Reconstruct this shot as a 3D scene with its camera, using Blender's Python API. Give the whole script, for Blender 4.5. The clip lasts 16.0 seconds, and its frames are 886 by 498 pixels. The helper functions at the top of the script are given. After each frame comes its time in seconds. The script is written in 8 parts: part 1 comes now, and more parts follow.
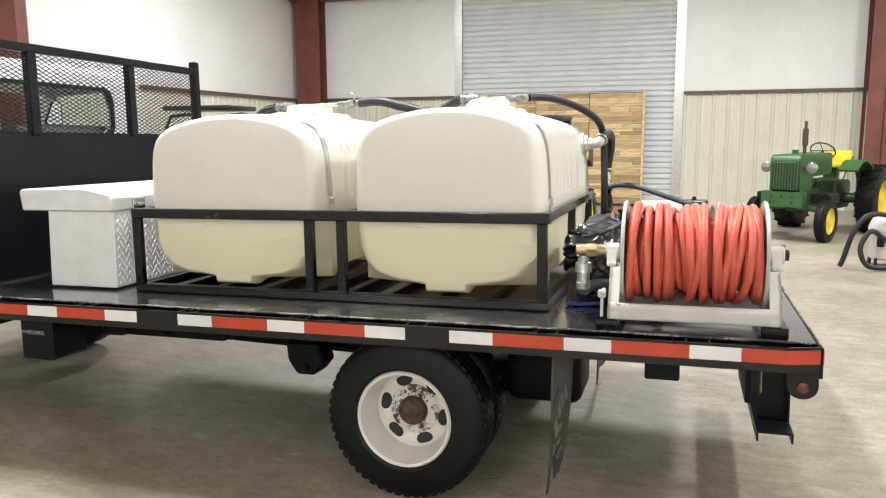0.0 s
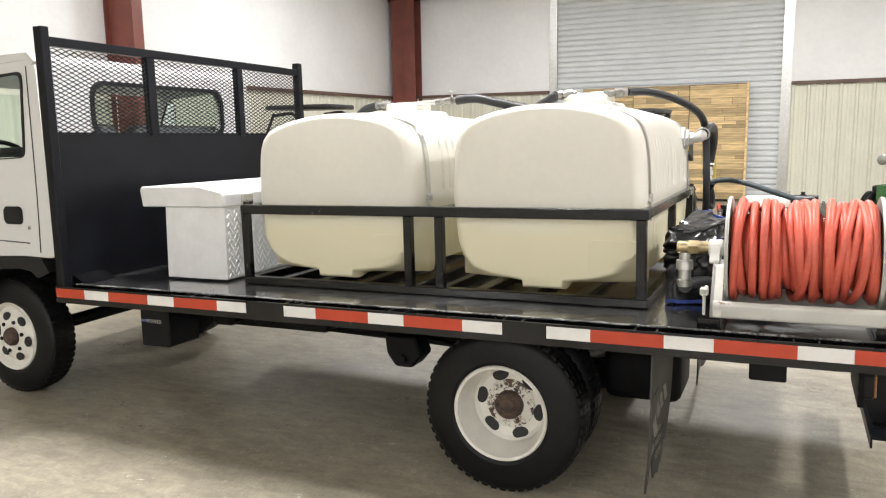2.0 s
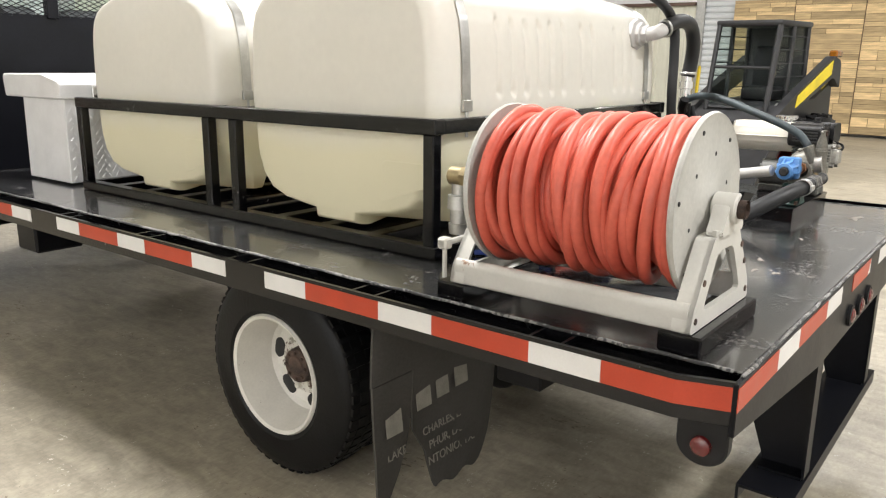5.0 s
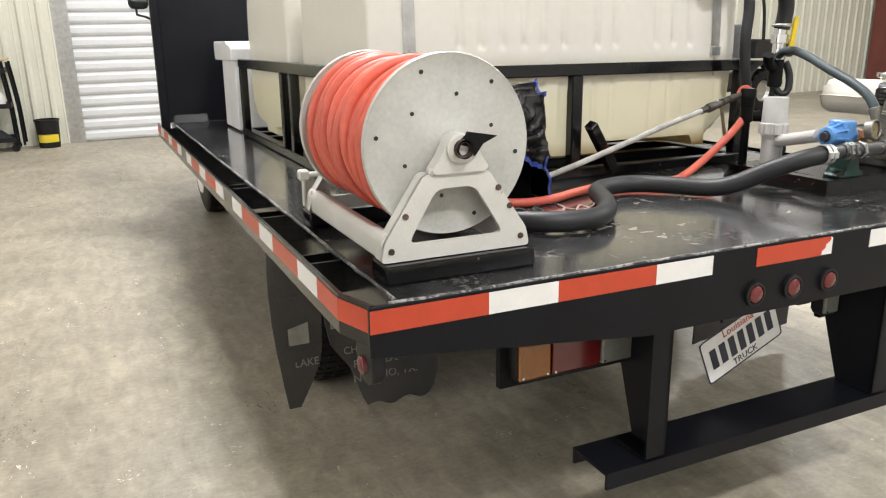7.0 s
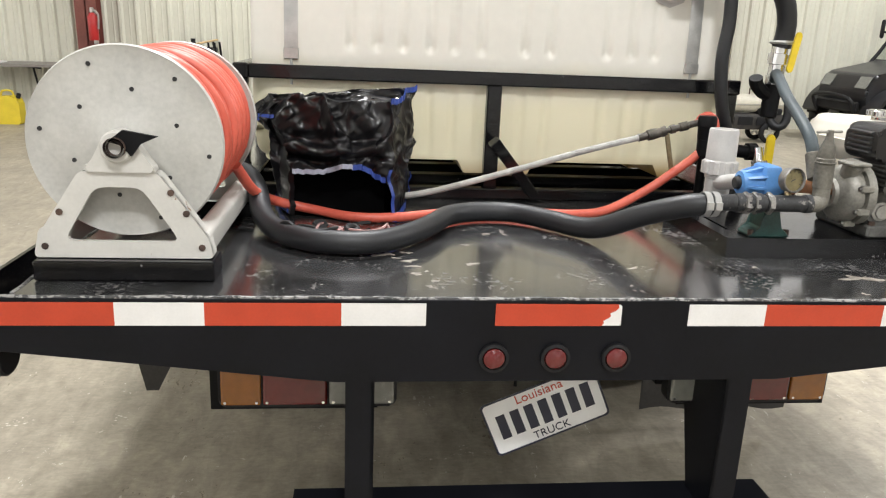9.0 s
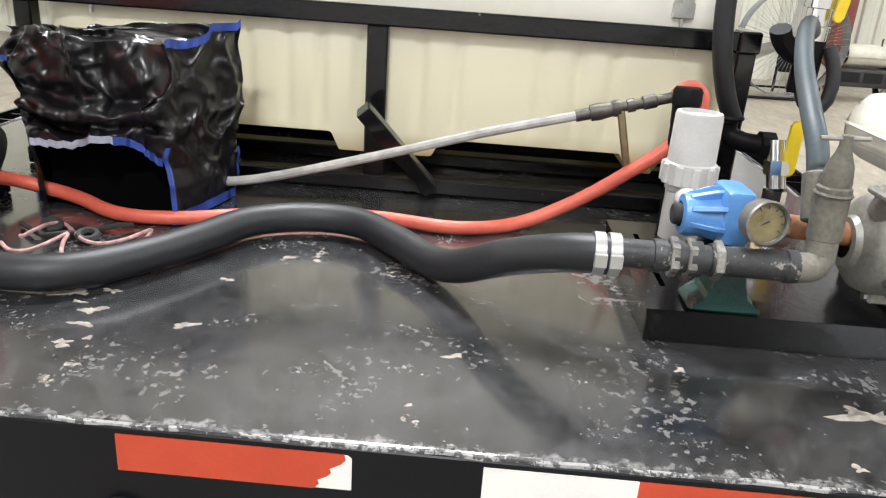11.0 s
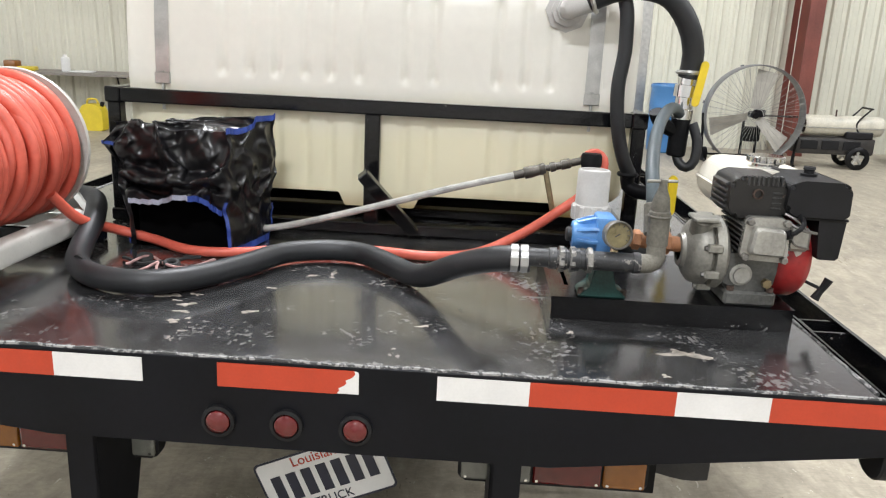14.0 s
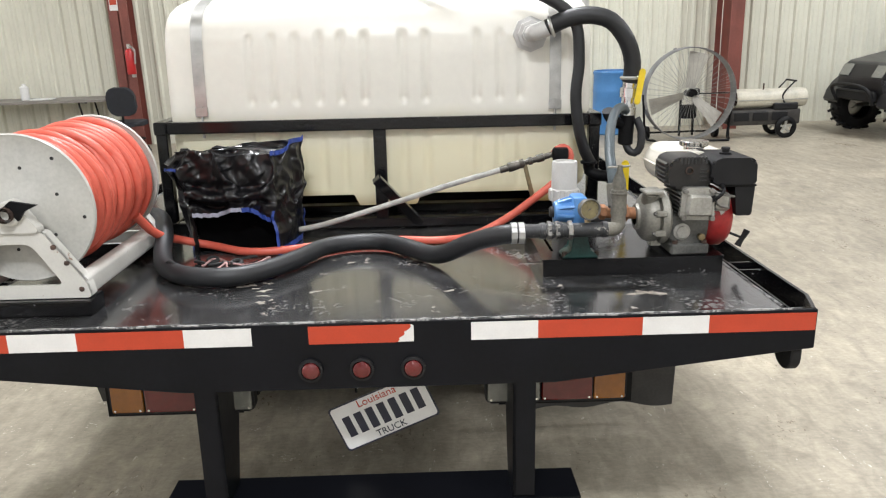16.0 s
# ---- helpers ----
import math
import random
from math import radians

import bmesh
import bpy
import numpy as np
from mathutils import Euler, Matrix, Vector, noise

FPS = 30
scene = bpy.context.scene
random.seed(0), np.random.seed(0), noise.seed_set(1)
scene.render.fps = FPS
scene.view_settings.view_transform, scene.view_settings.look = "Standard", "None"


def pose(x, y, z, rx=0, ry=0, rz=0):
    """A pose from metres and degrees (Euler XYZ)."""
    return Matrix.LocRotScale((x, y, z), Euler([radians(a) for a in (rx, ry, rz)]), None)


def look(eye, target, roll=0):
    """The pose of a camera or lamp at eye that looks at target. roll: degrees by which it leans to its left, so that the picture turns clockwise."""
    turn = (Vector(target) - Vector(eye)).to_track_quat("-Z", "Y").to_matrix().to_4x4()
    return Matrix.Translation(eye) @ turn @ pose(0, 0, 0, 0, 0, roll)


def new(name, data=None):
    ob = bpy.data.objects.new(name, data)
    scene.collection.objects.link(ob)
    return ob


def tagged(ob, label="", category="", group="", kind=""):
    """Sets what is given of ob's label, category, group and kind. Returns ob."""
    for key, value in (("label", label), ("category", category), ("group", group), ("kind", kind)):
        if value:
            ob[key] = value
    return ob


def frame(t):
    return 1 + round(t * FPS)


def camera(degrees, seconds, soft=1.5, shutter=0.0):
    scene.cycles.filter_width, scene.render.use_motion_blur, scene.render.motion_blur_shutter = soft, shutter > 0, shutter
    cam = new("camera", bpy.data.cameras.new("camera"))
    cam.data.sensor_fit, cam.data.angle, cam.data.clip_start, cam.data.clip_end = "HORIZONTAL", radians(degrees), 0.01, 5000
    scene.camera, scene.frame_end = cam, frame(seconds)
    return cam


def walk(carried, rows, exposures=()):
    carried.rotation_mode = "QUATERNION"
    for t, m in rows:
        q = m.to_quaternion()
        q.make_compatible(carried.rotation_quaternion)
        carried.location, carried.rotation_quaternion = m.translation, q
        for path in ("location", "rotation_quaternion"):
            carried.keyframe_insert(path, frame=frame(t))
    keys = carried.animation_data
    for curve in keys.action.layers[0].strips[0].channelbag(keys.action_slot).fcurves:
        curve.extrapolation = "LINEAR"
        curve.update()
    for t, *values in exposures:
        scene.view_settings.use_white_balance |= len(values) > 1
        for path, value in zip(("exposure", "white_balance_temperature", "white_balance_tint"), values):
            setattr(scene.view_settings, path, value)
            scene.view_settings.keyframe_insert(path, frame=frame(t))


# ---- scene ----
cam = camera(60.5, 16.0, soft=1.2)

PATH = [
    (0, (-0.479, -2.855, 1.6), (-1.082, -0.966, 1.335), -0.9),
    (0.5, (-0.468, -2.858, 1.608), (-1.047, -0.961, 1.345), -1.2),
    (1, (-0.454, -2.857, 1.605), (-1.051, -0.967, 1.343), -1.4),
    (1.5, (-0.461, -2.877, 1.61), (-1.089, -0.997, 1.348), -1.6),
    (2, (-0.487, -2.895, 1.605), (-1.316, -1.095, 1.334), -1.5),
    (2.5, (-0.46, -2.845, 1.588), (-1.511, -1.169, 1.294), -1.6),
    (3, (-0.44, -2.675, 1.566), (-1.565, -1.053, 1.246), -2.8),
    (3.5, (-0.361, -2.322, 1.53), (-1.411, -0.669, 1.126), -5.2),
    (4, (-0.09, -2.03, 1.486), (-1.09, -0.351, 1.058), -2.0),
    (4.5, (0.144, -1.717, 1.465), (-0.935, -0.099, 0.998), -0.2),
    (5, (0.386, -1.396, 1.467), (-0.817, 0.133, 0.999), 0.5),
    (5.2, (0.515, -1.297, 1.451), (-0.749, 0.18, 0.982), 0.9),
    (7.3, (1.413, -0.287, 1.399), (-0.387, 0.409, 0.875), -0.1),
    (7.5, (1.428, -0.159, 1.4), (-0.399, 0.469, 0.881), 0.6),
    (8, (1.523, 0.187, 1.423), (-0.346, 0.692, 0.923), 1.2),
    (8.5, (1.589, 0.512, 1.448), (-0.311, 0.883, 0.946), 1.9),
    (9, (1.506, 0.775, 1.417), (-0.409, 0.99, 0.88), 2.4),
    (9.5, (1.402, 1.041, 1.415), (-0.514, 1.148, 0.85), 2.9),
    (10, (1.219, 1.272, 1.413), (-0.687, 1.32, 0.809), 3.5),
    (10.2, (1.097, 1.322, 1.405), (-0.803, 1.36, 0.781), 3.6),
    (12.3, (0.546, 1.525, 1.428), (-1.278, 1.327, 0.632), 5.1),
    (12.5, (0.638, 1.505, 1.432), (-1.191, 1.339, 0.639), 4.6),
    (13, (0.887, 1.485, 1.465), (-1.024, 1.429, 0.877), 4.7),
    (13.5, (1.118, 1.533, 1.473), (-0.814, 1.485, 0.96), 3.8),
    (14, (1.345, 1.543, 1.493), (-0.584, 1.469, 0.971), 2.8),
    (14.5, (1.543, 1.428, 1.508), (-0.39, 1.363, 0.996), 1.2),
    (15, (1.734, 1.323, 1.531), (-0.202, 1.316, 1.032), -0.1),
    (15.5, (1.851, 1.39, 1.564), (-0.082, 1.418, 1.049), -0.9),
    (16, (1.879, 1.382, 1.598), (-0.048, 1.424, 1.064), -1.2),
]
# the bed leans a little against the level floor; path and load are given in the bed's own axes
FOOT = Vector((-1.665, 0.225, 0.0))
LEAN = Matrix.Translation(FOOT) @ Vector((0.015, -0.012, 1.0)).rotation_difference(Vector((0, 0, 1))).to_matrix().to_4x4() @ Matrix.Translation(-FOOT)
walk(cam, [(t, LEAN @ look(eye, target, roll)) for t, eye, target, roll in PATH],
     exposures=((0.0, -0.02, 6430, 10), (5.0, -0.05, 6480, 10), (7.5, -0.12, 6360, 10), (9.5, -0.08, 6320, 10), (10.3, 0.0, 6230, 10), (12.4, 0.26, 6080, 10), (13.2, 0.10, 6110, 10), (14.0, -0.12, 6140, 10), (16.0, -0.18, 6170, 10)))

# ---- light ----
world = bpy.data.worlds.new("world")
scene.world = world
world.use_nodes = True
world.node_tree.nodes["Background"].inputs[0].default_value = (0.9, 0.95, 1.0, 1)
world.node_tree.nodes["Background"].inputs[1].default_value = 0.005


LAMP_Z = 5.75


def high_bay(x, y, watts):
    data = bpy.data.lights.new("unseen_bay_light", "AREA")
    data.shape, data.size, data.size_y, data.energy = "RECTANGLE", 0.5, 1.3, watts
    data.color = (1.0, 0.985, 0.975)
    ob = new("unseen_bay_light", data)
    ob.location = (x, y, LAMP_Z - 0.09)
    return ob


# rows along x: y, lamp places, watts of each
# rows at -14.2 and -6.2 are unseen, added to fill the tank faces
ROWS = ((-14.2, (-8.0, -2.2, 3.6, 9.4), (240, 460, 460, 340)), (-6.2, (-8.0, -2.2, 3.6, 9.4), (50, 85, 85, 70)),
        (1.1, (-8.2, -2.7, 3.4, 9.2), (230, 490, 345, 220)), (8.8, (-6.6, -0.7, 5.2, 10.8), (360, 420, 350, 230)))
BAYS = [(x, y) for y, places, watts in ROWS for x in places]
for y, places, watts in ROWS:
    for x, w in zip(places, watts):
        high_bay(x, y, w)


# ---- helpers of this scene ----
def thing(name, base, label, category, group="", kind=""):
    ob = new(name)
    ob.location = base
    ob.empty_display_size = 0.1
    return tagged(ob, label, category, group, kind)


def obj(name, bm, mat, smooth=35):
    me = bpy.data.meshes.new(name)
    bmesh.ops.recalc_face_normals(bm, faces=bm.faces)
    bm.to_mesh(me)
    bm.free()
    for m in (mat if isinstance(mat, (list, tuple)) else [mat]):
        me.materials.append(m)
    if smooth:
        me.polygons.foreach_set("use_smooth", [True] * len(me.polygons))
        me.set_sharp_from_angle(angle=radians(smooth))
    return new(name, me)


def part(name, bm, mat, parent, label="", smooth=35):
    """One mesh in world coordinates under a thing (an Empty) or under another part."""
    ob = obj(name, bm, mat, smooth)
    ob.parent = parent
    if parent.type == "EMPTY":
        ob.matrix_parent_inverse = Matrix.Translation(parent.location).inverted()
    if label:
        ob["label"] = label
    return ob


def single(name, bm, mat, label, category, group="", kind="", smooth=35):
    return tagged(obj(name, bm, mat, smooth), label, category, group, kind)


def B():
    return bmesh.new()


def box(bm, x0, x1, y0, y1, z0, z1, bevel=0.0, m=None, seg=1):
    t = bmesh.new()
    bmesh.ops.create_cube(t, size=1.0)
    bmesh.ops.scale(t, vec=(abs(x1 - x0), abs(y1 - y0), abs(z1 - z0)), verts=t.verts)
    bmesh.ops.translate(t, vec=((x0 + x1) / 2, (y0 + y1) / 2, (z0 + z1) / 2), verts=t.verts)
    if bevel > 0:
        bmesh.ops.bevel(t, geom=t.edges[:], offset=bevel, segments=seg, affect="EDGES", profile=0.5)
    merge(bm, t, m)
    return bm


def merge(bm, t, m=None):
    if m is not None:
        bmesh.ops.transform(t, matrix=m, verts=t.verts)
    vs = [bm.verts.new(v.co) for v in t.verts]
    t.verts.index_update()
    for f in t.faces:
        try:
            nf = bm.faces.new([vs[v.index] for v in f.verts])
            nf.material_index = f.material_index
        except ValueError:
            pass
    t.free()


def rings(bm, loops, closed=True, cap=True, mat=0):
    """Skin a list of equally long vertex rings."""
    vr = [[bm.verts.new(p) for p in lp] for lp in loops]
    n = len(vr[0])
    for a, b in zip(vr, vr[1:]):
        for i in range(n if closed else n - 1):
            j = (i + 1) % n
            f = bm.faces.new((a[i], a[j], b[j], b[i]))
            f.material_index = mat
    if cap:
        for r in (vr[0], vr[-1]):
            try:
                bm.faces.new(r).material_index = mat
            except ValueError:
                pass
    return bm


def frame_of(d):
    d = Vector(d).normalized()
    u = d.orthogonal().normalized()
    return d, u, d.cross(u)


def cyl(bm, p0, p1, r, seg=24, r1=None, cap=True, bevel=0.0):
    p0, p1 = Vector(p0), Vector(p1)
    d, u, v = frame_of(p1 - p0)
    r1 = r if r1 is None else r1
    L = (p1 - p0).length
    prof = [(0, r), (L, r1)] if bevel <= 0 else [(0, r - bevel), (bevel, r), (L - bevel, r1), (L, r1 - bevel)]
    loops = [[p0 + d * h + (u * math.cos(a) + v * math.sin(a)) * rr for a in [2 * math.pi * i / seg for i in range(seg)]] for h, rr in prof]
    return rings(bm, loops, cap=cap)


def lathe(bm, origin, axis, prof, seg=32, cap=False):
    """prof: (height along the axis, radius)."""
    o = Vector(origin)
    d, u, v = frame_of(axis)
    loops = [[o + d * h + (u * math.cos(a) + v * math.sin(a)) * max(r, 1e-4) for a in [2 * math.pi * i / seg for i in range(seg)]] for h, r in prof]
    return rings(bm, loops, cap=cap)


def smooth_path(pts, step=0.03):
    """Points along a Catmull-Rom curve."""
    P = [Vector(p) for p in pts]
    P = [P[0] * 2 - P[1]] + P + [P[-1] * 2 - P[-2]]
    out = []
    for a, b, c, d in zip(P, P[1:], P[2:], P[3:]):
        n = max(2, int((c - b).length / step))
        for i in range(n):
            t = i / n
            out.append(0.5 * ((2 * b) + (c - a) * t + (2 * a - 5 * b + 4 * c - d) * t * t + (3 * b - a - 3 * c + d) * t ** 3))
    out.append(P[-2])
    return out


def tube(bm, pts, r, seg=12, step=0.03, smooth=True, cap=True, closed=False):
    P = smooth_path(pts, step) if smooth else [Vector(p) for p in pts]
    d, u, v = frame_of(P[1] - P[0])
    loops = []
    for i, p in enumerate(P):
        if closed:
            q = (P[(i + 1) % (len(P) - 1)] - P[(i - 1) % (len(P) - 1)]).normalized()
        else:
            q = (P[min(i + 1, len(P) - 1)] - P[max(i - 1, 0)]).normalized()
        u = (u - q * u.dot(q)).normalized()
        v = q.cross(u)
        rr = r(i / (len(P) - 1)) if callable(r) else r
        loops.append([p + (u * math.cos(a) + v * math.sin(a)) * rr for a in [2 * math.pi * k / seg for k in range(seg)]])
    if closed:
        loops[-1] = [p.copy() for p in loops[0]]
    return rings(bm, loops, cap=cap)


def prism(bm, poly, axis, a0, a1, bevel=0.0, m=None):
    """Polygon of 2D points pushed along an axis. Axis x: points are (y, z); y: (x, z); z: (x, y)."""
    def P(p, a):
        return {"x": (a, p[0], p[1]), "y": (p[0], a, p[1]), "z": (p[0], p[1], a)}[axis]
    t = bmesh.new()
    rings(t, [[P(p, a0) for p in poly], [P(p, a1) for p in poly]])
    if bevel > 0:
        bmesh.ops.bevel(t, geom=t.edges[:], offset=bevel, segments=1, affect="EDGES", profile=0.5)
    merge(bm, t, m)
    return bm


def rounded(x0, x1, z0, z1, r, n=5):
    out = []
    for cx, cz, a0 in ((x1 - r, z1 - r, 0), (x0 + r, z1 - r, 90), (x0 + r, z0 + r, 180), (x1 - r, z0 + r, 270)):
        for i in range(n + 1):
            a = radians(a0 + 90 * i / n)
            out.append((cx + r * math.cos(a), cz + r * math.sin(a)))
    return out


def torus(bm, c, axis, R, r, seg=32, ring=10):
    c = Vector(c)
    d, u, v = frame_of(axis)
    loops = []
    for i in range(seg + 1):
        a = 2 * math.pi * i / seg
        q = u * math.cos(a) + v * math.sin(a)
        loops.append([c + q * (R + r * math.cos(b)) + d * r * math.sin(b) for b in [2 * math.pi * k / ring for k in range(ring)]])
    return rings(bm, loops, cap=False)


def text(name, words, size, m, mat, parent, extrude=0.0008):
    cu = bpy.data.curves.new(name, "FONT")
    cu.body, cu.size, cu.extrude, cu.align_x, cu.align_y = words, size, extrude, "CENTER", "CENTER"
    tmp = bpy.data.objects.new(name, cu)
    me = bpy.data.meshes.new_from_object(tmp)
    bpy.data.objects.remove(tmp)
    me.transform(m)
    me.materials.append(mat)
    ob = new(name, me)
    ob.parent = parent
    if parent.type == "EMPTY":
        ob.matrix_parent_inverse = Matrix.Translation(parent.location).inverted()
    return ob


# ---- materials ----
def material(name, color, rough=0.5, metal=0.0, var=0.12, scale=6.0, dark=None, bump=0.0, bump_scale=80.0, spots=None, coat=0.0, rough_var=0.1, sss=0.0, stretch=None, island=False):
    """A surface with broad stains, fine grain, optional chips of another colour, and relief."""
    mat = bpy.data.materials.new(name)
    mat.use_nodes = True
    nt = mat.node_tree
    bs = nt.nodes["Principled BSDF"]
    N = nt.nodes.new
    L = nt.links.new
    geo = N("ShaderNodeTexCoord")
    vec = geo.outputs["Object"]
    if stretch:
        mp = N("ShaderNodeMapping")
        mp.inputs["Scale"].default_value = stretch
        L(vec, mp.inputs["Vector"])
        vec = mp.outputs["Vector"]
    big, fine = N("ShaderNodeTexNoise"), N("ShaderNodeTexNoise")
    big.inputs["Scale"].default_value, big.inputs["Detail"].default_value = scale, 6
    fine.inputs["Scale"].default_value, fine.inputs["Detail"].default_value = scale * 14, 4
    L(vec, big.inputs["Vector"]), L(vec, fine.inputs["Vector"])
    mixn = N("ShaderNodeMix")
    mixn.inputs[0].default_value = 0.35
    L(big.outputs["Fac"], mixn.inputs[2]), L(fine.outputs["Fac"], mixn.inputs[3])
    ramp = N("ShaderNodeValToRGB")
    dk = dark or tuple(c * (1 - var * 2) for c in color)
    lt = tuple(min(1, c * (1 + var * 0.6)) for c in color)
    ramp.color_ramp.elements[0].position, ramp.color_ramp.elements[1].position = 0.3, 0.7
    ramp.color_ramp.elements[0].color, ramp.color_ramp.elements[1].color = (*dk, 1), (*lt, 1)
    L(mixn.outputs[0], ramp.inputs["Fac"])
    col = ramp.outputs["Color"]
    if island:
        info = N("ShaderNodeObjectInfo")
        hsv = N("ShaderNodeHueSaturation")
        mr = N("ShaderNodeMapRange")
        mr.inputs["To Min"].default_value, mr.inputs["To Max"].default_value = 0.6, 1.35
        L(info.outputs["Random"], mr.inputs["Value"]), L(mr.outputs[0], hsv.inputs["Value"]), L(col, hsv.inputs["Color"])
        col = hsv.outputs["Color"]
    if spots:
        c2, amount, s2 = spots
        sp = N("ShaderNodeTexNoise")
        sp.inputs["Scale"].default_value, sp.inputs["Detail"].default_value, sp.inputs["Roughness"].default_value = s2, 8, 0.75
        L(vec, sp.inputs["Vector"])
        rr = N("ShaderNodeValToRGB")
        rr.color_ramp.elements[0].position, rr.color_ramp.elements[1].position = 1 - amount, min(1.0, 1 - amount + 0.03)
        L(sp.outputs["Fac"], rr.inputs["Fac"])
        mc = N("ShaderNodeMix")
        mc.data_type = "RGBA"
        L(rr.outputs["Color"], mc.inputs[0]), L(col, mc.inputs[6])
        mc.inputs[7].default_value = (*c2, 1)
        col = mc.outputs[2]
    L(col, bs.inputs["Base Color"])
    bs.inputs["Metallic"].default_value = metal
    rm = N("ShaderNodeMapRange")
    rm.inputs["To Min"].default_value, rm.inputs["To Max"].default_value = max(0.02, rough - rough_var), min(1, rough + rough_var)
    L(mixn.outputs[0], rm.inputs["Value"]), L(rm.outputs[0], bs.inputs["Roughness"])
    bs.inputs["Coat Weight"].default_value = coat
    bs.inputs["Coat Roughness"].default_value = 0.12
    if sss:
        bs.inputs["Subsurface Weight"].default_value = sss
        bs.inputs["Subsurface Radius"].default_value = (0.03, 0.025, 0.015)
    if bump:
        bn, bp = N("ShaderNodeTexNoise"), N("ShaderNodeBump")
        bn.inputs["Scale"].default_value, bn.inputs["Detail"].default_value = bump_scale, 5
        bp.inputs["Strength"].default_value, bp.inputs["Distance"].default_value = bump, 0.01
        L(vec, bn.inputs["Vector"]), L(bn.outputs["Fac"], bp.inputs["Height"]), L(bp.outputs["Normal"], bs.inputs["Normal"])
    return mat


M_CONCRETE = material("concrete_floor", (0.405, 0.361, 0.277), 0.46, var=0.15, scale=0.7, bump=0.10, bump_scale=24, rough_var=0.18)
M_SIDING = material("beige_siding", (0.645, 0.635, 0.53), 0.45, var=0.05, scale=1.5)
M_VINYL = material("white_insulation", (0.80, 0.80, 0.80), 0.5, var=0.05, scale=0.8, bump=0.15, bump_scale=3)
M_DOORSLAT = material("grey_door_slat", (0.60, 0.62, 0.63), 0.4, var=0.06, scale=2)
M_WHITESLAT = material("white_door_slat", (0.64, 0.65, 0.655), 0.4, var=0.05, scale=2)
M_REDSTEEL = material("red_primer_steel", (0.19, 0.055, 0.040), 0.5, var=0.2, scale=3)
M_BELT = material("brown_trim", (0.12, 0.07, 0.05), 0.5, var=0.2, scale=4)
M_BLACK = material("black_paint", (0.005, 0.005, 0.006), 0.17, var=0.3, scale=8, bump=0.05, bump_scale=60, rough_var=0.12)
M_DECK = material("deck_paint", (0.038, 0.038, 0.039), 0.22, var=0.35, scale=5, bump=0.09, bump_scale=9, rough_var=0.10, coat=1.0)


def chip_layer(mat, color, small, patch, cut, stretch=(1, 1, 1)):
    """Chips of bare colour that gather in patches."""
    nt = mat.node_tree
    bs = nt.nodes["Principled BSDF"]
    N, L = nt.nodes.new, nt.links.new
    tc = N("ShaderNodeTexCoord")
    a, b = N("ShaderNodeTexNoise"), N("ShaderNodeTexNoise")
    a.inputs["Scale"].default_value, a.inputs["Detail"].default_value, a.inputs["Roughness"].default_value = small, 6, 0.65
    b.inputs["Scale"].default_value, b.inputs["Detail"].default_value = patch, 3
    mp = N("ShaderNodeMapping")
    mp.inputs["Scale"].default_value = stretch
    L(tc.outputs["Object"], mp.inputs["Vector"])
    L(mp.outputs["Vector"], a.inputs["Vector"]), L(mp.outputs["Vector"], b.inputs["Vector"])
    add = N("ShaderNodeMath")
    add.operation = "MULTIPLY_ADD"
    add.inputs[1].default_value = 0.75
    L(b.outputs["Fac"], add.inputs[0]), L(a.outputs["Fac"], add.inputs[2])
    ramp = N("ShaderNodeMapRange")
    ramp.inputs["From Min"].default_value, ramp.inputs["From Max"].default_value = cut, cut + 0.03
    L(add.outputs[0], ramp.inputs["Value"])
    mix = N("ShaderNodeMix")
    mix.data_type = "RGBA"
    old = bs.inputs["Base Color"].links[0].from_socket
    L(ramp.outputs[0], mix.inputs[0]), L(old, mix.inputs[6])
    mix.inputs[7].default_value = (*color, 1)
    L(mix.outputs[2], bs.inputs["Base Color"])
    rr = N("ShaderNodeMath")
    rr.operation = "MULTIPLY_ADD"
    rr.inputs[1].default_value = 0.4
    oldr = bs.inputs["Roughness"].links[0].from_socket
    L(ramp.outputs[0], rr.inputs[0]), L(oldr, rr.inputs[2]), L(rr.outputs[0], bs.inputs["Roughness"])


def mottle(mat, scale, lo, hi, stretch=(1, 1, 1)):
    """Uneven darkening of the whole surface, as old wear leaves it."""
    nt = mat.node_tree
    bs = nt.nodes["Principled BSDF"]
    N, L = nt.nodes.new, nt.links.new
    tc, mp, ns, mr, mul = N("ShaderNodeTexCoord"), N("ShaderNodeMapping"), N("ShaderNodeTexNoise"), N("ShaderNodeMapRange"), N("ShaderNodeMix")
    mp.inputs["Scale"].default_value = stretch
    ns.inputs["Scale"].default_value, ns.inputs["Detail"].default_value, ns.inputs["Roughness"].default_value, ns.inputs["Distortion"].default_value = scale, 9, 0.68, 0.6
    mr.inputs["From Min"].default_value, mr.inputs["From Max"].default_value = 0.34, 0.66
    mr.inputs["To Min"].default_value, mr.inputs["To Max"].default_value = lo, hi
    L(tc.outputs["Object"], mp.inputs["Vector"]), L(mp.outputs["Vector"], ns.inputs["Vector"]), L(ns.outputs["Fac"], mr.inputs["Value"])
    mul.data_type, mul.blend_type = "RGBA", "MULTIPLY"
    mul.inputs[0].default_value = 1.0
    L(bs.inputs["Base Color"].links[0].from_socket, mul.inputs[6]), L(mr.outputs[0], mul.inputs[7]), L(mul.outputs[2], bs.inputs["Base Color"])


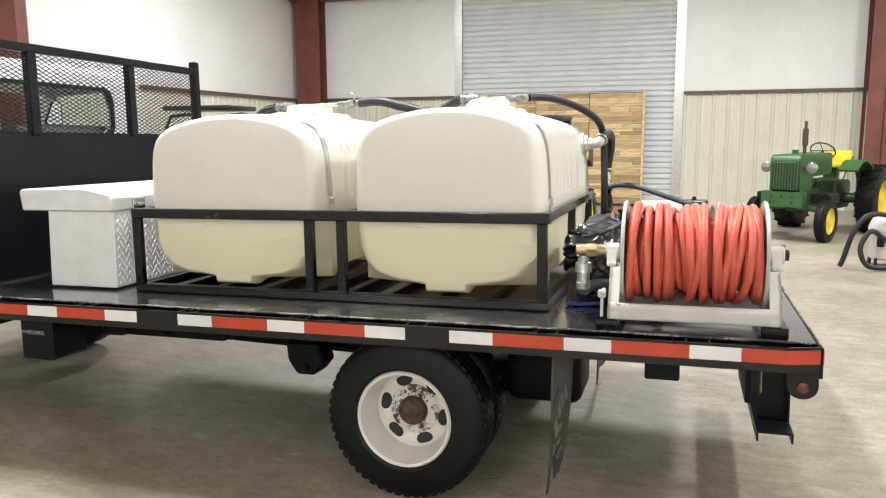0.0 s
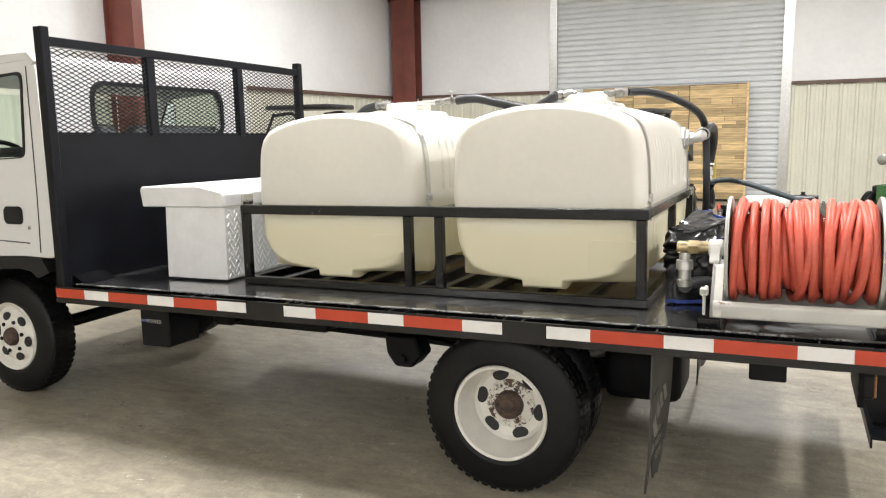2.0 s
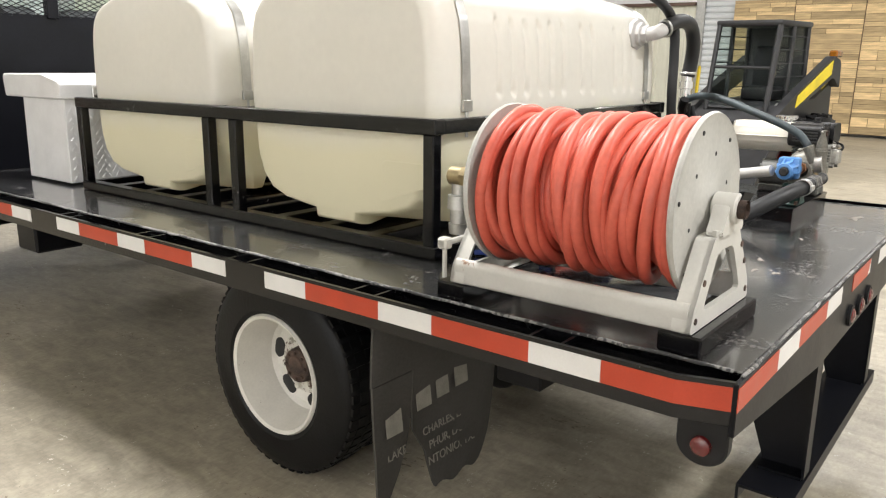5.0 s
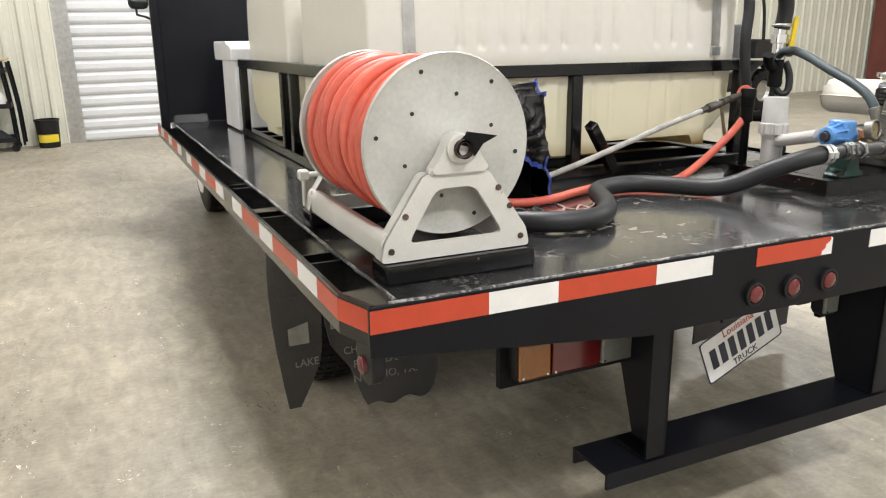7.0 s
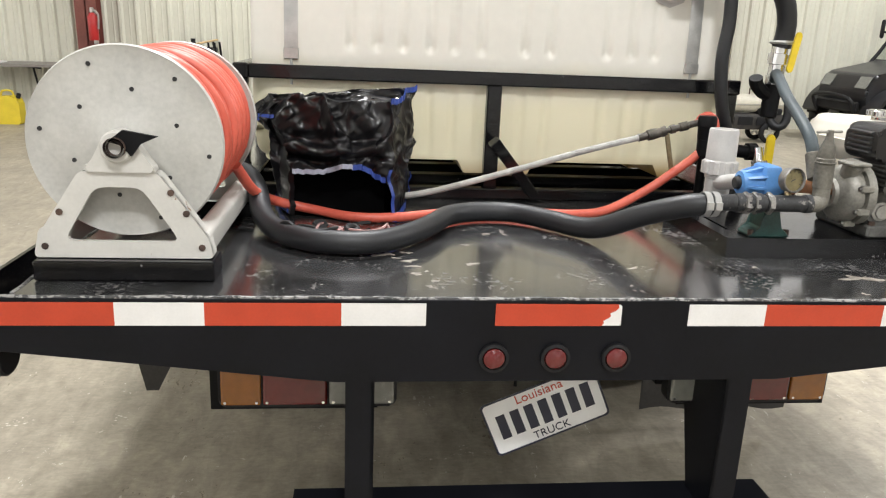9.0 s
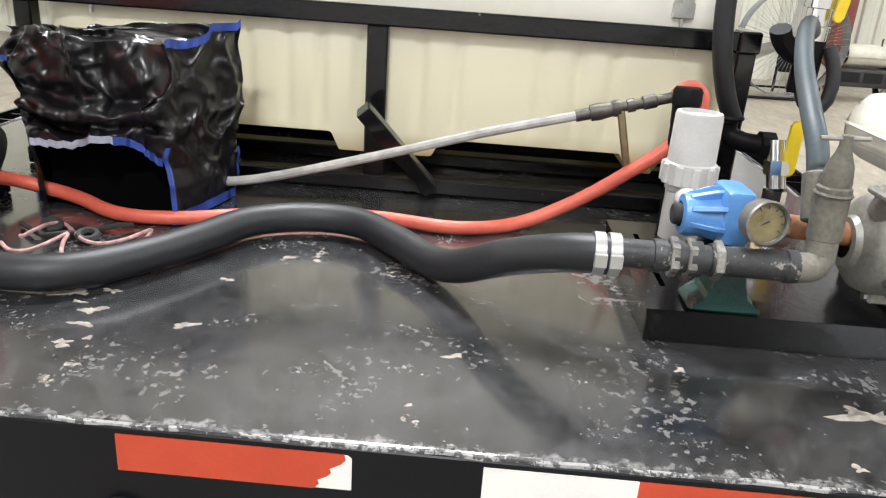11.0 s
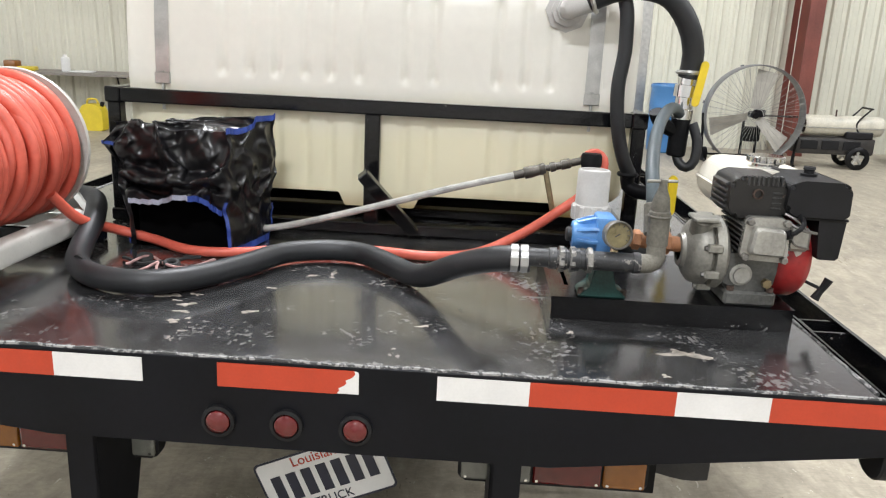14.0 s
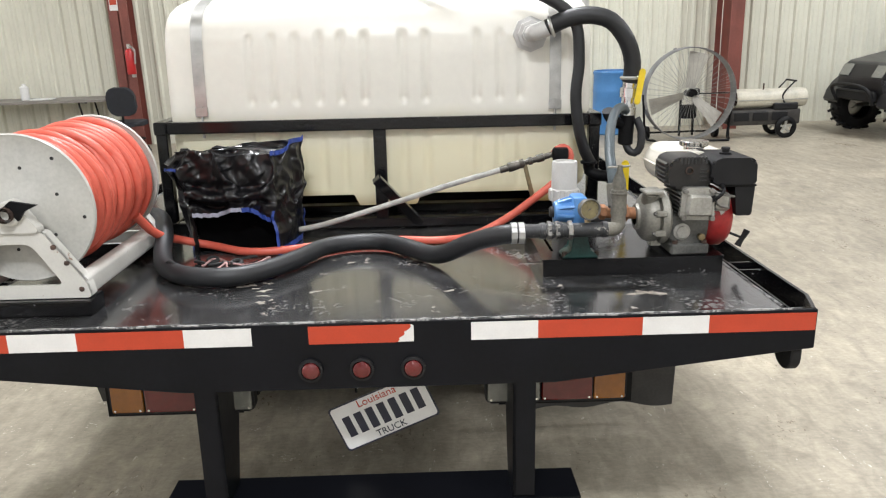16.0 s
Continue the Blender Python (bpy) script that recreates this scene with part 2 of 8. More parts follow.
mottle(M_CONCRETE, 1.1, 0.76, 1.10)
mottle(M_CONCRETE, 5.0, 0.74, 1.12, (1, 2.6, 1))
mottle(M_CONCRETE, 24.0, 0.82, 1.08, (2.4, 1, 1))
mottle(M_DECK, 14.0, 0.45, 1.5)
chip_layer(M_BLACK, (0.20, 0.195, 0.19), 70, 7.0, 1.13)
chip_layer(M_DECK, (0.11, 0.105, 0.10), 60, 6.0, 1.040)
chip_layer(M_DECK, (0.30, 0.26, 0.22), 26, 4.6, 1.135)
chip_layer(M_DECK, (0.20, 0.195, 0.185), 150, 9.0, 1.085)
chip_layer(M_CONCRETE, (0.60, 0.57, 0.50), 22, 3.4, 1.105, (1, 2.4, 1))
chip_layer(M_CONCRETE, (0.60, 0.56, 0.49), 48, 5.5, 1.105, (1.8, 1, 1))
chip_layer(M_CONCRETE, (0.19, 0.16, 0.12), 30, 1.6, 1.075, (1, 1.8, 1))
def edge_wear(mat, color, x0, x1):
    """Paint rubbed through along the rear lip, in an uneven band."""
    nt = mat.node_tree
    bs = nt.nodes["Principled BSDF"]
    N, L = nt.nodes.new, nt.links.new
    tc, sep, ns, band, add, cut, mix = [N("ShaderNode" + k) for k in ("TexCoord", "SeparateXYZ", "TexNoise", "MapRange", "Math", "MapRange", "Mix")]
    ns.inputs["Scale"].default_value, ns.inputs["Detail"].default_value, ns.inputs["Roughness"].default_value = 55, 8, 0.75
    L(tc.outputs["Object"], sep.inputs[0]), L(tc.outputs["Object"], ns.inputs["Vector"]), L(sep.outputs["X"], band.inputs["Value"])
    band.inputs["From Min"].default_value, band.inputs["From Max"].default_value = x0, x1
    band.inputs["To Max"].default_value = 0.42
    add.operation = "ADD"
    L(band.outputs[0], add.inputs[0]), L(ns.outputs["Fac"], add.inputs[1])
    cut.inputs["From Min"].default_value, cut.inputs["From Max"].default_value = 0.78, 0.90
    L(add.outputs[0], cut.inputs["Value"])
    mix.data_type = "RGBA"
    L(cut.outputs[0], mix.inputs[0]), L(bs.inputs["Base Color"].links[0].from_socket, mix.inputs[6])
    mix.inputs[7].default_value = (*color, 1)
    L(mix.outputs[2], bs.inputs["Base Color"])


edge_wear(M_DECK, (0.20, 0.196, 0.19), -0.055, -0.004)
M_FRAMEBLK = material("chassis_black", (0.006, 0.006, 0.007), 0.55, var=0.4, scale=6)
M_SATIN = material("satin_black_steel", (0.0065, 0.007, 0.0095), 0.38, var=0.2, scale=5)
M_RED = material("red_tape", (0.47, 0.052, 0.020), 0.35, var=0.08, scale=14)
M_WHITE = material("white_tape", (0.74, 0.73, 0.71), 0.35, var=0.05, scale=14)
M_TYRE = material("tyre_rubber", (0.008, 0.008, 0.0085), 0.42, var=0.25, scale=12, bump=0.1, bump_scale=90)
M_RIM = material("white_rim_paint", (0.72, 0.70, 0.64), 0.4, var=0.08, scale=8, spots=((0.16, 0.10, 0.07), 0.345, 11))
M_RUST = material("rusty_hub", (0.09, 0.055, 0.04), 0.75, var=0.5, scale=25, bump=0.3, bump_scale=120)
M_CAB = material("white_cab_paint", (0.70, 0.70, 0.685), 0.25, var=0.03, scale=2, coat=0.4)
M_PLASTIC = material("black_plastic", (0.012, 0.012, 0.013), 0.5, var=0.2, scale=20)
M_TANK = material("cream_polyethylene", (0.825, 0.805, 0.735), 0.34, var=0.03, scale=2.5, bump=0.04, bump_scale=14)


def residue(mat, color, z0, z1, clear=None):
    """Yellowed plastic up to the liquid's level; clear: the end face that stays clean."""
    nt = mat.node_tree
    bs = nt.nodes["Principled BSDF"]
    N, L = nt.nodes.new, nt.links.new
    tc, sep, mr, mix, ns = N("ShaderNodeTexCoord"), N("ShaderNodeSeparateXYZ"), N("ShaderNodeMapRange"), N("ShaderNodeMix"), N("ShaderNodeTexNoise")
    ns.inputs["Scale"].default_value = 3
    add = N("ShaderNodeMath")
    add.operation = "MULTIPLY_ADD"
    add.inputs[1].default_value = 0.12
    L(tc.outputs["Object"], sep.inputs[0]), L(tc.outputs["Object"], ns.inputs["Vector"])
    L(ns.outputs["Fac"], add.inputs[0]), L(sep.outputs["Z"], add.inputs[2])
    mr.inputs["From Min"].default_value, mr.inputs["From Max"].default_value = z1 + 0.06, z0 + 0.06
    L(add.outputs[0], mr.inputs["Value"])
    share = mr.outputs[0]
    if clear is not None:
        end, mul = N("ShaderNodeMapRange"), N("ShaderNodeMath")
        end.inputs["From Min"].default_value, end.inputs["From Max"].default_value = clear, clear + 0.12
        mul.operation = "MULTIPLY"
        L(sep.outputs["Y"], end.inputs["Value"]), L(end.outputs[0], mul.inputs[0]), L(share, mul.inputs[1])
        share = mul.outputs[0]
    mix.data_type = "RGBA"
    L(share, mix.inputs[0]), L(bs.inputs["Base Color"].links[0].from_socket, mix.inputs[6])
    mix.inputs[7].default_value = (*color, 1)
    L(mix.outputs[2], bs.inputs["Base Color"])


def translucent(mat, share):
    """Lets light through a thin wall of the surface's own colour."""
    nt = mat.node_tree
    bs, out = nt.nodes["Principled BSDF"], nt.nodes["Material Output"]
    tr, mx = nt.nodes.new("ShaderNodeBsdfTranslucent"), nt.nodes.new("ShaderNodeMixShader")
    mx.inputs[0].default_value = share
    nt.links.new(bs.inputs["Base Color"].links[0].from_socket, tr.inputs["Color"])
    nt.links.new(bs.outputs[0], mx.inputs[1]), nt.links.new(tr.outputs[0], mx.inputs[2]), nt.links.new(mx.outputs[0], out.inputs["Surface"])


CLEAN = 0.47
# yellow of the lower half, lightened for the glow of light through the wall
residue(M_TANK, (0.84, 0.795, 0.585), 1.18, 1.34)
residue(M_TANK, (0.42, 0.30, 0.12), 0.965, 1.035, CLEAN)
translucent(M_TANK, 0.20)
for m_, s_ in ((M_FRAMEBLK, 0.15), (M_SATIN, 0.17), (M_TYRE, 0.2), (M_PLASTIC, 0.25)):
    m_.node_tree.nodes["Principled BSDF"].inputs["Specular IOR Level"].default_value = s_
M_ALU = material("white_aluminium", (0.77, 0.77, 0.77), 0.38, var=0.06, scale=12)
M_GALV = material("galvanised_steel", (0.55, 0.55, 0.53), 0.35, metal=0.9, var=0.15, scale=20)
M_CHROME = material("chrome", (0.75, 0.75, 0.74), 0.15, metal=1.0, var=0.05, scale=20)
M_BRASS = material("worn_brass", (0.42, 0.34, 0.2), 0.35, metal=0.9, var=0.25, scale=30)
M_REEL = material("reel_white_paint", (0.57, 0.56, 0.52), 0.42, var=0.06, scale=9, spots=((0.22, 0.13, 0.08), 0.352, 14))
M_HOSE = material("orange_red_hose", (0.62, 0.125, 0.078), 0.46, var=0.16, scale=5, dark=(0.46, 0.080, 0.052))
M_RUBBER = material("black_hose_rubber", (0.013, 0.014, 0.016), 0.5, var=0.25, scale=10, bump=0.05, bump_scale=150)
M_WOOD = material("pallet_wood", (0.68, 0.50, 0.26), 0.65, var=0.30, scale=5, stretch=(0.5, 3, 6), island=True)
M_DARK = material("dark_interior", (0.02, 0.02, 0.02), 0.7)


# ---- the hall ----
XF, YB, XR, YL, ZC = -10.2, 15.4, 13.0, -15.5, 6.1
BELT = 2.53


def ribbed(bm, a0, a1, z0, z1, at, axis, inward, pitch=0.305):
    """A metal panel wall with raised ribs. axis: the way along which it runs."""
    pts = []
    a = a0
    while a < a1 - 1e-6:
        for da, d in ((0, 0), (0.025, 0.03), (0.06, 0.03), (0.085, 0), (0.155, 0), (0.165, 0.006), (0.18, 0), (0.225, 0), (0.235, 0.006), (0.25, 0)):
            if a + da < a1 and da < pitch - 0.01:
                pts.append((a + da, d))
        a += pitch
    pts.append((a1, 0))
    lo, hi = [], []
    for a, d in pts:
        p = at + inward * d
        lo.append(bm.verts.new((a, p, z0) if axis == "x" else (p, a, z0)))
        hi.append(bm.verts.new((a, p, z1) if axis == "x" else (p, a, z1)))
    for i in range(len(pts) - 1):
        bm.faces.new((lo[i], lo[i + 1], hi[i + 1], hi[i]))


floor_bm = B()
box(floor_bm, XF - 0.3, XR + 0.3, YL - 0.3, YB + 0.3, -0.2, 0.0)
single("floor", floor_bm, M_CONCRETE, "worn grey concrete floor of the hall", "floor", kind="structure", smooth=0)
ceil_bm = B()
box(ceil_bm, XF - 0.3, XR + 0.3, YL - 0.3, YB + 0.3, ZC, ZC + 0.15)
single("ceiling", ceil_bm, M_VINYL, "white insulated ceiling of the metal hall", "ceiling", kind="structure", smooth=0)


def wall(name, label, boxes):
    bm = B()
    for b in boxes:
        box(bm, *b)
    return single(name, bm, M_VINYL, label, "wall", kind="structure", smooth=0)


DOOR_B = (-5.83, -0.74, 5.4)
DOOR_F = (-0.55, 3.82, 4.4)
wall("wall_back", "white insulated upper wall over beige metal wainscot", [
    (XF, DOOR_B[0], YB, YB + 0.2, 0, ZC), (DOOR_B[1], XR, YB, YB + 0.2, 0, ZC), (DOOR_B[0], DOOR_B[1], YB, YB + 0.2, DOOR_B[2], ZC)])
wall("wall_front", "white insulated upper wall over beige metal wainscot", [
    (XF - 0.2, XF, YL, DOOR_F[0], 0, ZC), (XF - 0.2, XF, DOOR_F[1], YB + 0.2, 0, ZC), (XF - 0.2, XF, DOOR_F[0], DOOR_F[1], DOOR_F[2], ZC)])
wall("wall_side", "plain white hall wall", [(XF - 0.2, XR, YL - 0.2, YL, 0, ZC)])
wall("wall_rear", "plain white hall wall", [(XR, XR + 0.2, YL - 0.2, YB + 0.2, 0, ZC)])

bm = B()
ribbed(bm, XF + 0.02, DOOR_B[0] - 0.14, 0.0, BELT, YB - 0.02, "x", -1)
ribbed(bm, DOOR_B[1] + 0.14, XR, 0.0, BELT, YB - 0.02, "x", -1)
single("wall_back_siding", bm, M_SIDING, "beige ribbed metal wainscot panels on the wall", "siding", kind="structure", smooth=0)
bm = B()
ribbed(bm, YL, DOOR_F[0] - 0.14, 0.0, ZC, XF + 0.02, "y", 1, 0.225)
ribbed(bm, DOOR_F[1] + 0.14, YB - 0.02, 0.0, BELT, XF + 0.02, "y", 1, 0.225)
single("wall_front_siding", bm, M_SIDING, "beige ribbed metal panels on the wall", "siding", kind="structure", smooth=0)
bm = B()
box(bm, XF + 0.02, DOOR_B[0] - 0.14, YB - 0.10, YB - 0.001, BELT, BELT + 0.07)
box(bm, DOOR_B[1] + 0.14, XR, YB - 0.10, YB - 0.001, BELT, BELT + 0.07)
box(bm, XF + 0.001, XF + 0.10, DOOR_F[1] + 0.14, YB - 0.1, BELT, BELT + 0.07)
single("trim", bm, M_BELT, "brown metal trim along the top of the wainscot", "trim", kind="structure", smooth=0)


def rollup(name, label, a0, a1, z1, at, axis, inward, mat, pitch):
    bm = B()
    prof = []
    z = 0.0
    while z < z1:
        for dz, d in ((0, 0), (0.10 * pitch, 0.022), (0.30 * pitch, 0.034), (0.70 * pitch, 0.030), (0.88 * pitch, 0.010), (0.96 * pitch, 0.0)):
            prof.append((z + dz, d))
        z += pitch
    prev = None
    for z, d in prof:
        p = at + inward * d
        cur = [bm.verts.new((a, p, z) if axis == "x" else (p, a, z)) for a in (a0, a1)]
        if prev:
            bm.faces.new((prev[0], prev[1], cur[1], cur[0]))
        prev = cur
    root = single(name, bm, mat, label, "roll-up door", kind="structure", smooth=0)
    for a, s in ((a0, -1), (a1, 1)):
        g = B()
        for lo, hi, q0, q1 in ((0.0, 0.14, 0.0, 0.05), (-0.06, 0.02, 0.03, 0.09)):
            e0, e1 = sorted((a + s * lo, a + s * hi))
            f0, f1 = sorted((at + inward * q0, at + inward * q1))
            if axis == "x":
                box(g, e0, e1, f0, f1, 0, z1)
            else:
                box(g, f0, f1, e0, e1, 0, z1)
        part("door_track", g, M_GALV, root, "galvanised door track")
    return root


rollup("door_1", "grey corrugated roll-up door, closed", *DOOR_B, YB + 0.04, "x", -1, M_DOORSLAT, 0.125)
rollup("door_2", "white slatted roll-up door, closed", *DOOR_F, XF - 0.04, "y", 1, M_WHITESLAT, 0.155)


def column(name, x, y, along, w=0.42, d=0.32):
    """Steel H column against a wall."""
    bm = B()
    if along == "x":
        box(bm, x - w / 2, x + w / 2, y - d, y - d + 0.02, 0, ZC), box(bm, x - w / 2, x + w / 2, y - 0.02, y, 0, ZC), box(bm, x - 0.008, x + 0.008, y - d, y, 0, ZC)
    else:
        box(bm, x + d - 0.02, x + d, y - w / 2, y + w / 2, 0, ZC), box(bm, x, x + 0.02, y - w / 2, y + w / 2, 0, ZC), box(bm, x, x + d, y - 0.008, y + 0.008, 0, ZC)
    return single(name, bm, M_REDSTEEL, "red primed steel column against the wall", "column", kind="structure", smooth=0)


column("column_1", XF + 0.02, -2.98, "y", 0.28, 0.38)
column("column_2", XF + 0.02, 6.02, "y", 0.20, 0.58)
column("column_3", -9.74, YB - 0.02, "x", 0.66, 0.40)
column("column_4", 3.32, YB - 0.02, "x", 0.62, 0.50)
bm = B()
box(bm, XF, DOOR_B[0] - 0.15, YB - 0.3, YB - 0.1, 5.0, 5.25)
box(bm, DOOR_B[1] + 0.15, XR, YB - 0.3, YB - 0.1, 5.0, 5.25)
box(bm, XF + 0.1, XF + 0.3, 4.2, YB - 0.3, 5.0, 5.25)
single("trim_beam", bm, M_REDSTEEL, "red steel eave beam along the wall", "beam", kind="structure", smooth=0)

# lamps under the ceiling, above the view; negative-y rows are added fill
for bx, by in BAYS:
    hb = thing("unseen_ceiling_light", (bx, by, LAMP_Z), "white high bay ceiling light out of view", "lamp", group="high bay lights")
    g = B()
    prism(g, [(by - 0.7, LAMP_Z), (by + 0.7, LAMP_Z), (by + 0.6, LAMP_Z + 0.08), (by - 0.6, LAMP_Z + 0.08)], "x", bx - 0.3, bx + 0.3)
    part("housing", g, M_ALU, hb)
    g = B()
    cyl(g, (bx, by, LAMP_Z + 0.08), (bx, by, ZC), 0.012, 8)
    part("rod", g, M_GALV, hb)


HALL = list(scene.objects)

# ---- the truck: the rear of the bed lies at x = 0, the front towards -x, the driver's side at y = 0 ----
ZT, BT, BW, BF = 0.825, 0.883, 2.407, -4.18
truck = thing("truck", (-2.6, 1.2, 0.0), "white cab-over flatbed truck with a black steel bed", "truck")

g = B()
box(g, BF, -0.012, 0.07, BW - 0.07, BT - 0.022, BT, 0.004)
part("deck", g, M_DECK, truck, "worn black painted steel deck with chipped spots", smooth=0)

# rub rails, bent in at the rear corners, and the stake pockets between rail and deck
RX = [-0.27]
for d in (.178, .279, .178, .279, .178, .189, .178, .279, .178, .279, .178, .223, .178, .279, .178, .279, .178):
    RX.append(RX[-1] - d)
RO = -0.024
for side in (0, 1):
    def Y(y):
        return y if side == 0 else 2.425 - y
    g = B()
    poly = [(BF, RO), (-0.112, RO), (-0.004, 0.010), (-0.008, 0.019), (-0.115, RO + 0.010), (BF, RO + 0.010)]
    prism(g, [(x, Y(y)) for x, y in poly], "z", ZT - 0.03, BT + 0.002)
    part("rub_rail", g, M_BLACK, truck, smooth=0)
    # tape
    spans = [(-0.272, -0.114, M_RED)] + [(RX[i + 1], RX[i], M_RED if i % 2 else M_WHITE) for i in range(5)]
    spans += [(RX[i + 1], RX[i], M_WHITE if i % 2 == 0 else M_RED) for i in range(6, 11)]
    spans += [(RX[i + 1], RX[i], M_WHITE if i % 2 == 0 else M_RED) for i in range(12, 17)] + [(BF + 0.004, RX[17], M_RED)]
    for x0, x1, mt in spans:
        g = B()
        a, b = sorted((Y(RO - 0.0015), Y(RO + 0.0005)))
        box(g, x0, x1, a, b, ZT, ZT + 0.05)
        part("reflective_tape", g, mt, truck, smooth=0)
    g = B()
    q = [(-0.114, RO - 0.0015), (-0.0045, 0.0082), (-0.0035, 0.0102), (-0.113, RO + 0.0005)]
    prism(g, [(x, Y(y)) for x, y in q], "z", ZT, ZT + 0.05)
    part("reflective_tape", g, M_RED, truck, smooth=0)
    for x in (-0.42, -0.98, -1.52, -2.06, -2.62, -3.2, -3.78):
        g = B()
        u = [(x - 0.045, RO + 0.010), (x - 0.037, RO + 0.010), (x - 0.037, 0.064), (x + 0.037, 0.064), (x + 0.037, RO + 0.010), (x + 0.045, RO + 0.010), (x + 0.045, 0.070), (x - 0.045, 0.070)]
        prism(g, [(a, Y(b)) for a, b in u], "z", ZT - 0.03, BT - 0.004)
        part("stake_pocket", g, M_BLACK, truck, smooth=0)
    g = B()
    a, b = sorted((Y(0.07), Y(0.075)))
    box(g, BF, -0.01, a, b, BT - 0.10, BT - 0.002)
    part("deck_skirt", g, M_BLACK, truck, smooth=0)

# rear plate with tapered ends
g = B()
prism(g, [(0.006, BT), (2.420, BT), (2.420, 0.772), (1.72, 0.695), (0.72, 0.695), (0.006, 0.772)], "x", -0.012, 0.0, 0.002)
part("rear_plate", g, M_SATIN, truck, smooth=0)
for y0, y1, mt in ((0.007, .279, M_RED), (.279, .457, M_WHITE), (.457, .736, M_RED), (.736, .914, M_WHITE), 
                   (1.493, 1.671, M_WHITE), (1.671, 1.950, M_RED), (1.950, 2.128, M_WHITE), (2.128, 2.416, M_RED)):
    g = B()
    box(g, -0.0005, 0.0015, y0, y1, ZT, ZT + 0.05)
    part("reflective_tape", g, mt, truck, smooth=0)


# the centre tape, peeled at one end down to its white backing
g = B()
prism(g, [(1.063, ZT), (1.297, ZT), (1.303, ZT + 0.007), (1.301, ZT + 0.012), (1.312, ZT + 0.018), (1.317, ZT + 0.023), (1.315, ZT + 0.029), (1.328, ZT + 0.036), (1.334, ZT + 0.043), (1.332, ZT + 0.05), (1.063, ZT + 0.05)], "x", -0.0005, 0.0018)
part("reflective_tape", g, M_RED, truck, "red reflective tape peeled at one end", smooth=0)
g = B()
prism(g, [(1.295, ZT + 0.001), (1.341, ZT + 0.001), (1.341, ZT + 0.045), (1.336, ZT + 0.049), (1.33, ZT + 0.049), (1.30, ZT + 0.03)], "x", -0.0005, 0.0012)
part("tape_backing", g, M_WHITE, truck, smooth=0)

# paint flaked down to the primer
M_PRIMER = material("bare_primer", (0.33, 0.295, 0.25), 0.7, var=0.4, scale=60, bump=0.2, bump_scale=150)
rnd = random.Random(77)
for x, y, w in ((-0.17, 2.01, 0.040), (-0.184, 1.992, 0.016), (-0.24, 1.447, 0.013), (-0.34, 0.835, 0.024), (-0.286, 0.895, 0.020), (-0.24, 0.90, 0.014), (-0.18, 0.904, 0.016),
                (-0.358, 0.891, 0.013), (-0.263, 1.045, 0.018), (-0.052, 1.94, 0.010), (-0.257, 1.775, 0.010), (-0.439, 1.052, 0.012), (-0.31, 0.86, 0.009), (-0.20, 0.93, 0.008)):
    ph = [rnd.uniform(0, 6.28) for k in range(4)]
    out = []
    for k in range(22):
        a = 2 * math.pi * k / 22
        r = 1.55 * w * (0.55 + 0.25 * math.sin(2 * a + ph[0]) + 0.15 * math.sin(3 * a + ph[3]) + 0.16 * math.sin(5 * a + ph[1]) + rnd.uniform(-0.16, 0.16))
        out.append((x + 0.6 * r * math.cos(a), y + r * math.sin(a)))
    g = B()
    prism(g, out, "z", BT - 0.001, BT + 0.0008)
    part("bare_patch", g, M_PRIMER, truck, "tan primer showing through flaked paint", smooth=0)

# scuffed weld beads along the deck's edges
M_SCUFF = material("scuffed_bead", (0.06, 0.06, 0.06), 0.55, var=0.3, scale=9, bump=0.5, bump_scale=110)
chip_layer(M_SCUFF, (0.30, 0.295, 0.285), 110, 9.0, 0.87)
rnd = random.Random(21)
for pts in ([(-0.006, 0.05 + 2.33 * k / 60, BT + 0.001) for k in range(61)], [(-0.03 - 4.1 * k / 90, 0.072, BT) for k in range(91)], [(-0.03 - 4.1 * k / 90, BW - 0.072, BT) for k in range(91)]):
    g = B()
    tube(g, [(x + rnd.uniform(-0.002, 0.002), y + rnd.uniform(-0.002, 0.002), z + rnd.uniform(-0.002, 0.001)) for x, y, z in pts], 0.0042, 7, smooth=False)
    part("weld_bead", g, M_SCUFF, truck, "chipped bright weld bead")

# ---- wheels ----
M_GLASS = bpy.data.materials.new("tinted_glass")
M_GLASS.use_nodes = True
_b = M_GLASS.node_tree.nodes["Principled BSDF"]
_b.inputs["Base Color"].default_value = (0.80, 0.86, 0.84, 1)
_b.inputs["Roughness"].default_value = 0.02
_b.inputs["Transmission Weight"].default_value = 1.0
_b.inputs["IOR"].default_value = 1.1
M_LENSR = material("red_lens", (0.11, 0.007, 0.008), 0.22, var=0.1, scale=40, coat=0.5)
M_LENSA = material("amber_lens", (0.24, 0.085, 0.008), 0.22, var=0.1, scale=40, coat=0.5)
M_LENSC = material("clear_lens", (0.20, 0.205, 0.18), 0.25, var=0.1, scale=40, coat=0.5)


M_FLANGE = material("flaking_flange", (0.12, 0.075, 0.05), 0.7, var=0.5, scale=25, bump=0.3, bump_scale=90, spots=((0.62, 0.60, 0.54), 0.53, 14))


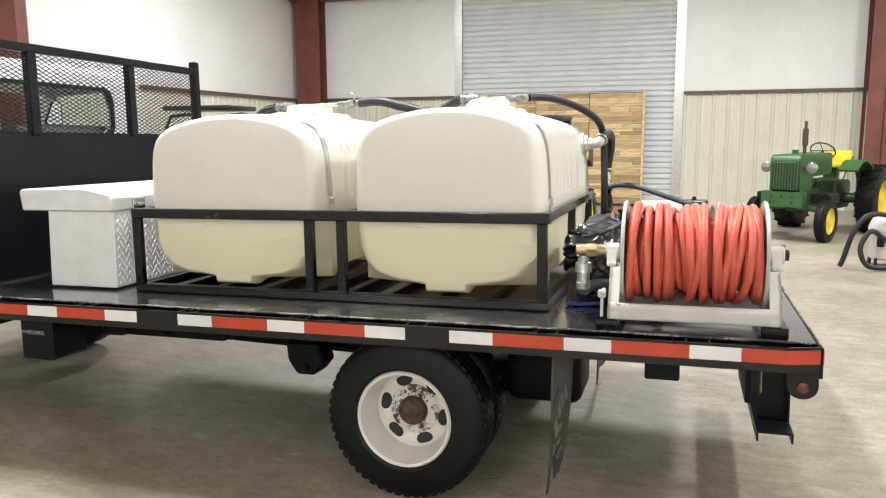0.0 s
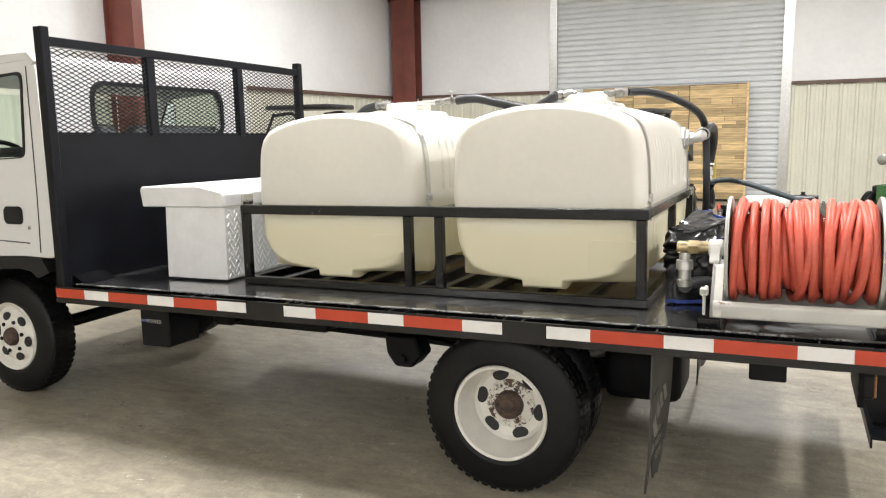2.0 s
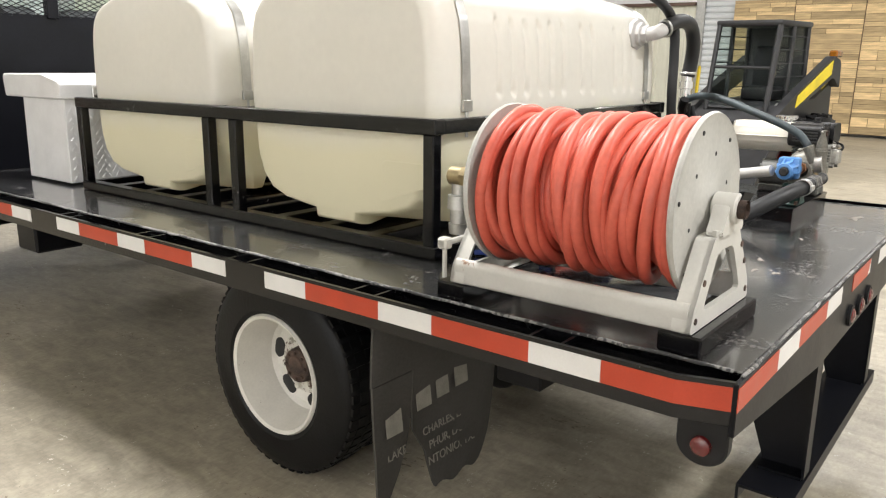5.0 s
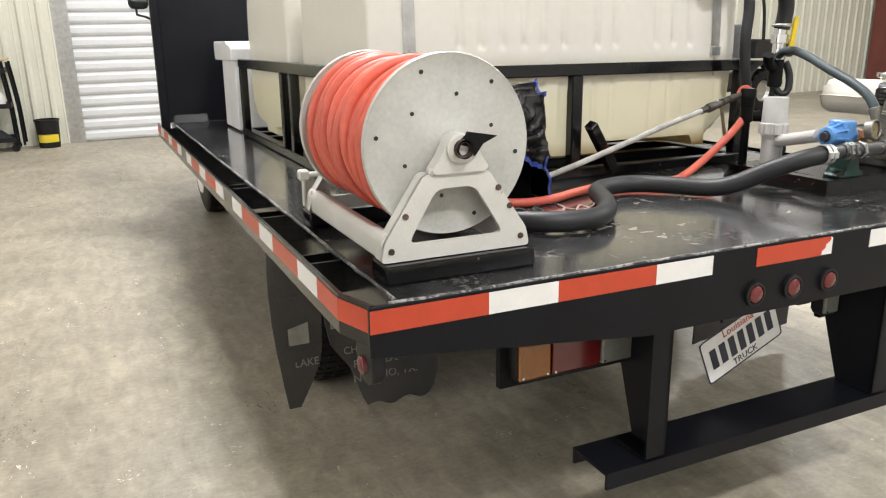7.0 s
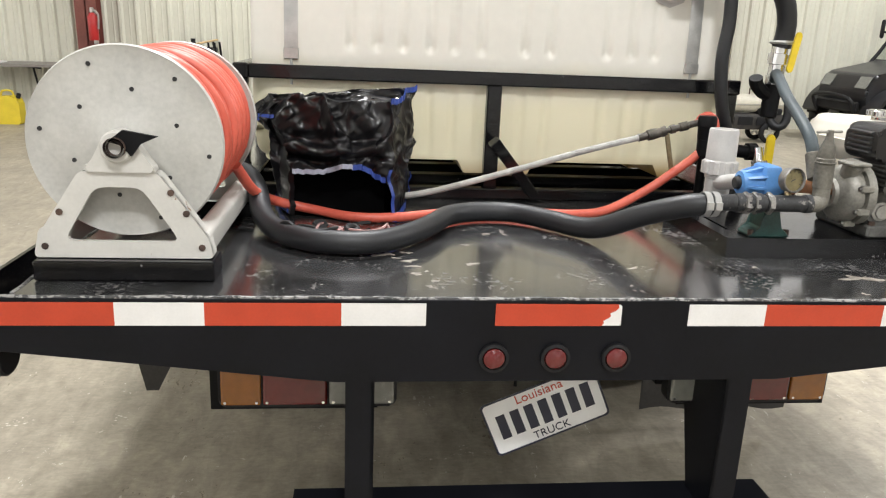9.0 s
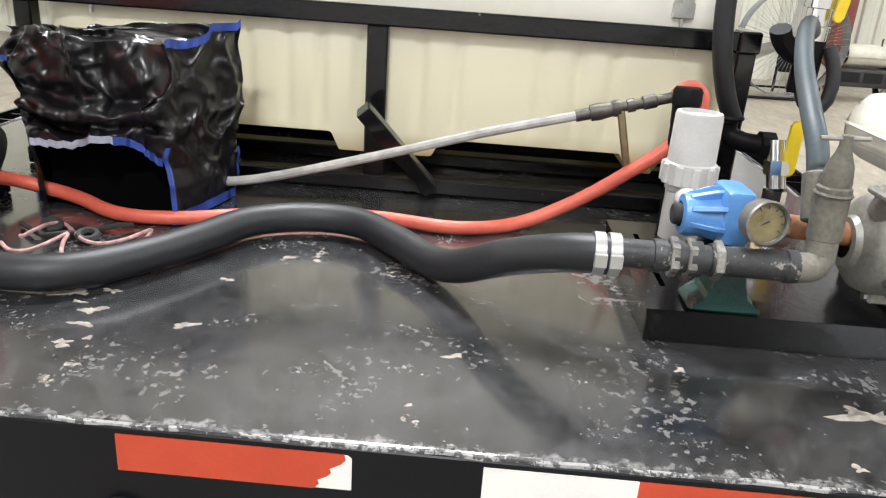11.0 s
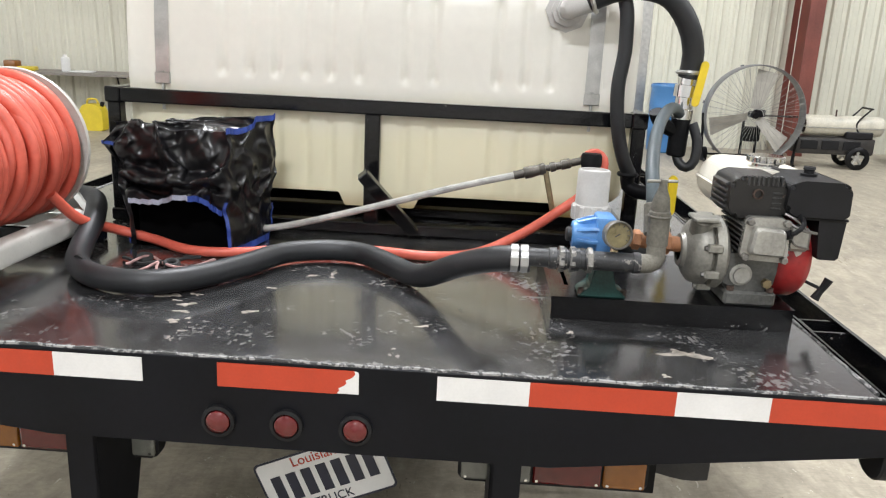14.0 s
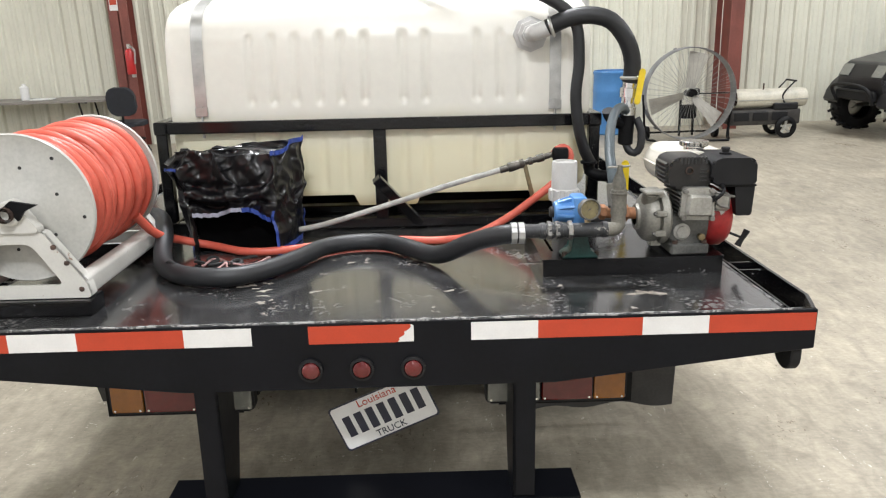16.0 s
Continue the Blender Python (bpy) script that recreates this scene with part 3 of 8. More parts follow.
def wheel(name, x, y0, y1, face, dished, R=0.382, r=0.222):
    """Wheel with its axle across the truck between y0 and y1; face: -1 or 1, the side that shows."""
    w = y1 - y0
    c = Vector((x, (y0 + y1) / 2, R - 0.015 * (x + 1.665) + 0.012 * ((y0 + y1) / 2 - 0.225)))
    ax = (0, face, 0)
    h = w / 2
    g = B()
    prof = [(-h + 0.012, r + 0.002), (-h, r + 0.02), (-h + 0.002, r + 0.055), (-h + 0.012, R - 0.05), (-h + 0.022, R - 0.018), (-h + 0.04, R - 0.004), (0, R)]
    prof += [(-a, b) for a, b in reversed(prof[:-1])]
    lathe(g, c, ax, prof, 64)
    tyre = part(name, g, M_TYRE, truck, "worn black tyre on a white steel wheel")
    # tread blocks on both shoulders
    g = B()
    for k in range(52):
        a = 2 * math.pi * k / 52
        for s in (-1, 1):
            m = Matrix.Translation(c) @ Matrix.Rotation(a, 4, "Y")
            box(g, -0.014, 0.014, s * (h - 0.052) - 0.022, s * (h - 0.052) + 0.022, R - 0.012, R - 0.0022, 0, m)
            box(g, -0.016, 0.012, s * 0.025 - 0.018, s * 0.025 + 0.018, R - 0.008, R + 0.0018, 0, m)
    part("tread", g, M_TYRE, tyre, smooth=0)
    g = B()
    if dished:
        prof = [(h - 0.008, r + 0.004), (h + 0.002, r - 0.002), (h - 0.004, r - 0.014), (h - 0.03, r - 0.022), (h - 0.075, r - 0.035), (h - 0.143, r - 0.045), (h - 0.160, r - 0.062), (h - 0.164, 0.085), (h - 0.150, 0.07)]
    else:
        prof = [(h - 0.008, r + 0.004), (h + 0.002, r - 0.002), (h - 0.006, r - 0.014), (h - 0.03, r - 0.026), (h - 0.035, r - 0.05), (h - 0.012, 0.12), (h - 0.006, 0.09), (h - 0.012, 0.06)]
    lathe(g, c, ax, prof, 64)
    rim = part("rim", g, M_RIM, tyre, "white painted steel rim with rust spots")
    d = h - 0.160 if dished else h - 0.02
    # dark oval discs laid on the wheel, standing in for its shaded openings
    n = 6
    for k in range(n):
        a = radians(169 + 60 * k)
        rad = 0.146 if dished else 0.137
        q = c + Vector((math.cos(a) * rad, face * (d + (0.003 if dished else 0.003)), math.sin(a) * rad))
        g = B()
        t = B()
        lathe(t, (0, 0, 0), (0, face, 0), [(-0.004, 0.030), (0.002, 0.030), (0.004, 0.027), (0.0045, 0.0)], 24)
        bmesh.ops.scale(t, vec=(0.95, 1, 1.35) if dished else (0.95, 1.6, 1.15), verts=t.verts)
        merge(g, t, Matrix.Translation(q) @ Matrix.Rotation(-a, 4, "Y"))
        part("hand_hole_shade", g, M_DARK, tyre)
    g = B()
    if dished:
        lathe(g, c, ax, [(d - 0.01, 0.120), (d + 0.004, 0.118), (d + 0.008, 0.090), (d + 0.010, 0.074), (d + 0.012, 0.068)], 40)
        part("hub_flange", g, M_FLANGE, tyre, "rusty flange with white paint left on it")
        g = B()
        lathe(g, c, ax, [(d + 0.005, 0.070), (d + 0.030, 0.066), (d + 0.044, 0.064), (d + 0.048, 0.060), (d + 0.048, 0.040), (d + 0.052, 0.036), (d + 0.053, 0.0)], 32)
        for k in range(8):
            a = 2 * math.pi * k / 8
            q = c + Vector((math.cos(a) * 0.051, face * (d + 0.046), math.sin(a) * 0.051))
            cyl(g, q, q + Vector((0, face * 0.010, 0)), 0.0065, 6)
    else:
        lathe(g, c, ax, [(d, 0.062), (d + 0.03, 0.058), (d + 0.045, 0.045), (d + 0.047, 0.0)], 28)
    part("hub", g, M_RUST, tyre, "rusty wheel hub")
    for k in range(6):
        a = 2 * math.pi * k / 6 + 0.2
        q = c + Vector((math.cos(a) * 0.100, face * d, math.sin(a) * 0.100))
        g = B()
        cyl(g, q, q + Vector((0, face * 0.024, 0)), 0.013, 6, bevel=0.003)
        part("lug_nut", g, M_FLANGE if dished else M_FRAMEBLK, tyre)
    return tyre


RWX, FWX = -1.665, -5.10
wheel("rear_wheel", RWX, 0.225, 0.435, -1, True)
wheel("rear_wheel", RWX, 0.455, 0.665, -1, False)
wheel("rear_wheel", RWX, BW - 0.435, BW - 0.225, 1, True)
wheel("rear_wheel", RWX, BW - 0.665, BW - 0.455, 1, False)
wheel("front_wheel", FWX, 0.33, 0.54, -1, False)
wheel("front_wheel", FWX, BW - 0.54, BW - 0.33, 1, False)

# ---- chassis ----
for y in (0.80, BW - 0.86):
    g = B()
    box(g, -5.7, -0.25, y, y + 0.06, 0.56, 0.76, 0.004)
    part("chassis_rail", g, M_FRAMEBLK, truck, smooth=0)
for x in (-0.35, -1.0, -2.25, -3.1, -3.9):
    g = B()
    box(g, x - 0.04, x + 0.04, 0.08, BW - 0.08, 0.765, 0.86)
    part("cross_member", g, M_FRAMEBLK, truck, smooth=0)
for x, r in ((RWX, 0.075), (FWX, 0.045)):
    g = B()
    cyl(g, (x, 0.54 if x < -3 else 0.66, 0.385 - 0.015 * (x + 1.665)), (x, BW - (0.54 if x < -3 else 0.66), 0.41 - 0.015 * (x + 1.665)), r, 20)
    if x == RWX:
        lathe(g, (x - 0.02, BW / 2, 0.385), (1, 0, 0), [(-0.16, 0.06), (-0.12, 0.14), (0, 0.17), (0.12, 0.14), (0.17, 0.05), (0.172, 0.0)], 24)
    part("axle", g, M_FRAMEBLK, truck)
for y in (0.72, BW - 0.78):
    for x in (RWX,):
        g = B()
        for k in range(5):
            L = 0.62 - 0.1 * k
            prism(g, [(x - L, 0.53 + 0.03 - 0.012 * k), (x, 0.455 - 0.012 * k), (x + L, 0.53 + 0.03 - 0.012 * k), (x + L, 0.57 - 0.012 * k), (x, 0.467 - 0.012 * k), (x - L, 0.57 - 0.012 * k)], "y", y, y + 0.06)
        part("leaf_spring", g, M_FRAMEBLK, truck, smooth=0)
for y in (0.60, BW - 0.74):
    g = B()
    prism(g, [(-2.46, 0.60), (-2.28, 0.60), (-2.24, 0.50), (-2.30, 0.43), (-2.40, 0.43), (-2.45, 0.50)], "y", y, y + 0.14, 0.01)
    cyl(g, (-2.35, y - 0.02, 0.475), (-2.35, y + 0.16, 0.475), 0.022, 14)
    part("spring_hanger", g, M_FRAMEBLK, truck, smooth=0)
g = B()
cyl(g, (-5.2, BW / 2, 0.52), (-1.8, BW / 2, 0.42), 0.045, 18)
part("drive_shaft", g, M_FRAMEBLK, truck)
g = B()
box(g, -3.72, -2.85, 0.64, 0.79, 0.56, 0.70, 0.03, seg=2)
part("frame_box", g, M_FRAMEBLK, truck)
for x0, x1, z0 in ((-3.30, -3.16, 0.60), (-3.6, -3.45, 0.58)):
    g = B()
    box(g, x0, x1, 0.55, 0.80, z0, 0.75, 0.02)
    part("bracket", g, M_FRAMEBLK, truck, smooth=0)
M_FLAPWORD = material("pale_print", (0.45, 0.45, 0.46), 0.6)
g = B()
box(g, -3.98, -3.76, 0.36, 0.62, 0.47, 0.70, 0.012)
bat = part("battery_box", g, M_SATIN, truck, "black plastic battery box", smooth=0)
g = B()
box(g, -3.965, -3.92, 0.357, 0.361, 0.618, 0.632)
part("sticker", g, material("blue_print", (0.10, 0.16, 0.34), 0.5), bat, smooth=0)
text("battery_word", "POWER", 0.032, Matrix.Translation((-3.865, 0.3595, 0.622)) @ Matrix.Rotation(radians(90), 4, "X"), M_FLAPWORD, bat)
g = B()
box(g, -1.28, -0.92, 0.62, 1.0, 0.38, 0.74, 0.05, seg=3)
part("fuel_tank", g, M_FRAMEBLK, truck)
g = B()
prism(g, [(-0.60, 0.715), (-0.49, 0.715), (-0.49, 0.775), (-0.60, 0.775)], "y", 0.10, 0.20)
box(g, -0.61, -0.48, 0.09, 0.21, 0.70, 0.80, 0.006)
part("light_box", g, M_FRAMEBLK, truck, smooth=0)
g = B()
lathe(g, (-4.27, 0.30, 0.74), (0, -1, 0), [(0, 0.03), (0.012, 0.03), (0.02, 0.022), (0.022, 0)], 18)
part("side_marker", g, M_LENSA, truck, "amber side marker")
g = B()
prism(g, [(-4.12, 0.70), (-3.98, 0.74), (-3.86, 0.70), (-3.98, 0.665)], "y", 0.40, 0.41)
part("reflector", g, M_LENSC, truck, smooth=0)

# ---- mud flaps ----
M_FLAP = material("flap_rubber", (0.045, 0.043, 0.04), 0.6, var=0.3, scale=7, bump=0.1)
M_FLAPINK = material("flap_print", (0.26, 0.25, 0.22), 0.7, var=0.2, scale=20)


def flap_bend(y, z, twist=0.0):
    """How far forward the hanging rubber leans and curls."""
    v = (0.80 - z) / 0.65
    return -0.945 - 0.055 * v ** 1.5 + 0.012 * math.sin(9 * y + 4 * v) * v + twist * v * v


def rubber_sheet(name, outline, twist, parent, label):
    """A sheet with a ragged outline, given by its left and right edge at each height."""
    g = B()
    vs = []
    n = 14
    for x_off in (0.0, -0.008):
        rows_ = []
        for z, y0, y1 in outline:
            rows_.append([g.verts.new((flap_bend(y0 + (y1 - y0) * k / n, z, twist) + x_off, y0 + (y1 - y0) * k / n, z + (0.010 * math.sin(k * 0.9) if z < 0.2 else 0))) for k in range(n + 1)])
        for a, b in zip(rows_, rows_[1:]):
            for k in range(n):
                g.faces.new((a[k], a[k + 1], b[k + 1], b[k]))
        vs.append(rows_)
    for k in (0, n):
        for j in range(len(outline) - 1):
            g.faces.new((vs[0][j][k], vs[0][j + 1][k], vs[1][j + 1][k], vs[1][j][k]))
    for j in (0, -1):
        for k in range(n):
            g.faces.new((vs[0][j][k], vs[0][j][k + 1], vs[1][j][k + 1], vs[1][j][k]))
    ob = obj(name, g, M_FLAP, 40)
    ob.parent = parent
    if parent.type == "EMPTY":
        ob.matrix_parent_inverse = Matrix.Translation(parent.location).inverted()
    if label:
        ob["label"] = label
    return ob


def dense(outline, n=4):
    return [tuple(p + (q - p) * k / n for p, q in zip(a, b)) for a, b in zip(outline, outline[1:]) for k in range(n)] + [outline[-1]]


# the near flap is torn into a narrow strip and a broad piece
torn = rubber_sheet("mud_flap", dense([(0.80, 0.0, 0.59), (0.70, -0.005, 0.595), (0.61, -0.005, 0.60)]), 0.0, truck, "torn black rubber mud flap with faded print")
rubber_sheet("torn_strip", dense([(0.611, -0.005, 0.165), (0.52, 0.0, 0.165), (0.42, 0.01, 0.165), (0.36, 0.02, 0.155), (0.29, 0.03, 0.13), (0.20, 0.045, 0.085)]), 0.03, torn, "")
rubber_sheet("torn_piece", dense([(0.611, 0.172, 0.60), (0.50, 0.178, 0.60), (0.40, 0.20, 0.60), (0.30, 0.27, 0.60), (0.24, 0.29, 0.60), (0.17, 0.315, 0.585), (0.145, 0.33, 0.57)]), 0.0, torn, "")
# the worn name as plain blocks, the town names under it
for y0, y1, z0, z1, tw in ((0.050, 0.118, 0.440, 0.535, 0.03), (0.195, 0.262, 0.470, 0.560, 0.0), (0.290, 0.350, 0.478, 0.568, 0.0), (0.380, 0.445, 0.486, 0.576, 0.0)):
    b = B()
    ym, zm = (y0 + y1) / 2, (z0 + z1) / 2
    m = Matrix.Translation((flap_bend(ym, zm, tw) + 0.0015, ym, zm)) @ Matrix.Rotation(radians(-7), 4, "Y")
    box(b, -0.001, 0.0015, y0 - ym, y1 - ym, z0 - zm, z1 - zm, 0, m)
    part("print_block", b, M_FLAPINK, torn, smooth=0)
for word, ym, zm, size, tw in (("LAKE", 0.110, 0.365, 0.036, 0.03), ("CHARLES, LA.", 0.350, 0.375, 0.036, 0.0), ("PHUR, LA.", 0.360, 0.318, 0.038, 0.0), ("NTONIO, TX.", 0.395, 0.262, 0.040, 0.0)):
    face_m = Matrix.Translation((flap_bend(ym, zm, tw) + 0.0035, ym, zm)) @ Matrix.Rotation(radians(-8), 4, "Y") @ Matrix(((0, 0, 1, 0), (1, 0, 0, 0), (0, 1, 0, 0), (0, 0, 0, 1)))
    text("print_word", word, size, face_m, M_FLAPINK, torn)
rubber_sheet("mud_flap", dense([(0.80, 1.815, 2.39), (0.5, 1.81, 2.39), (0.3, 1.81, 2.39), (0.11, 1.815, 2.385)]), 0.02, truck, "plain black rubber mud flap")


# ---- rear lights, plate, legs and step ----
for y in (1.064, 1.200, 1.337):
    g = B()
    lathe(g, (0.0, y, 0.752), (1, 0, 0), [(0, 0.033), (0.010, 0.033), (0.012, 0.026), (0.004, 0.025)], 28)
    ring = part("lamp_ring", g, M_PLASTIC, truck)
    g = B()
    lathe(g, (0.0, y, 0.752), (1, 0, 0), [(0.002, 0.025), (0.012, 0.023), (0.018, 0.014), (0.019, 0.0)], 24)
    part("lens", g, M_LENSR, ring, "red round lens")
for s in (0, 1):
    def Y(y):
        return y if s == 0 else BW - y
    g = B()
    a, b = sorted((Y(0.445), Y(0.865)))
    prism(g, rounded(a, b, 0.553, 0.667, 0.018), "x", -0.20, -0.163, 0.005)
    tl = part("tail_lamp", g, M_PLASTIC, truck, smooth=0)
    for y0, y1, mt in ((0.452, 0.545, M_LENSA), (0.549, 0.70, M_LENSR), (0.704, 0.858, M_LENSC)):
        g = B()
        a, b = sorted((Y(y0), Y(y1)))
        box(g, -0.166, -0.153, a, b, 0.562, 0.658, 0.005, seg=2)
        lens = part("lens", g, mt, tl, smooth=0)
        for q in (a + 0.010, b - 0.010):
            g = B()
            cyl(g, (-0.154, q, 0.570), (-0.1512, q, 0.570), 0.0035, 8)
            part("screw", g, M_CHROME, lens)
    g = B()
    a, b = sorted((Y(0.42), Y(0.82)))
    box(g, -0.22, -0.20, a, b, 0.53, 0.80)
    part("lamp_bracket", g, M_FRAMEBLK, truck, smooth=0)
    # corner marker lamp on a hanging tab
    g = B()
    pts = [(-0.115, 0.80), (-0.01, 0.80), (-0.01, 0.735)] + [(-0.0625 + 0.0525 * math.cos(a), 0.735 + 0.045 * math.sin(a)) for a in [-math.pi * k / 10 for k in range(1, 10)]] + [(-0.115, 0.735)]
    a, b = sorted((Y(0.012), Y(0.042)))
    prism(g, pts, "y", a, b, 0.004)
    tab = part("marker_tab", g, M_PLASTIC, truck, smooth=0)
    g = B()
    lathe(g, (-0.0625, Y(0.014), 0.735), (0, -1 if s == 0 else 1, 0), [(0, 0.022), (0.010, 0.020), (0.015, 0.012), (0.016, 0)], 20)
    part("lens", g, M_LENSR, tab, "small red lens")
    # leg: rear flange, web and cap
    g = B()
    a, b = ((0.745, 0.808), (1.606, 1.668))[s]
    w0, w1 = ((0.800, 0.808), (1.606, 1.614))[s]
    prism(g, [(-0.25, 0.70), (-0.004, 0.70), (-0.004, 0.346), (-0.13, 0.346)], "y", w0, w1)
    box(g, -0.012, -0.004, a, b, 0.346, 0.72)
    box(g, -0.13, -0.012, a, b, 0.338, 0.348)
    part("step_leg", g, M_SATIN, truck, smooth=0)
g = B()
prism(g, [(-0.15, 0.293), (-0.142, 0.293), (-0.142, 0.331), (-0.008, 0.331), (-0.008, 0.293), (0.0, 0.293), (0.0, 0.339), (-0.15, 0.339)], "y", 0.62, 1.80)
part("step_bar", g, M_SATIN, truck, "black steel rear step", smooth=0)
g = B()
box(g, -0.26, -0.20, 0.83, BW - 0.83, 0.60, 0.76)
part("rear_crossbeam", g, M_FRAMEBLK, truck, smooth=0)

pm = Matrix.Translation((-0.185, 1.240, 0.525)) @ Matrix.Rotation(radians(23), 4, "X")
g = B()
t = B()
prism(t, rounded(-0.152, 0.152, -0.076, 0.076, 0.012), "x", -0.0008, 0.0008)
merge(g, t, pm)
M_PLATE = material("plate_white", (0.74, 0.74, 0.72), 0.4, var=0.04, scale=30)
M_INK = material("dark_ink", (0.02, 0.022, 0.04), 0.45)
plate = part("licence_plate", g, M_PLATE, truck, "white plate hanging askew, dark bars on it", smooth=0)
face = pm @ Matrix.Translation((0.0015, 0, 0)) @ Matrix(((0, 0, 1, 0), (1, 0, 0, 0), (0, 1, 0, 0), (0, 0, 0, 1)))
for k in range(7):
    g = B()
    cx = -0.112 + 0.0373 * k
    box(g, cx - 0.012, cx + 0.012, -0.034, 0.034, 0, 0.0008, 0.0, face)
    part("plate_bar", g, M_INK, plate, smooth=0)
text("plate_word", "TRUCK", 0.030, face @ Matrix.Translation((0, -0.056, 0)), M_INK, plate)
text("plate_state", "Louisiana", 0.034, face @ Matrix.Translation((0, 0.056, 0)), M_RED, plate)
g = B()
t = B()
rings(t, [[(-0.0005, y, z) for y, z in rounded(-0.152, 0.152, -0.076, 0.076, 0.012)], [(0.0012, y, z) for y, z in rounded(-0.152, 0.152, -0.076, 0.076, 0.012)],
          [(0.0012, y, z) for y, z in rounded(-0.147, 0.147, -0.071, 0.071, 0.010)], [(0.0006, y, z) for y, z in rounded(-0.147, 0.147, -0.071, 0.071, 0.010)]], cap=False)
merge(g, t, pm)
part("plate_rim", g, M_INK, plate, smooth=0)
g = B()
cyl(g, (-0.19, 1.16, 0.59), (-0.20, 1.16, 0.72), 0.004, 8)
cyl(g, (-0.19, 1.30, 0.59), (-0.20, 1.30, 0.72), 0.004, 8)
part("plate_wire", g, M_FRAMEBLK, plate)

# ---- headache rack at the front of the bed ----
rack = thing("headache_rack", (-4.16, BW / 2, BT), "black steel headache rack with an expanded metal screen", "rack")
RXX = -4.17
for y0, y1 in ((0.0, 0.055), (BW - 0.075, BW - 0.02)):
    g = B()
    box(g, RXX - 0.03, RXX + 0.03, y0, y1, BT - 0.06, 2.29, 0.005)
    part("post", g, M_SATIN, rack, smooth=0)
for y0, y1 in ((0.735, 0.80), (1.585, 1.645)):
    g = B()
    box(g, RXX - 0.025, RXX + 0.025, y0, y1, 1.71, 2.19, 0.004)
    part("upright", g, M_SATIN, rack, smooth=0)
g = B()
box(g, RXX - 0.025, RXX + 0.025, 0.055, BW - 0.075, 2.19, 2.24, 0.004)
part("top_rail", g, M_SATIN, rack, smooth=0)
g = B()
box(g, RXX - 0.01, RXX + 0.01, 0.055, BW - 0.075, BT, 1.73, 0.002)
part("panel", g, M_SATIN, rack, "black solid sheet steel panel", smooth=0)
g = B()
dy, dz = 0.0275, 0.0125
ny, nz = int((BW - 0.13) / dy), int(0.47 / dz)
for i in range(ny):
    for j in range(nz):
        y0, z0 = 0.055 + i * dy, 1.72 + j * dz
        up = (i + j) % 2 == 0
        a = Vector((RXX + 0.012, y0, z0 if up else z0 + dz))
        b = Vector((RXX + 0.012, y0 + dy, z0 + dz if up else z0))
        n = Vector((0, 0, 0.0024))
        e = Vector((0.005, 0, 0))
        vs = [g.verts.new(p) for p in (a - n, b - n, b + n, a + n, a - n - e, b - n - e, b + n - e, a + n - e)]
        for f in ((0, 1, 2, 3), (7, 6, 5, 4), (3, 2, 6, 7), (4, 5, 1, 0)):
            g.faces.new([vs[k] for k in f])
me_ob = part("mesh_screen", g, M_SATIN, rack, "diamond expanded metal screen", smooth=0)
me_ob["kind"] = "stuff"
g = B()
prism(g, [(RXX + 0.012, BT + 0.002), (RXX + 0.10, BT + 0.002), (RXX + 0.012, BT + 0.05)], "y", 0.08, 0.30)
part("gusset", g, M_BLACK, rack, smooth=0)


# ---- cab ----
def plate_holes(bm, outer, holes, axis, a0, a1):
    """A flat plate with openings that go through it."""
    def P(p, a):
        return {"x": (a, p[0], p[1]), "y": (p[0], a, p[1]), "z": (p[0], p[1], a)}[axis]
    for a in (a0, a1):
        t = bmesh.new()
        edges = []
        for lp in [outer] + holes:
            vs = [t.verts.new(P(p, a)) for p in lp]
            edges += [t.edges.new((vs[i], vs[(i + 1) % len(vs)])) for i in range(len(vs))]
        bmesh.ops.triangle_fill(t, use_beauty=True, edges=edges)
        merge(bm, t)
    for lp in [outer] + holes:
        lo, hi = [bm.verts.new(P(p, a0)) for p in lp], [bm.verts.new(P(p, a1)) for p in lp]
        for i in range(len(lp)):
            j = (i + 1) % len(lp)
            bm.faces.new((lo[i], lo[j], hi[j], hi[i]))
    bmesh.ops.remove_doubles(bm, verts=bm.verts, dist=1e-5)


def round_poly(pts, r, n=4):
    """Round the corners of a polygon."""
    out = []
    m = len(pts)
    for i in range(m):
        p, a, b = Vector(pts[i]), Vector(pts[i - 1]), Vector(pts[(i + 1) % m])
        da, db = (a - p), (b - p)
        q = min(r, da.length * 0.45, db.length * 0.45)
        s, e = p + da.normalized() * q, p + db.normalized() * q
        for k in range(n + 1):
            t = k / n
            out.append(tuple((1 - t) ** 2 * s + 2 * t * (1 - t) * p + t * t * e))
    return out


CY0, CY1 = 0.25, BW - 0.25
side_out = [(-5.83, 0.60), (-5.87, 0.95), (-5.83, 1.30), (-5.70, 1.62), (-5.50, 1.98), (-5.36, 2.13), (-5.12, 2.18), (-4.58, 2.20), (-4.53, 2.14), (-4.50, 1.0)]
arch = [(-4.78, 0.995), (-5.05, 0.985), (-5.24, 0.94), (-5.34, 0.82), (-5.38, 0.68), (-5.40, 0.58)]
win = round_poly([(-5.72, 1.33), (-5.56, 1.66), (-5.36, 2.05), (-4.66, 2.085), (-4.70, 1.60), (-5.05, 1.59), (-5.25, 1.48), (-5.35, 1.35), (-5.50, 1.315)], 0.05)
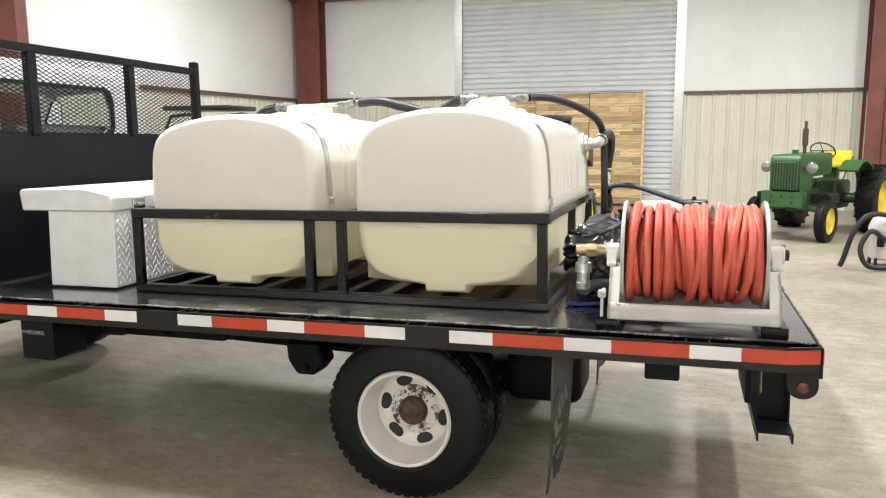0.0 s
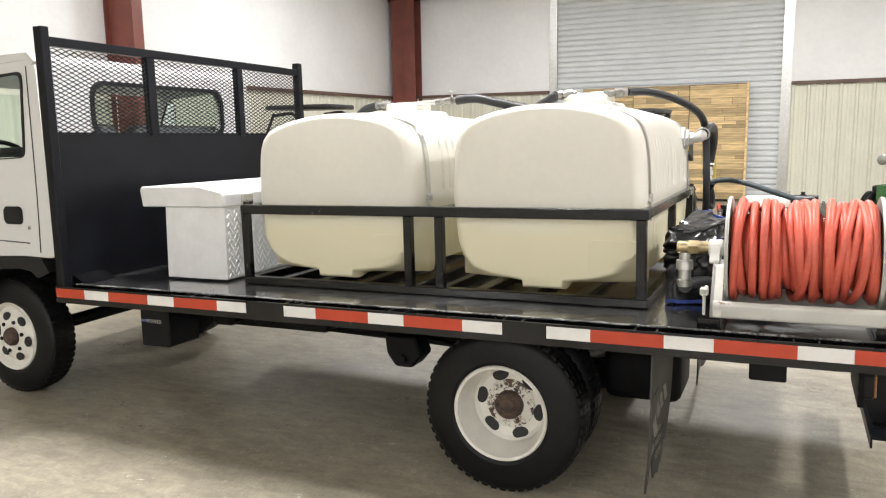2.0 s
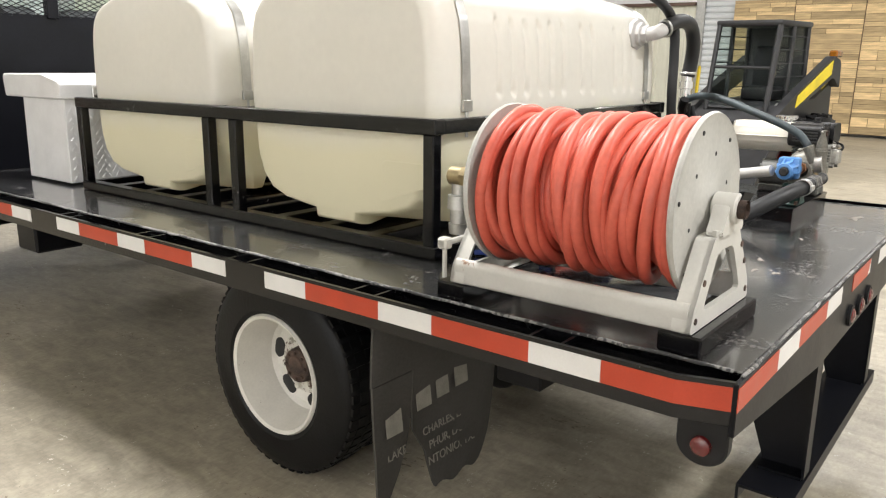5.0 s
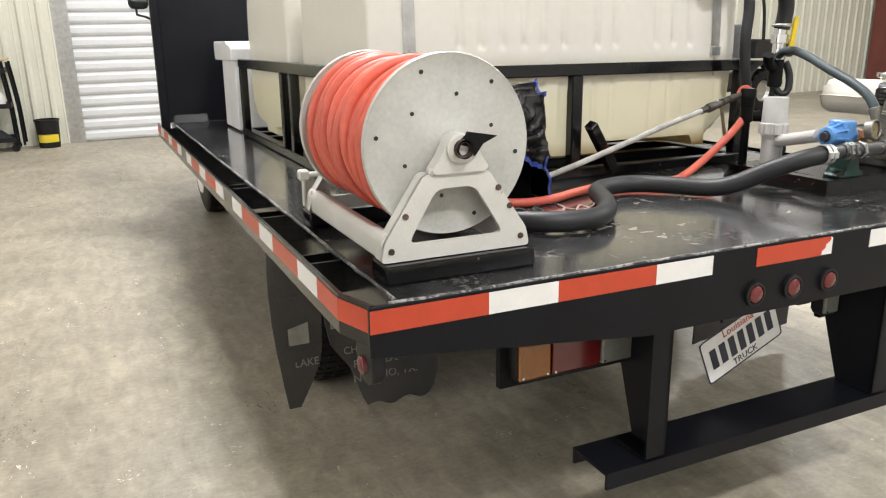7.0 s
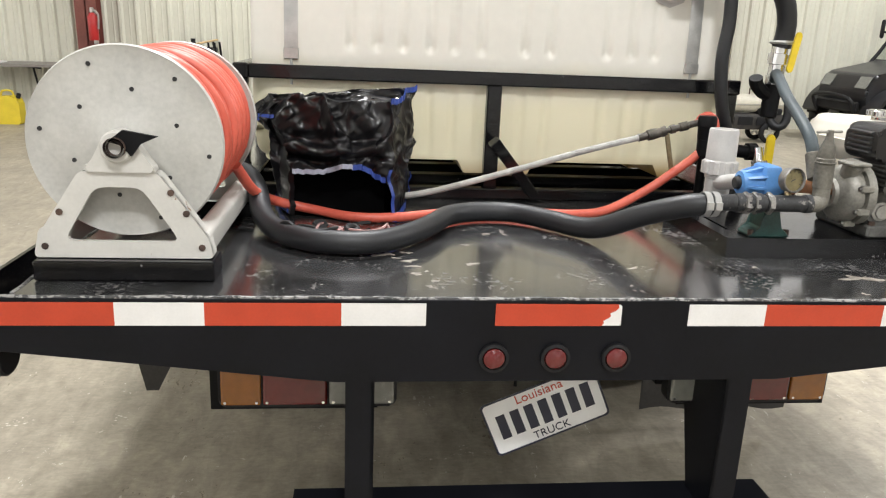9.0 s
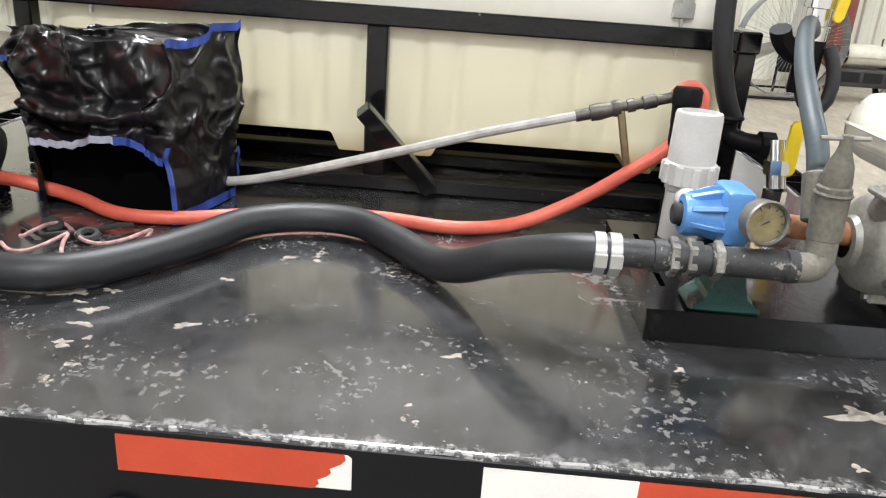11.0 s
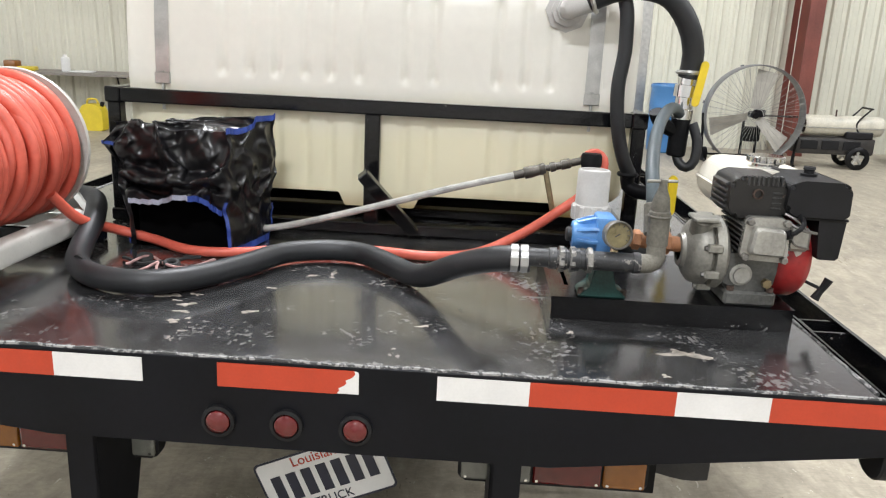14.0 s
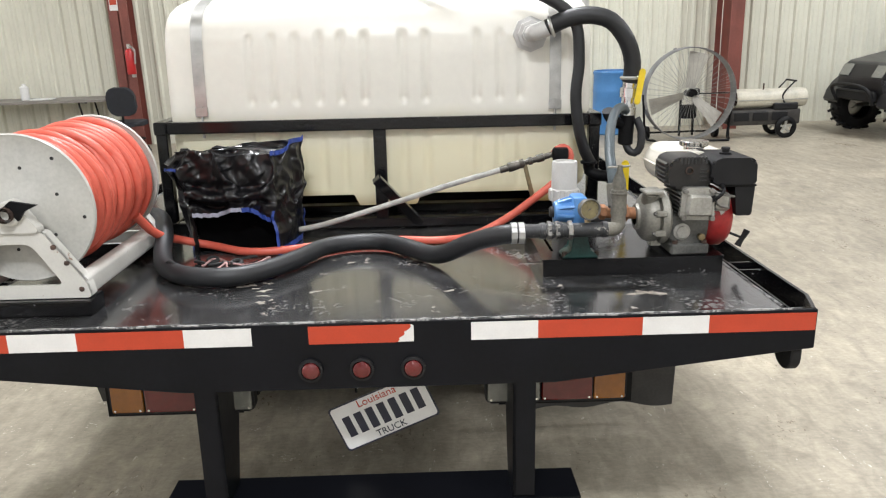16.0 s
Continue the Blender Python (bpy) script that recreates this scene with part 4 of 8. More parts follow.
for s in (0, 1):
    def Y(y):
        return y if s == 0 else BW - y
    g = B()
    a, b = Y(CY0), Y(CY0 + 0.04)
    plate_holes(g, round_poly(side_out, 0.04, 3) + arch, [win], "y", a, b)
    panel = part("cab_side", g, M_CAB, truck, "white painted cab side with the door shut", smooth=40)
    # rubber window surround
    g = B()
    big = [((x + 5.2) * 1.035 - 5.2, (z - 1.72) * 1.05 + 1.72) for x, z in win]
    a0, a1 = Y(CY0 - 0.006), Y(CY0 + 0.02)
    rings(g, [[(x, a1, z) for x, z in big], [(x, a0, z) for x, z in big], [(x, a0, z) for x, z in win], [(x, a1, z) for x, z in win]], cap=False)
    part("window_seal", g, M_PLASTIC, panel)
    g = B()
    prism(g, win, "y", *sorted((Y(CY0 + 0.014), Y(CY0 + 0.018))))
    gl = part("window_pane", g, M_GLASS, panel, "clear side window pane")
    gl.visible_shadow = False
    # door shut lines
    for pts in ([(-4.63, 1.02), (-4.615, 1.4), (-4.605, 2.13)], [(-5.78, 1.10), (-5.3, 1.095), (-4.72, 1.075)]):
        g = B()
        tube(g, [(x, Y(CY0 - 0.0005), z) for x, z in pts], 0.004, 6)
        part("shut_line", g, M_DARK, panel)
    g = B()
    prism(g, rounded(-4.92, -4.76, 1.19, 1.30, 0.03), "y", *sorted((Y(CY0 - 0.012), Y(CY0 + 0.002))), bevel=0.003)
    part("door_handle", g, M_PLASTIC, panel, "black recessed door handle")
    g = B()
    lathe(g, (-4.71, Y(CY0), 1.17), (0, -1 if s == 0 else 1, 0), [(0, 0.012), (0.004, 0.012), (0.005, 0)], 14)
    part("lock", g, M_CHROME, panel)
    # wheel arch liner
    g = B()
    ap = [(-4.56, 0.90), (-4.62, 0.985)] + [(x, z) for x, z in arch]
    inner = [(-4.66, 0.86), (-4.72, 0.90), (-4.82, 0.915), (-5.03, 0.905), (-5.16, 0.86), (-5.25, 0.76), (-5.29, 0.66), (-5.31, 0.58)]
    ya, yb = sorted((Y(CY0 - 0.012), Y(CY0 + 0.40)))
    for p, q in ((ya, yb),):
        vo = [[g.verts.new((x, y, z)) for x, z in ap] for y in (p, q)]
        vi = [[g.verts.new((x, y, z)) for x, z in inner] for y in (p, q)]
        for i in range(len(ap) - 1):
            g.faces.new((vo[0][i], vo[0][i + 1], vo[1][i + 1], vo[1][i]))
            g.faces.new((vi[0][i], vi[0][i + 1], vi[1][i + 1], vi[1][i]))
            g.faces.new((vo[0][i], vo[0][i + 1], vi[0][i + 1], vi[0][i]))
            g.faces.new((vo[1][i], vo[1][i + 1], vi[1][i + 1], vi[1][i]))
    part("wheel_arch", g, M_PLASTIC, truck, "black plastic wheel arch")
    # corner lamp, bumper end
    g = B()
    box(g, -5.90, -5.80, *sorted((Y(CY0 - 0.012), Y(CY0 + 0.10))), 0.93, 1.08, 0.02)
    part("corner_lamp", g, M_LENSA, truck, "amber corner lamp")
    # mirror on its arms
    g = B()
    my = Y(0.03)
    tube(g, [(-5.38, Y(CY0), 2.09), (-5.58, Y(0.12), 2.12), (-5.74, my, 2.11)], 0.010, 8)
    tube(g, [(-5.74, my, 2.11), (-5.77, my, 2.04), (-5.75, my, 1.70), (-5.70, my, 1.64)], 0.010, 8)
    tube(g, [(-5.70, my, 1.64), (-5.58, Y(0.12), 1.60), (-5.38, Y(CY0 - 0.01), 1.46)], 0.010, 8)
    arm = part("mirror_arm", g, M_PLASTIC, truck)
    g = B()
    t = B()
    prism(t, rounded(-0.075, 0.075, -0.19, 0.19, 0.04), "x", -0.025, 0.025, 0.01)
    merge(g, t, Matrix.Translation((-5.60, Y(0.04), 1.87)) @ Matrix.Rotation(radians(14 if s == 0 else -14), 4, "Z"))
    part("mirror", g, M_PLASTIC, arm)
    g = B()
    t = B()
    prism(t, rounded(-0.064, 0.064, -0.175, 0.175, 0.035), "x", 0.0255, 0.0275)
    merge(g, t, Matrix.Translation((-5.60, Y(0.04), 1.87)) @ Matrix.Rotation(radians(14 if s == 0 else -14), 4, "Z"))
    mg = bpy.data.materials.get("mirror_glass") or material("mirror_glass", (0.75, 0.75, 0.75), 0.02, metal=1.0, var=0.0, rough_var=0.0)
    part("mirror_face", g, mg, arm)
    g = B()
    box(g, -5.44, -5.36, *sorted((Y(CY0 - 0.03), Y(CY0 + 0.01))), 1.39, 1.47, 0.008)
    part("mirror_mount", g, M_PLASTIC, arm, smooth=0)

# roof, back, front, floor
g = B()
roof = [(-5.44, 2.07), (-5.36, 2.135), (-5.12, 2.185), (-4.8, 2.205), (-4.58, 2.205), (-4.52, 2.15), (-4.55, 2.13), (-4.60, 2.165), (-5.12, 2.145), (-5.34, 2.10)]
prism(g, roof, "y", CY0 - 0.007, CY1 + 0.007)
part("cab_roof", g, M_CAB, truck)
for y in (0.62, BW - 0.62):
    g = B()
    lathe(g, (-5.05, y, 2.18), (0, 0, 1), [(0, 0.05), (0.03, 0.045), (0.05, 0.025), (0.052, 0)], 16)
    part("roof_lamp", g, M_LENSA, truck, "amber roof marker lamp")
g = B()
bw = [(y, z) for y, z in rounded(0.62, 1.79, 1.73, 2.04, 0.09)]
plate_holes(g, [(CY0 + 0.04, 0.95), (CY1 - 0.04, 0.95), (CY1 - 0.04, 2.15), (CY0 + 0.04, 2.15)], [bw], "x", -4.535, -4.50)
bk = part("cab_back", g, M_CAB, truck, smooth=40)
g = B()
big = [((y - 1.2035) * 1.05 + 1.2035, (z - 1.885) * 1.16 + 1.885) for y, z in bw]
rings(g, [[(-4.505, y, z) for y, z in big], [(-4.488, y, z) for y, z in big], [(-4.488, y, z) for y, z in bw], [(-4.53, y, z) for y, z in bw]], cap=False)
part("window_seal", g, M_PLASTIC, bk)
g = B()
prism(g, bw, "x", -4.520, -4.516)
gl = part("window_pane", g, M_GLASS, bk)
gl.visible_shadow = False
# front with the windscreen
g = B()
cx = [(-5.83, 0.60), (-5.87, 0.95), (-5.83, 1.30)]
cx2 = [(x + 0.04, z) for x, z in cx]
prism(g, cx + cx2[::-1], "y", CY0 + 0.04, CY1 - 0.04)
part("cab_front", g, M_CAB, truck)
g = B()
prism(g, [(-5.80, 1.33), (-5.47, 2.03), (-5.463, 2.03), (-5.793, 1.33)], "y", CY0 + 0.04, CY1 - 0.04)
gl = part("windscreen", g, M_GLASS, truck)
gl.visible_shadow = False
g = B()
box(g, -5.93, -5.76, CY0 - 0.02, CY1 + 0.02, 0.52, 0.76, 0.025, seg=2)
part("bumper", g, M_PLASTIC, truck, "black front bumper")
g = B()
box(g, -5.80, -5.36, CY0 + 0.02, CY0 + 0.25, 0.56, 0.61, 0.01)
part("cab_step", g, M_FRAMEBLK, truck, smooth=0)
g = B()
box(g, -5.80, -4.54, CY0 + 0.04, CY1 - 0.04, 1.0, 1.04)
part("cab_floor", g, M_DARK, truck, smooth=0)
M_SEAT = material("grey_seat_cloth", (0.10, 0.10, 0.105), 0.85, var=0.2, scale=15, bump=0.2)
for y0, y1 in ((0.40, 0.90), (1.05, 1.95)):
    g = B()
    box(g, -5.15, -4.68, y0, y1, 1.05, 1.32, 0.05, seg=2)
    box(g, -4.74, -4.60, y0, y1, 1.28, 1.80, 0.05, seg=2)
    part("seat", g, M_SEAT, truck)
g = B()
box(g, -5.74, -5.50, CY0 + 0.05, CY1 - 0.05, 1.15, 1.38, 0.05, seg=2)
part("dashboard", g, M_PLASTIC, truck)
g = B()
torus(g, (-5.33, 0.62, 1.55), (0.75, 0, 0.66), 0.21, 0.016)
cyl(g, (-5.33, 0.62, 1.55), (-5.55, 0.62, 1.32), 0.025, 12)
tube(g, [(-5.33, 0.83, 1.55), (-5.34, 0.62, 1.54), (-5.33, 0.41, 1.55)], 0.012, 8)
part("steering_wheel", g, M_PLASTIC, truck)
g = B()
box(g, -4.60, -5.02, CY0 + 0.05, CY0 + 0.10, 1.60, 1.66, 0.01)
part("door_grab", g, M_PLASTIC, truck)


# ---- tank cage ----
cage = thing("tank_cage", (-2.1, 1.2, BT), "black square-tube steel frame round two tanks", "frame")
GX0, GX1, GY0, GY1 = -3.185, -1.030, 0.362, 2.062
T_ = 0.048
ZC0, ZC1 = BT + 0.002, BT + 0.042
ZR0, ZR1 = 1.266, 1.314


def bar(name, *b, mat=None, bevel=0.004):
    g = B()
    box(g, *b, bevel)
    return part(name, g, mat or M_BLACK, cage, smooth=0)


for y in (GY0, GY1 - T_):
    bar("top_rail", GX0, GX1, y, y + T_, ZR0, ZR1)
    bar("bottom_rail", GX0, GX1, y, y + T_, ZC0, ZC1)
    for x in (GX0, -2.202, -2.034, GX1 - T_ - 0.004):
        bar("post", x, x + T_ - 0.006, y + 0.003, y + T_ - 0.003, ZC1 - 0.002, ZR0 + 0.002)
for x in (GX0, -2.202, -2.034, GX1 - T_):
    bar("top_rail", x + 0.002, x + T_ - 0.002, GY0 + T_, GY1 - T_, ZR0 + 0.002, ZR1 - 0.002)
    bar("bottom_rail", x + 0.002, x + T_ - 0.002, GY0 + T_, GY1 - T_, ZC0, ZC1 - 0.002)
for x in (GX0, GX1 - T_):
    bar("post", x + 0.003, x + T_ - 0.003, 1.188, 1.236, ZC1 - 0.004, ZR0 + 0.004)
for x0 in (-2.96, -2.72, -2.48, -1.82, -1.58, -1.34):
    bar("slat", x0 - 0.03, x0 + 0.03, GY0 + T_, GY1 - T_, ZC0, ZC1 - 0.006)
# short braced stub behind the tanks
g = B()
t = B()
box(t, -0.02, 0.02, -0.018, 0.018, -0.02, 0.235, 0.003)
merge(g, t, Matrix.Translation((-0.985, 1.345, ZC1)) @ Matrix.Rotation(radians(40), 4, "X") @ Matrix.Rotation(radians(14), 4, "Y"))
part("stub_tube", g, M_BLACK, cage, smooth=0)

# ---- polyethylene tanks ----
TY0, TY1 = 0.425, 2.015


def tank_profile(cx, hw):
    """Half outline from the bottom foot to the crown, mirrored; (x, z)."""
    h = [(0.10, 0.930), (0.105, 0.962), (0.28, 0.985), (0.36, 1.015), (0.41, 1.07), (0.435, 1.14), (0.443, 1.22), (0.446, 1.29), (0.452, 1.315), (0.455, 1.34), (0.452, 1.45), (0.446, 1.55), (0.437, 1.61), (0.42, 1.66), (0.385, 1.70), (0.33, 1.728), (0.25, 1.752), (0.15, 1.770), (0.06, 1.778)]
    h = [(a * hw / 0.45, b) for a, b in h]
    dense = []
    for (a, b), (c, d) in zip(h, h[1:]):
        n = max(1, int(math.hypot(c - a, d - b) / (0.011 if 1.33 < b < 1.66 else 0.026)))
        dense += [(a + (c - a) * k / n, b + (d - b) * k / n) for k in range(n)]
    dense.append(h[-1])
    return [(x, z) for x, z in dense], cx


GROOVES = [0.47, 0.735, 0.82, 0.905, 0.995, 1.075, 1.165, 1.31, 1.395, 1.59, 1.675, 1.755, 1.93]


def tank(cx, hw, label):
    root = thing("liquid_tank", (cx, 1.22, 0.93), label, "tank", group="liquid tanks")
    half, _ = tank_profile(cx, hw)
    ys = [TY0 + (TY1 - TY0) * k / 260 for k in range(261)]
    head = [(TY0 - 0.014, 0.870), (TY0 - 0.012, 0.896), (TY0 - 0.006, 0.923), (TY0 + 0.004, 0.946), (TY0 + 0.018, 0.966), (TY0 + 0.036, 0.982), (TY0 + 0.058, 0.993), (TY0 + 0.080, 0.9985)]
    secs = head + [(y, 1.0) for y in ys if TY0 + 0.095 < y < TY1 - 0.095] + [(TY0 + TY1 - y, s) for y, s in reversed(head)]
    loops = []
    for y, s in secs:
        mid = (y - TY0) / (TY1 - TY0)
        crown = 0.018 * math.sin(math.pi * min(1, max(0, mid)))
        right = []
        for x, z in half:
            dx = 0.0
            if s == 1.0:
                for gy in GROOVES:
                    d = abs(y - gy)
                    if d < 0.024:
                        w = 0.5 + 0.5 * math.cos(math.pi * d / 0.024)
                        if 1.365 < z < 1.63:
                            e = min(1, (z - 1.365) / 0.018, (1.63 - z) / 0.022)
                            near = min(z - 1.365, 1.63 - z)
                            dx -= (0.008 + 0.014 * max(0, 1 - near / 0.06)) * w * e
                        elif 1.02 < z < 1.27:
                            e = min(1, (z - 1.02) / 0.05, (1.27 - z) / 0.03)
                            dx -= 0.009 * w * e
            zz = 1.34 + (z - 1.34) * (0.5 + 0.5 * s) if s < 1 else z
            xx = x * (s if s < 1 else 1) + dx
            # the long sides stand upright; trapezoid openings between the feet
            end = min(y - TY0, TY1 - y)
            full = min(1.0, max(0.0, (end - 0.04) / 0.10))
            if z < 1.22:
                lift = min(min(abs(y - c_) for c_ in (0.50, 1.235, 1.93)) / 0.10, 2.0) - 1.0
                foot = 0.945 + 0.068 * min(1.0, max(0.0, lift * 3))
                wall_x = hw * 0.982 + dx
                f = min(1.0, (1.22 - z) / 0.06)
                xx = xx + (wall_x - xx) * full * f if x > 0.3 * hw else xx
                zz = max(zz, 0.93 + (foot - 0.93) * full)
            if z > 1.66:
                zz += crown
            right.append((xx, zz))
        ring = [(cx + x, y, z) for x, z in right] + [(cx - x, y, z) for x, z in reversed(right)]
        loops.append(ring)
    g = B()
    rings(g, loops)
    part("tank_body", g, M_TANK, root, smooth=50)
    # moulded saddle and lids on the crown
    g = B()
    prism(g, round_poly([(cx - 0.17, 1.745), (cx + 0.17, 1.745), (cx + 0.15, 1.815), (cx - 0.15, 1.815)], 0.03), "y", 1.10, 1.55, 0.012)
    part("saddle", g, M_TANK, root)
    g = B()
    lathe(g, (cx, 1.30, 1.812), (0, 0, 1), [(0, 0.14), (0.035, 0.14), (0.045, 0.13), (0.048, 0.0)], 36)
    part("lid", g, M_TANK, root)
    # panels pressed into the end face
    for sgn in (1,):
        g = B()
        px = cx + sgn * hw * 0.62
        prism(g, round_poly([(px - 0.07, 1.03), (px + 0.14, 1.10), (px + 0.15, 1.17), (px - 0.06, 1.17)], 0.02), "y", TY0 - 0.0165, TY0 + 0.03, 0.004)
        part("moulded_pad", g, M_TANK, root)
    # steel straps over the tank, hooked to the cage
    for y in (0.545, 1.885):
        g = B()
        out = []
        pts = [(x + 0.004, z + 0.002) for x, z in half if z > 1.34]
        line = [(cx + x, z + 0.018 * math.sin(math.pi * (y - TY0) / (TY1 - TY0)) * (z > 1.66)) for x, z in pts]
        line += [(2 * cx - x, z) for x, z in reversed(line)]
        a = [[g.verts.new((x, y + w, z)) for x, z in line] for w in (-0.022, 0.022)]
        for i in range(len(line) - 1):
            g.faces.new((a[0][i], a[0][i + 1], a[1][i + 1], a[1][i]))
        st = part("strap", g, M_GALV, root, "flat galvanised steel strap")
        for s in (-1, 1):
            g = B()
            x = cx + s * (hw + 0.010)
            box(g, x - 0.006, x + 0.006, y - 0.024, y + 0.024, 1.33, 1.365, 0.002)
            cyl(g, (x, y, 1.25), (x, y, 1.37), 0.005, 8)
            part("hook_bolt", g, M_GALV, st)
    return root


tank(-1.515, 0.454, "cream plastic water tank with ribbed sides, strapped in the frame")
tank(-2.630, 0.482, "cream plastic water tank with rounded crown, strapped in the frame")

g = B()
tube(g, [(-2.15, 0.53, 1.33), (-2.15, 0.53, 1.39), (-2.15, 0.535, 1.425), (-2.15, 0.555, 1.440), (-2.15, 0.575, 1.425), (-2.15, 0.575, 1.405)], 0.005, 8, 0.008)
single("strap_hook", g, M_GALV, "bent steel rod hook standing on the tank frame", "hook")

# ---- hoses and couplings on the tanks ----
M_TEAL = material("teal_hose", (0.050, 0.068, 0.076), 0.55, var=0.25, scale=12)
M_GREYPVC = material("grey_pvc", (0.52, 0.51, 0.49), 0.45, var=0.08, scale=14)


def hose(name, pts, r, mat, label, category="hose", step=0.025, seg=14):
    g = B()
    tube(g, pts, r, seg, step)
    return single(name, g, mat, label, category)


M_DULL = material("dull_steel", (0.30, 0.29, 0.27), 0.45, metal=0.8, var=0.35, scale=20)


def coupling(p, q, r, label="steel cam coupling on a hose end", mat=None):
    g = B()
    p, q = Vector(p), Vector(q)
    d = q - p
    lathe(g, p, d, [(0, r * 0.7), (0.0, r), (d.length * 0.25, r), (d.length * 0.27, r * 0.8), (d.length * 0.45, r * 0.8), (d.length * 0.47, r * 1.15), (d.length * 0.8, r * 1.15), (d.length * 0.82, r * 0.9), (d.length, r * 0.9), (d.length, 0)], 18)
    return single("hose_coupling", g, mat or M_DULL, label, "coupling")


hose("tank_hose", [(-3.02, 1.25, 1.635), (-2.99, 1.24, 1.735), (-2.90, 1.23, 1.825), (-2.80, 1.22, 1.850)], 0.026, M_RUBBER, "black rubber hose on the front tank")
coupling((-2.80, 1.22, 1.850), (-2.70, 1.22, 1.850), 0.025)
g = B()
cyl(g, (-2.63, 1.22, 1.825), (-2.63, 1.22, 1.865), 0.03, 14)
cyl(g, (-2.72, 1.22, 1.850), (-2.34, 1.22, 1.855), 0.013, 10)
single("pipe_cross", g, M_GALV, "thin galvanised pipe across the tank lid", "pipe")
coupling((-2.40, 1.22, 1.855), (-2.27, 1.22, 1.860), 0.019)
g = B()
cyl(g, (-2.30, 1.22, 1.855), (-2.30, 1.22, 1.920), 0.008, 8)
box(g, -2.31, -2.29, 1.18, 1.26, 1.910, 1.920, 0.002)
single("valve_handle", g, M_GALV, "small steel valve handle on the tank pipe", "valve")
hose("tank_hose", [(-2.27, 1.22, 1.860), (-2.15, 1.23, 1.865), (-2.02, 1.24, 1.835), (-1.835, 1.25, 1.795), (-1.76, 1.24, 1.815), (-1.67, 1.22, 1.860)], 0.026, M_RUBBER, "black rubber hose linking the two tanks")
coupling((-1.66, 1.22, 1.860), (-1.56, 1.22, 1.860), 0.025)
g = B()
cyl(g, (-1.515, 1.22, 1.825), (-1.515, 1.22, 1.865), 0.03, 14)
cyl(g, (-1.57, 1.22, 1.855), (-1.42, 1.24, 1.855), 0.013, 10)
single("pipe_cross", g, M_GALV, "thin galvanised pipe across the tank lid", "pipe")
coupling((-1.42, 1.24, 1.855), (-1.30, 1.28, 1.860), 0.022)
# overflow hose that falls to the suction valve
hose("drop_hose", [(-1.30, 1.28, 1.860), (-1.20, 1.40, 1.86), (-1.08, 1.60, 1.82), (-0.99, 1.80, 1.75), (-0.965, 1.93, 1.66), (-0.96, 1.955, 1.52), (-0.955, 1.945, 1.39), (-0.955, 1.958, 1.27), (-0.960, 1.985, 1.18), (-0.970, 2.010, 1.135)], 0.021, M_RUBBER, "black rubber hose falling from the tank top")
g = B()
tube(g, [(-0.975, 2.005, 1.14), (-0.98, 2.01, 1.10), (-0.96, 2.04, 1.085), (-0.94, 2.09, 1.085)], 0.022, 12)
torus(g, (-0.975, 2.005, 1.135), (0, 0, 1), 0.027, 0.006, 16, 6)
cyl(g, (-0.945, 2.07, 1.085), (-0.945, 2.10, 1.085), 0.030, 10)
single("hose_elbow", g, M_FRAMEBLK, "black threaded pipe elbow with clamps", "elbow")
g = B()
cyl(g, (-0.93, 2.10, 1.10), (-0.90, 2.11, 1.00), 0.02, 14)
cyl(g, (-0.915, 2.105, 1.06), (-0.91, 2.107, 1.03), 0.028, 8)
cyl(g, (-0.90, 2.11, 1.00), (-0.90, 2.11, 0.965), 0.026, 10)
valve_low = single("ball_valve", g, M_CHROME, "chromed ball valve below the hose elbow", "valve")
M_YELLOW = material("yellow_grip", (0.75, 0.55, 0.02), 0.4, var=0.1)
g = B()
prism(g, rounded(2.112, 2.138, 1.03, 1.15, 0.012), "x", -0.905, -0.893, 0.003)
part("lever", g, M_YELLOW, valve_low, "yellow lever")
# bulkhead fitting and looped hose
g = B()
lathe(g, (-1.085, 1.79, 1.607), (1, 0, 0), [(0, 0.066), (0.022, 0.066), (0.026, 0.055), (0.03, 0.05), (0.045, 0.05), (0.047, 0.036), (0.07, 0.036), (0.072, 0)], 8)
tube(g, [(-1.02, 1.79, 1.607), (-0.985, 1.795, 1.612), (-0.975, 1.825, 1.622), (-0.972, 1.85, 1.63)], 0.030, 12)
single("bulkhead_fitting", g, M_GREYPVC, "grey pvc bulkhead fitting in the tank wall", "fitting")
hose("loop_hose", [(-0.972, 1.84, 1.628), (-0.955, 1.90, 1.656), (-0.94, 1.98, 1.668), (-0.935, 2.06, 1.648), (-0.94, 2.12, 1.58), (-0.955, 2.15, 1.50), (-0.965, 2.148, 1.43)], 0.031, M_RUBBER, "thick black rubber hose looped from the tank fitting")
g = B()
torus(g, (-0.968, 1.852, 1.632), (0.2, 0.9, 0.3), 0.033, 0.007, 18, 6)
single("hose_clamp", g, M_GALV, "steel band clamp at the tank fitting", "clamp")
g = B()
torus(g, (-0.964, 2.148, 1.445), (0, 0, 1), 0.033, 0.007, 18, 6)
single("hose_clamp", g, M_GALV, "steel band clamp on the looped hose", "clamp")
g = B()
lathe(g, (-0.966, 2.147, 1.44), (0, -0.04, -1), [(0, 0.026), (0.03, 0.026), (0.032, 0.034), (0.065, 0.034), (0.067, 0.026), (0.10, 0.026), (0.102, 0.03), (0.13, 0.03), (0.132, 0)], 14)
valve_up = single("ball_valve", g, M_CHROME, "chromed ball valve under the looped hose", "valve")
g = B()
t = B()
prism(t, rounded(-0.011, 0.011, -0.01, 0.12, 0.01), "x", -0.004, 0.004, 0.002)
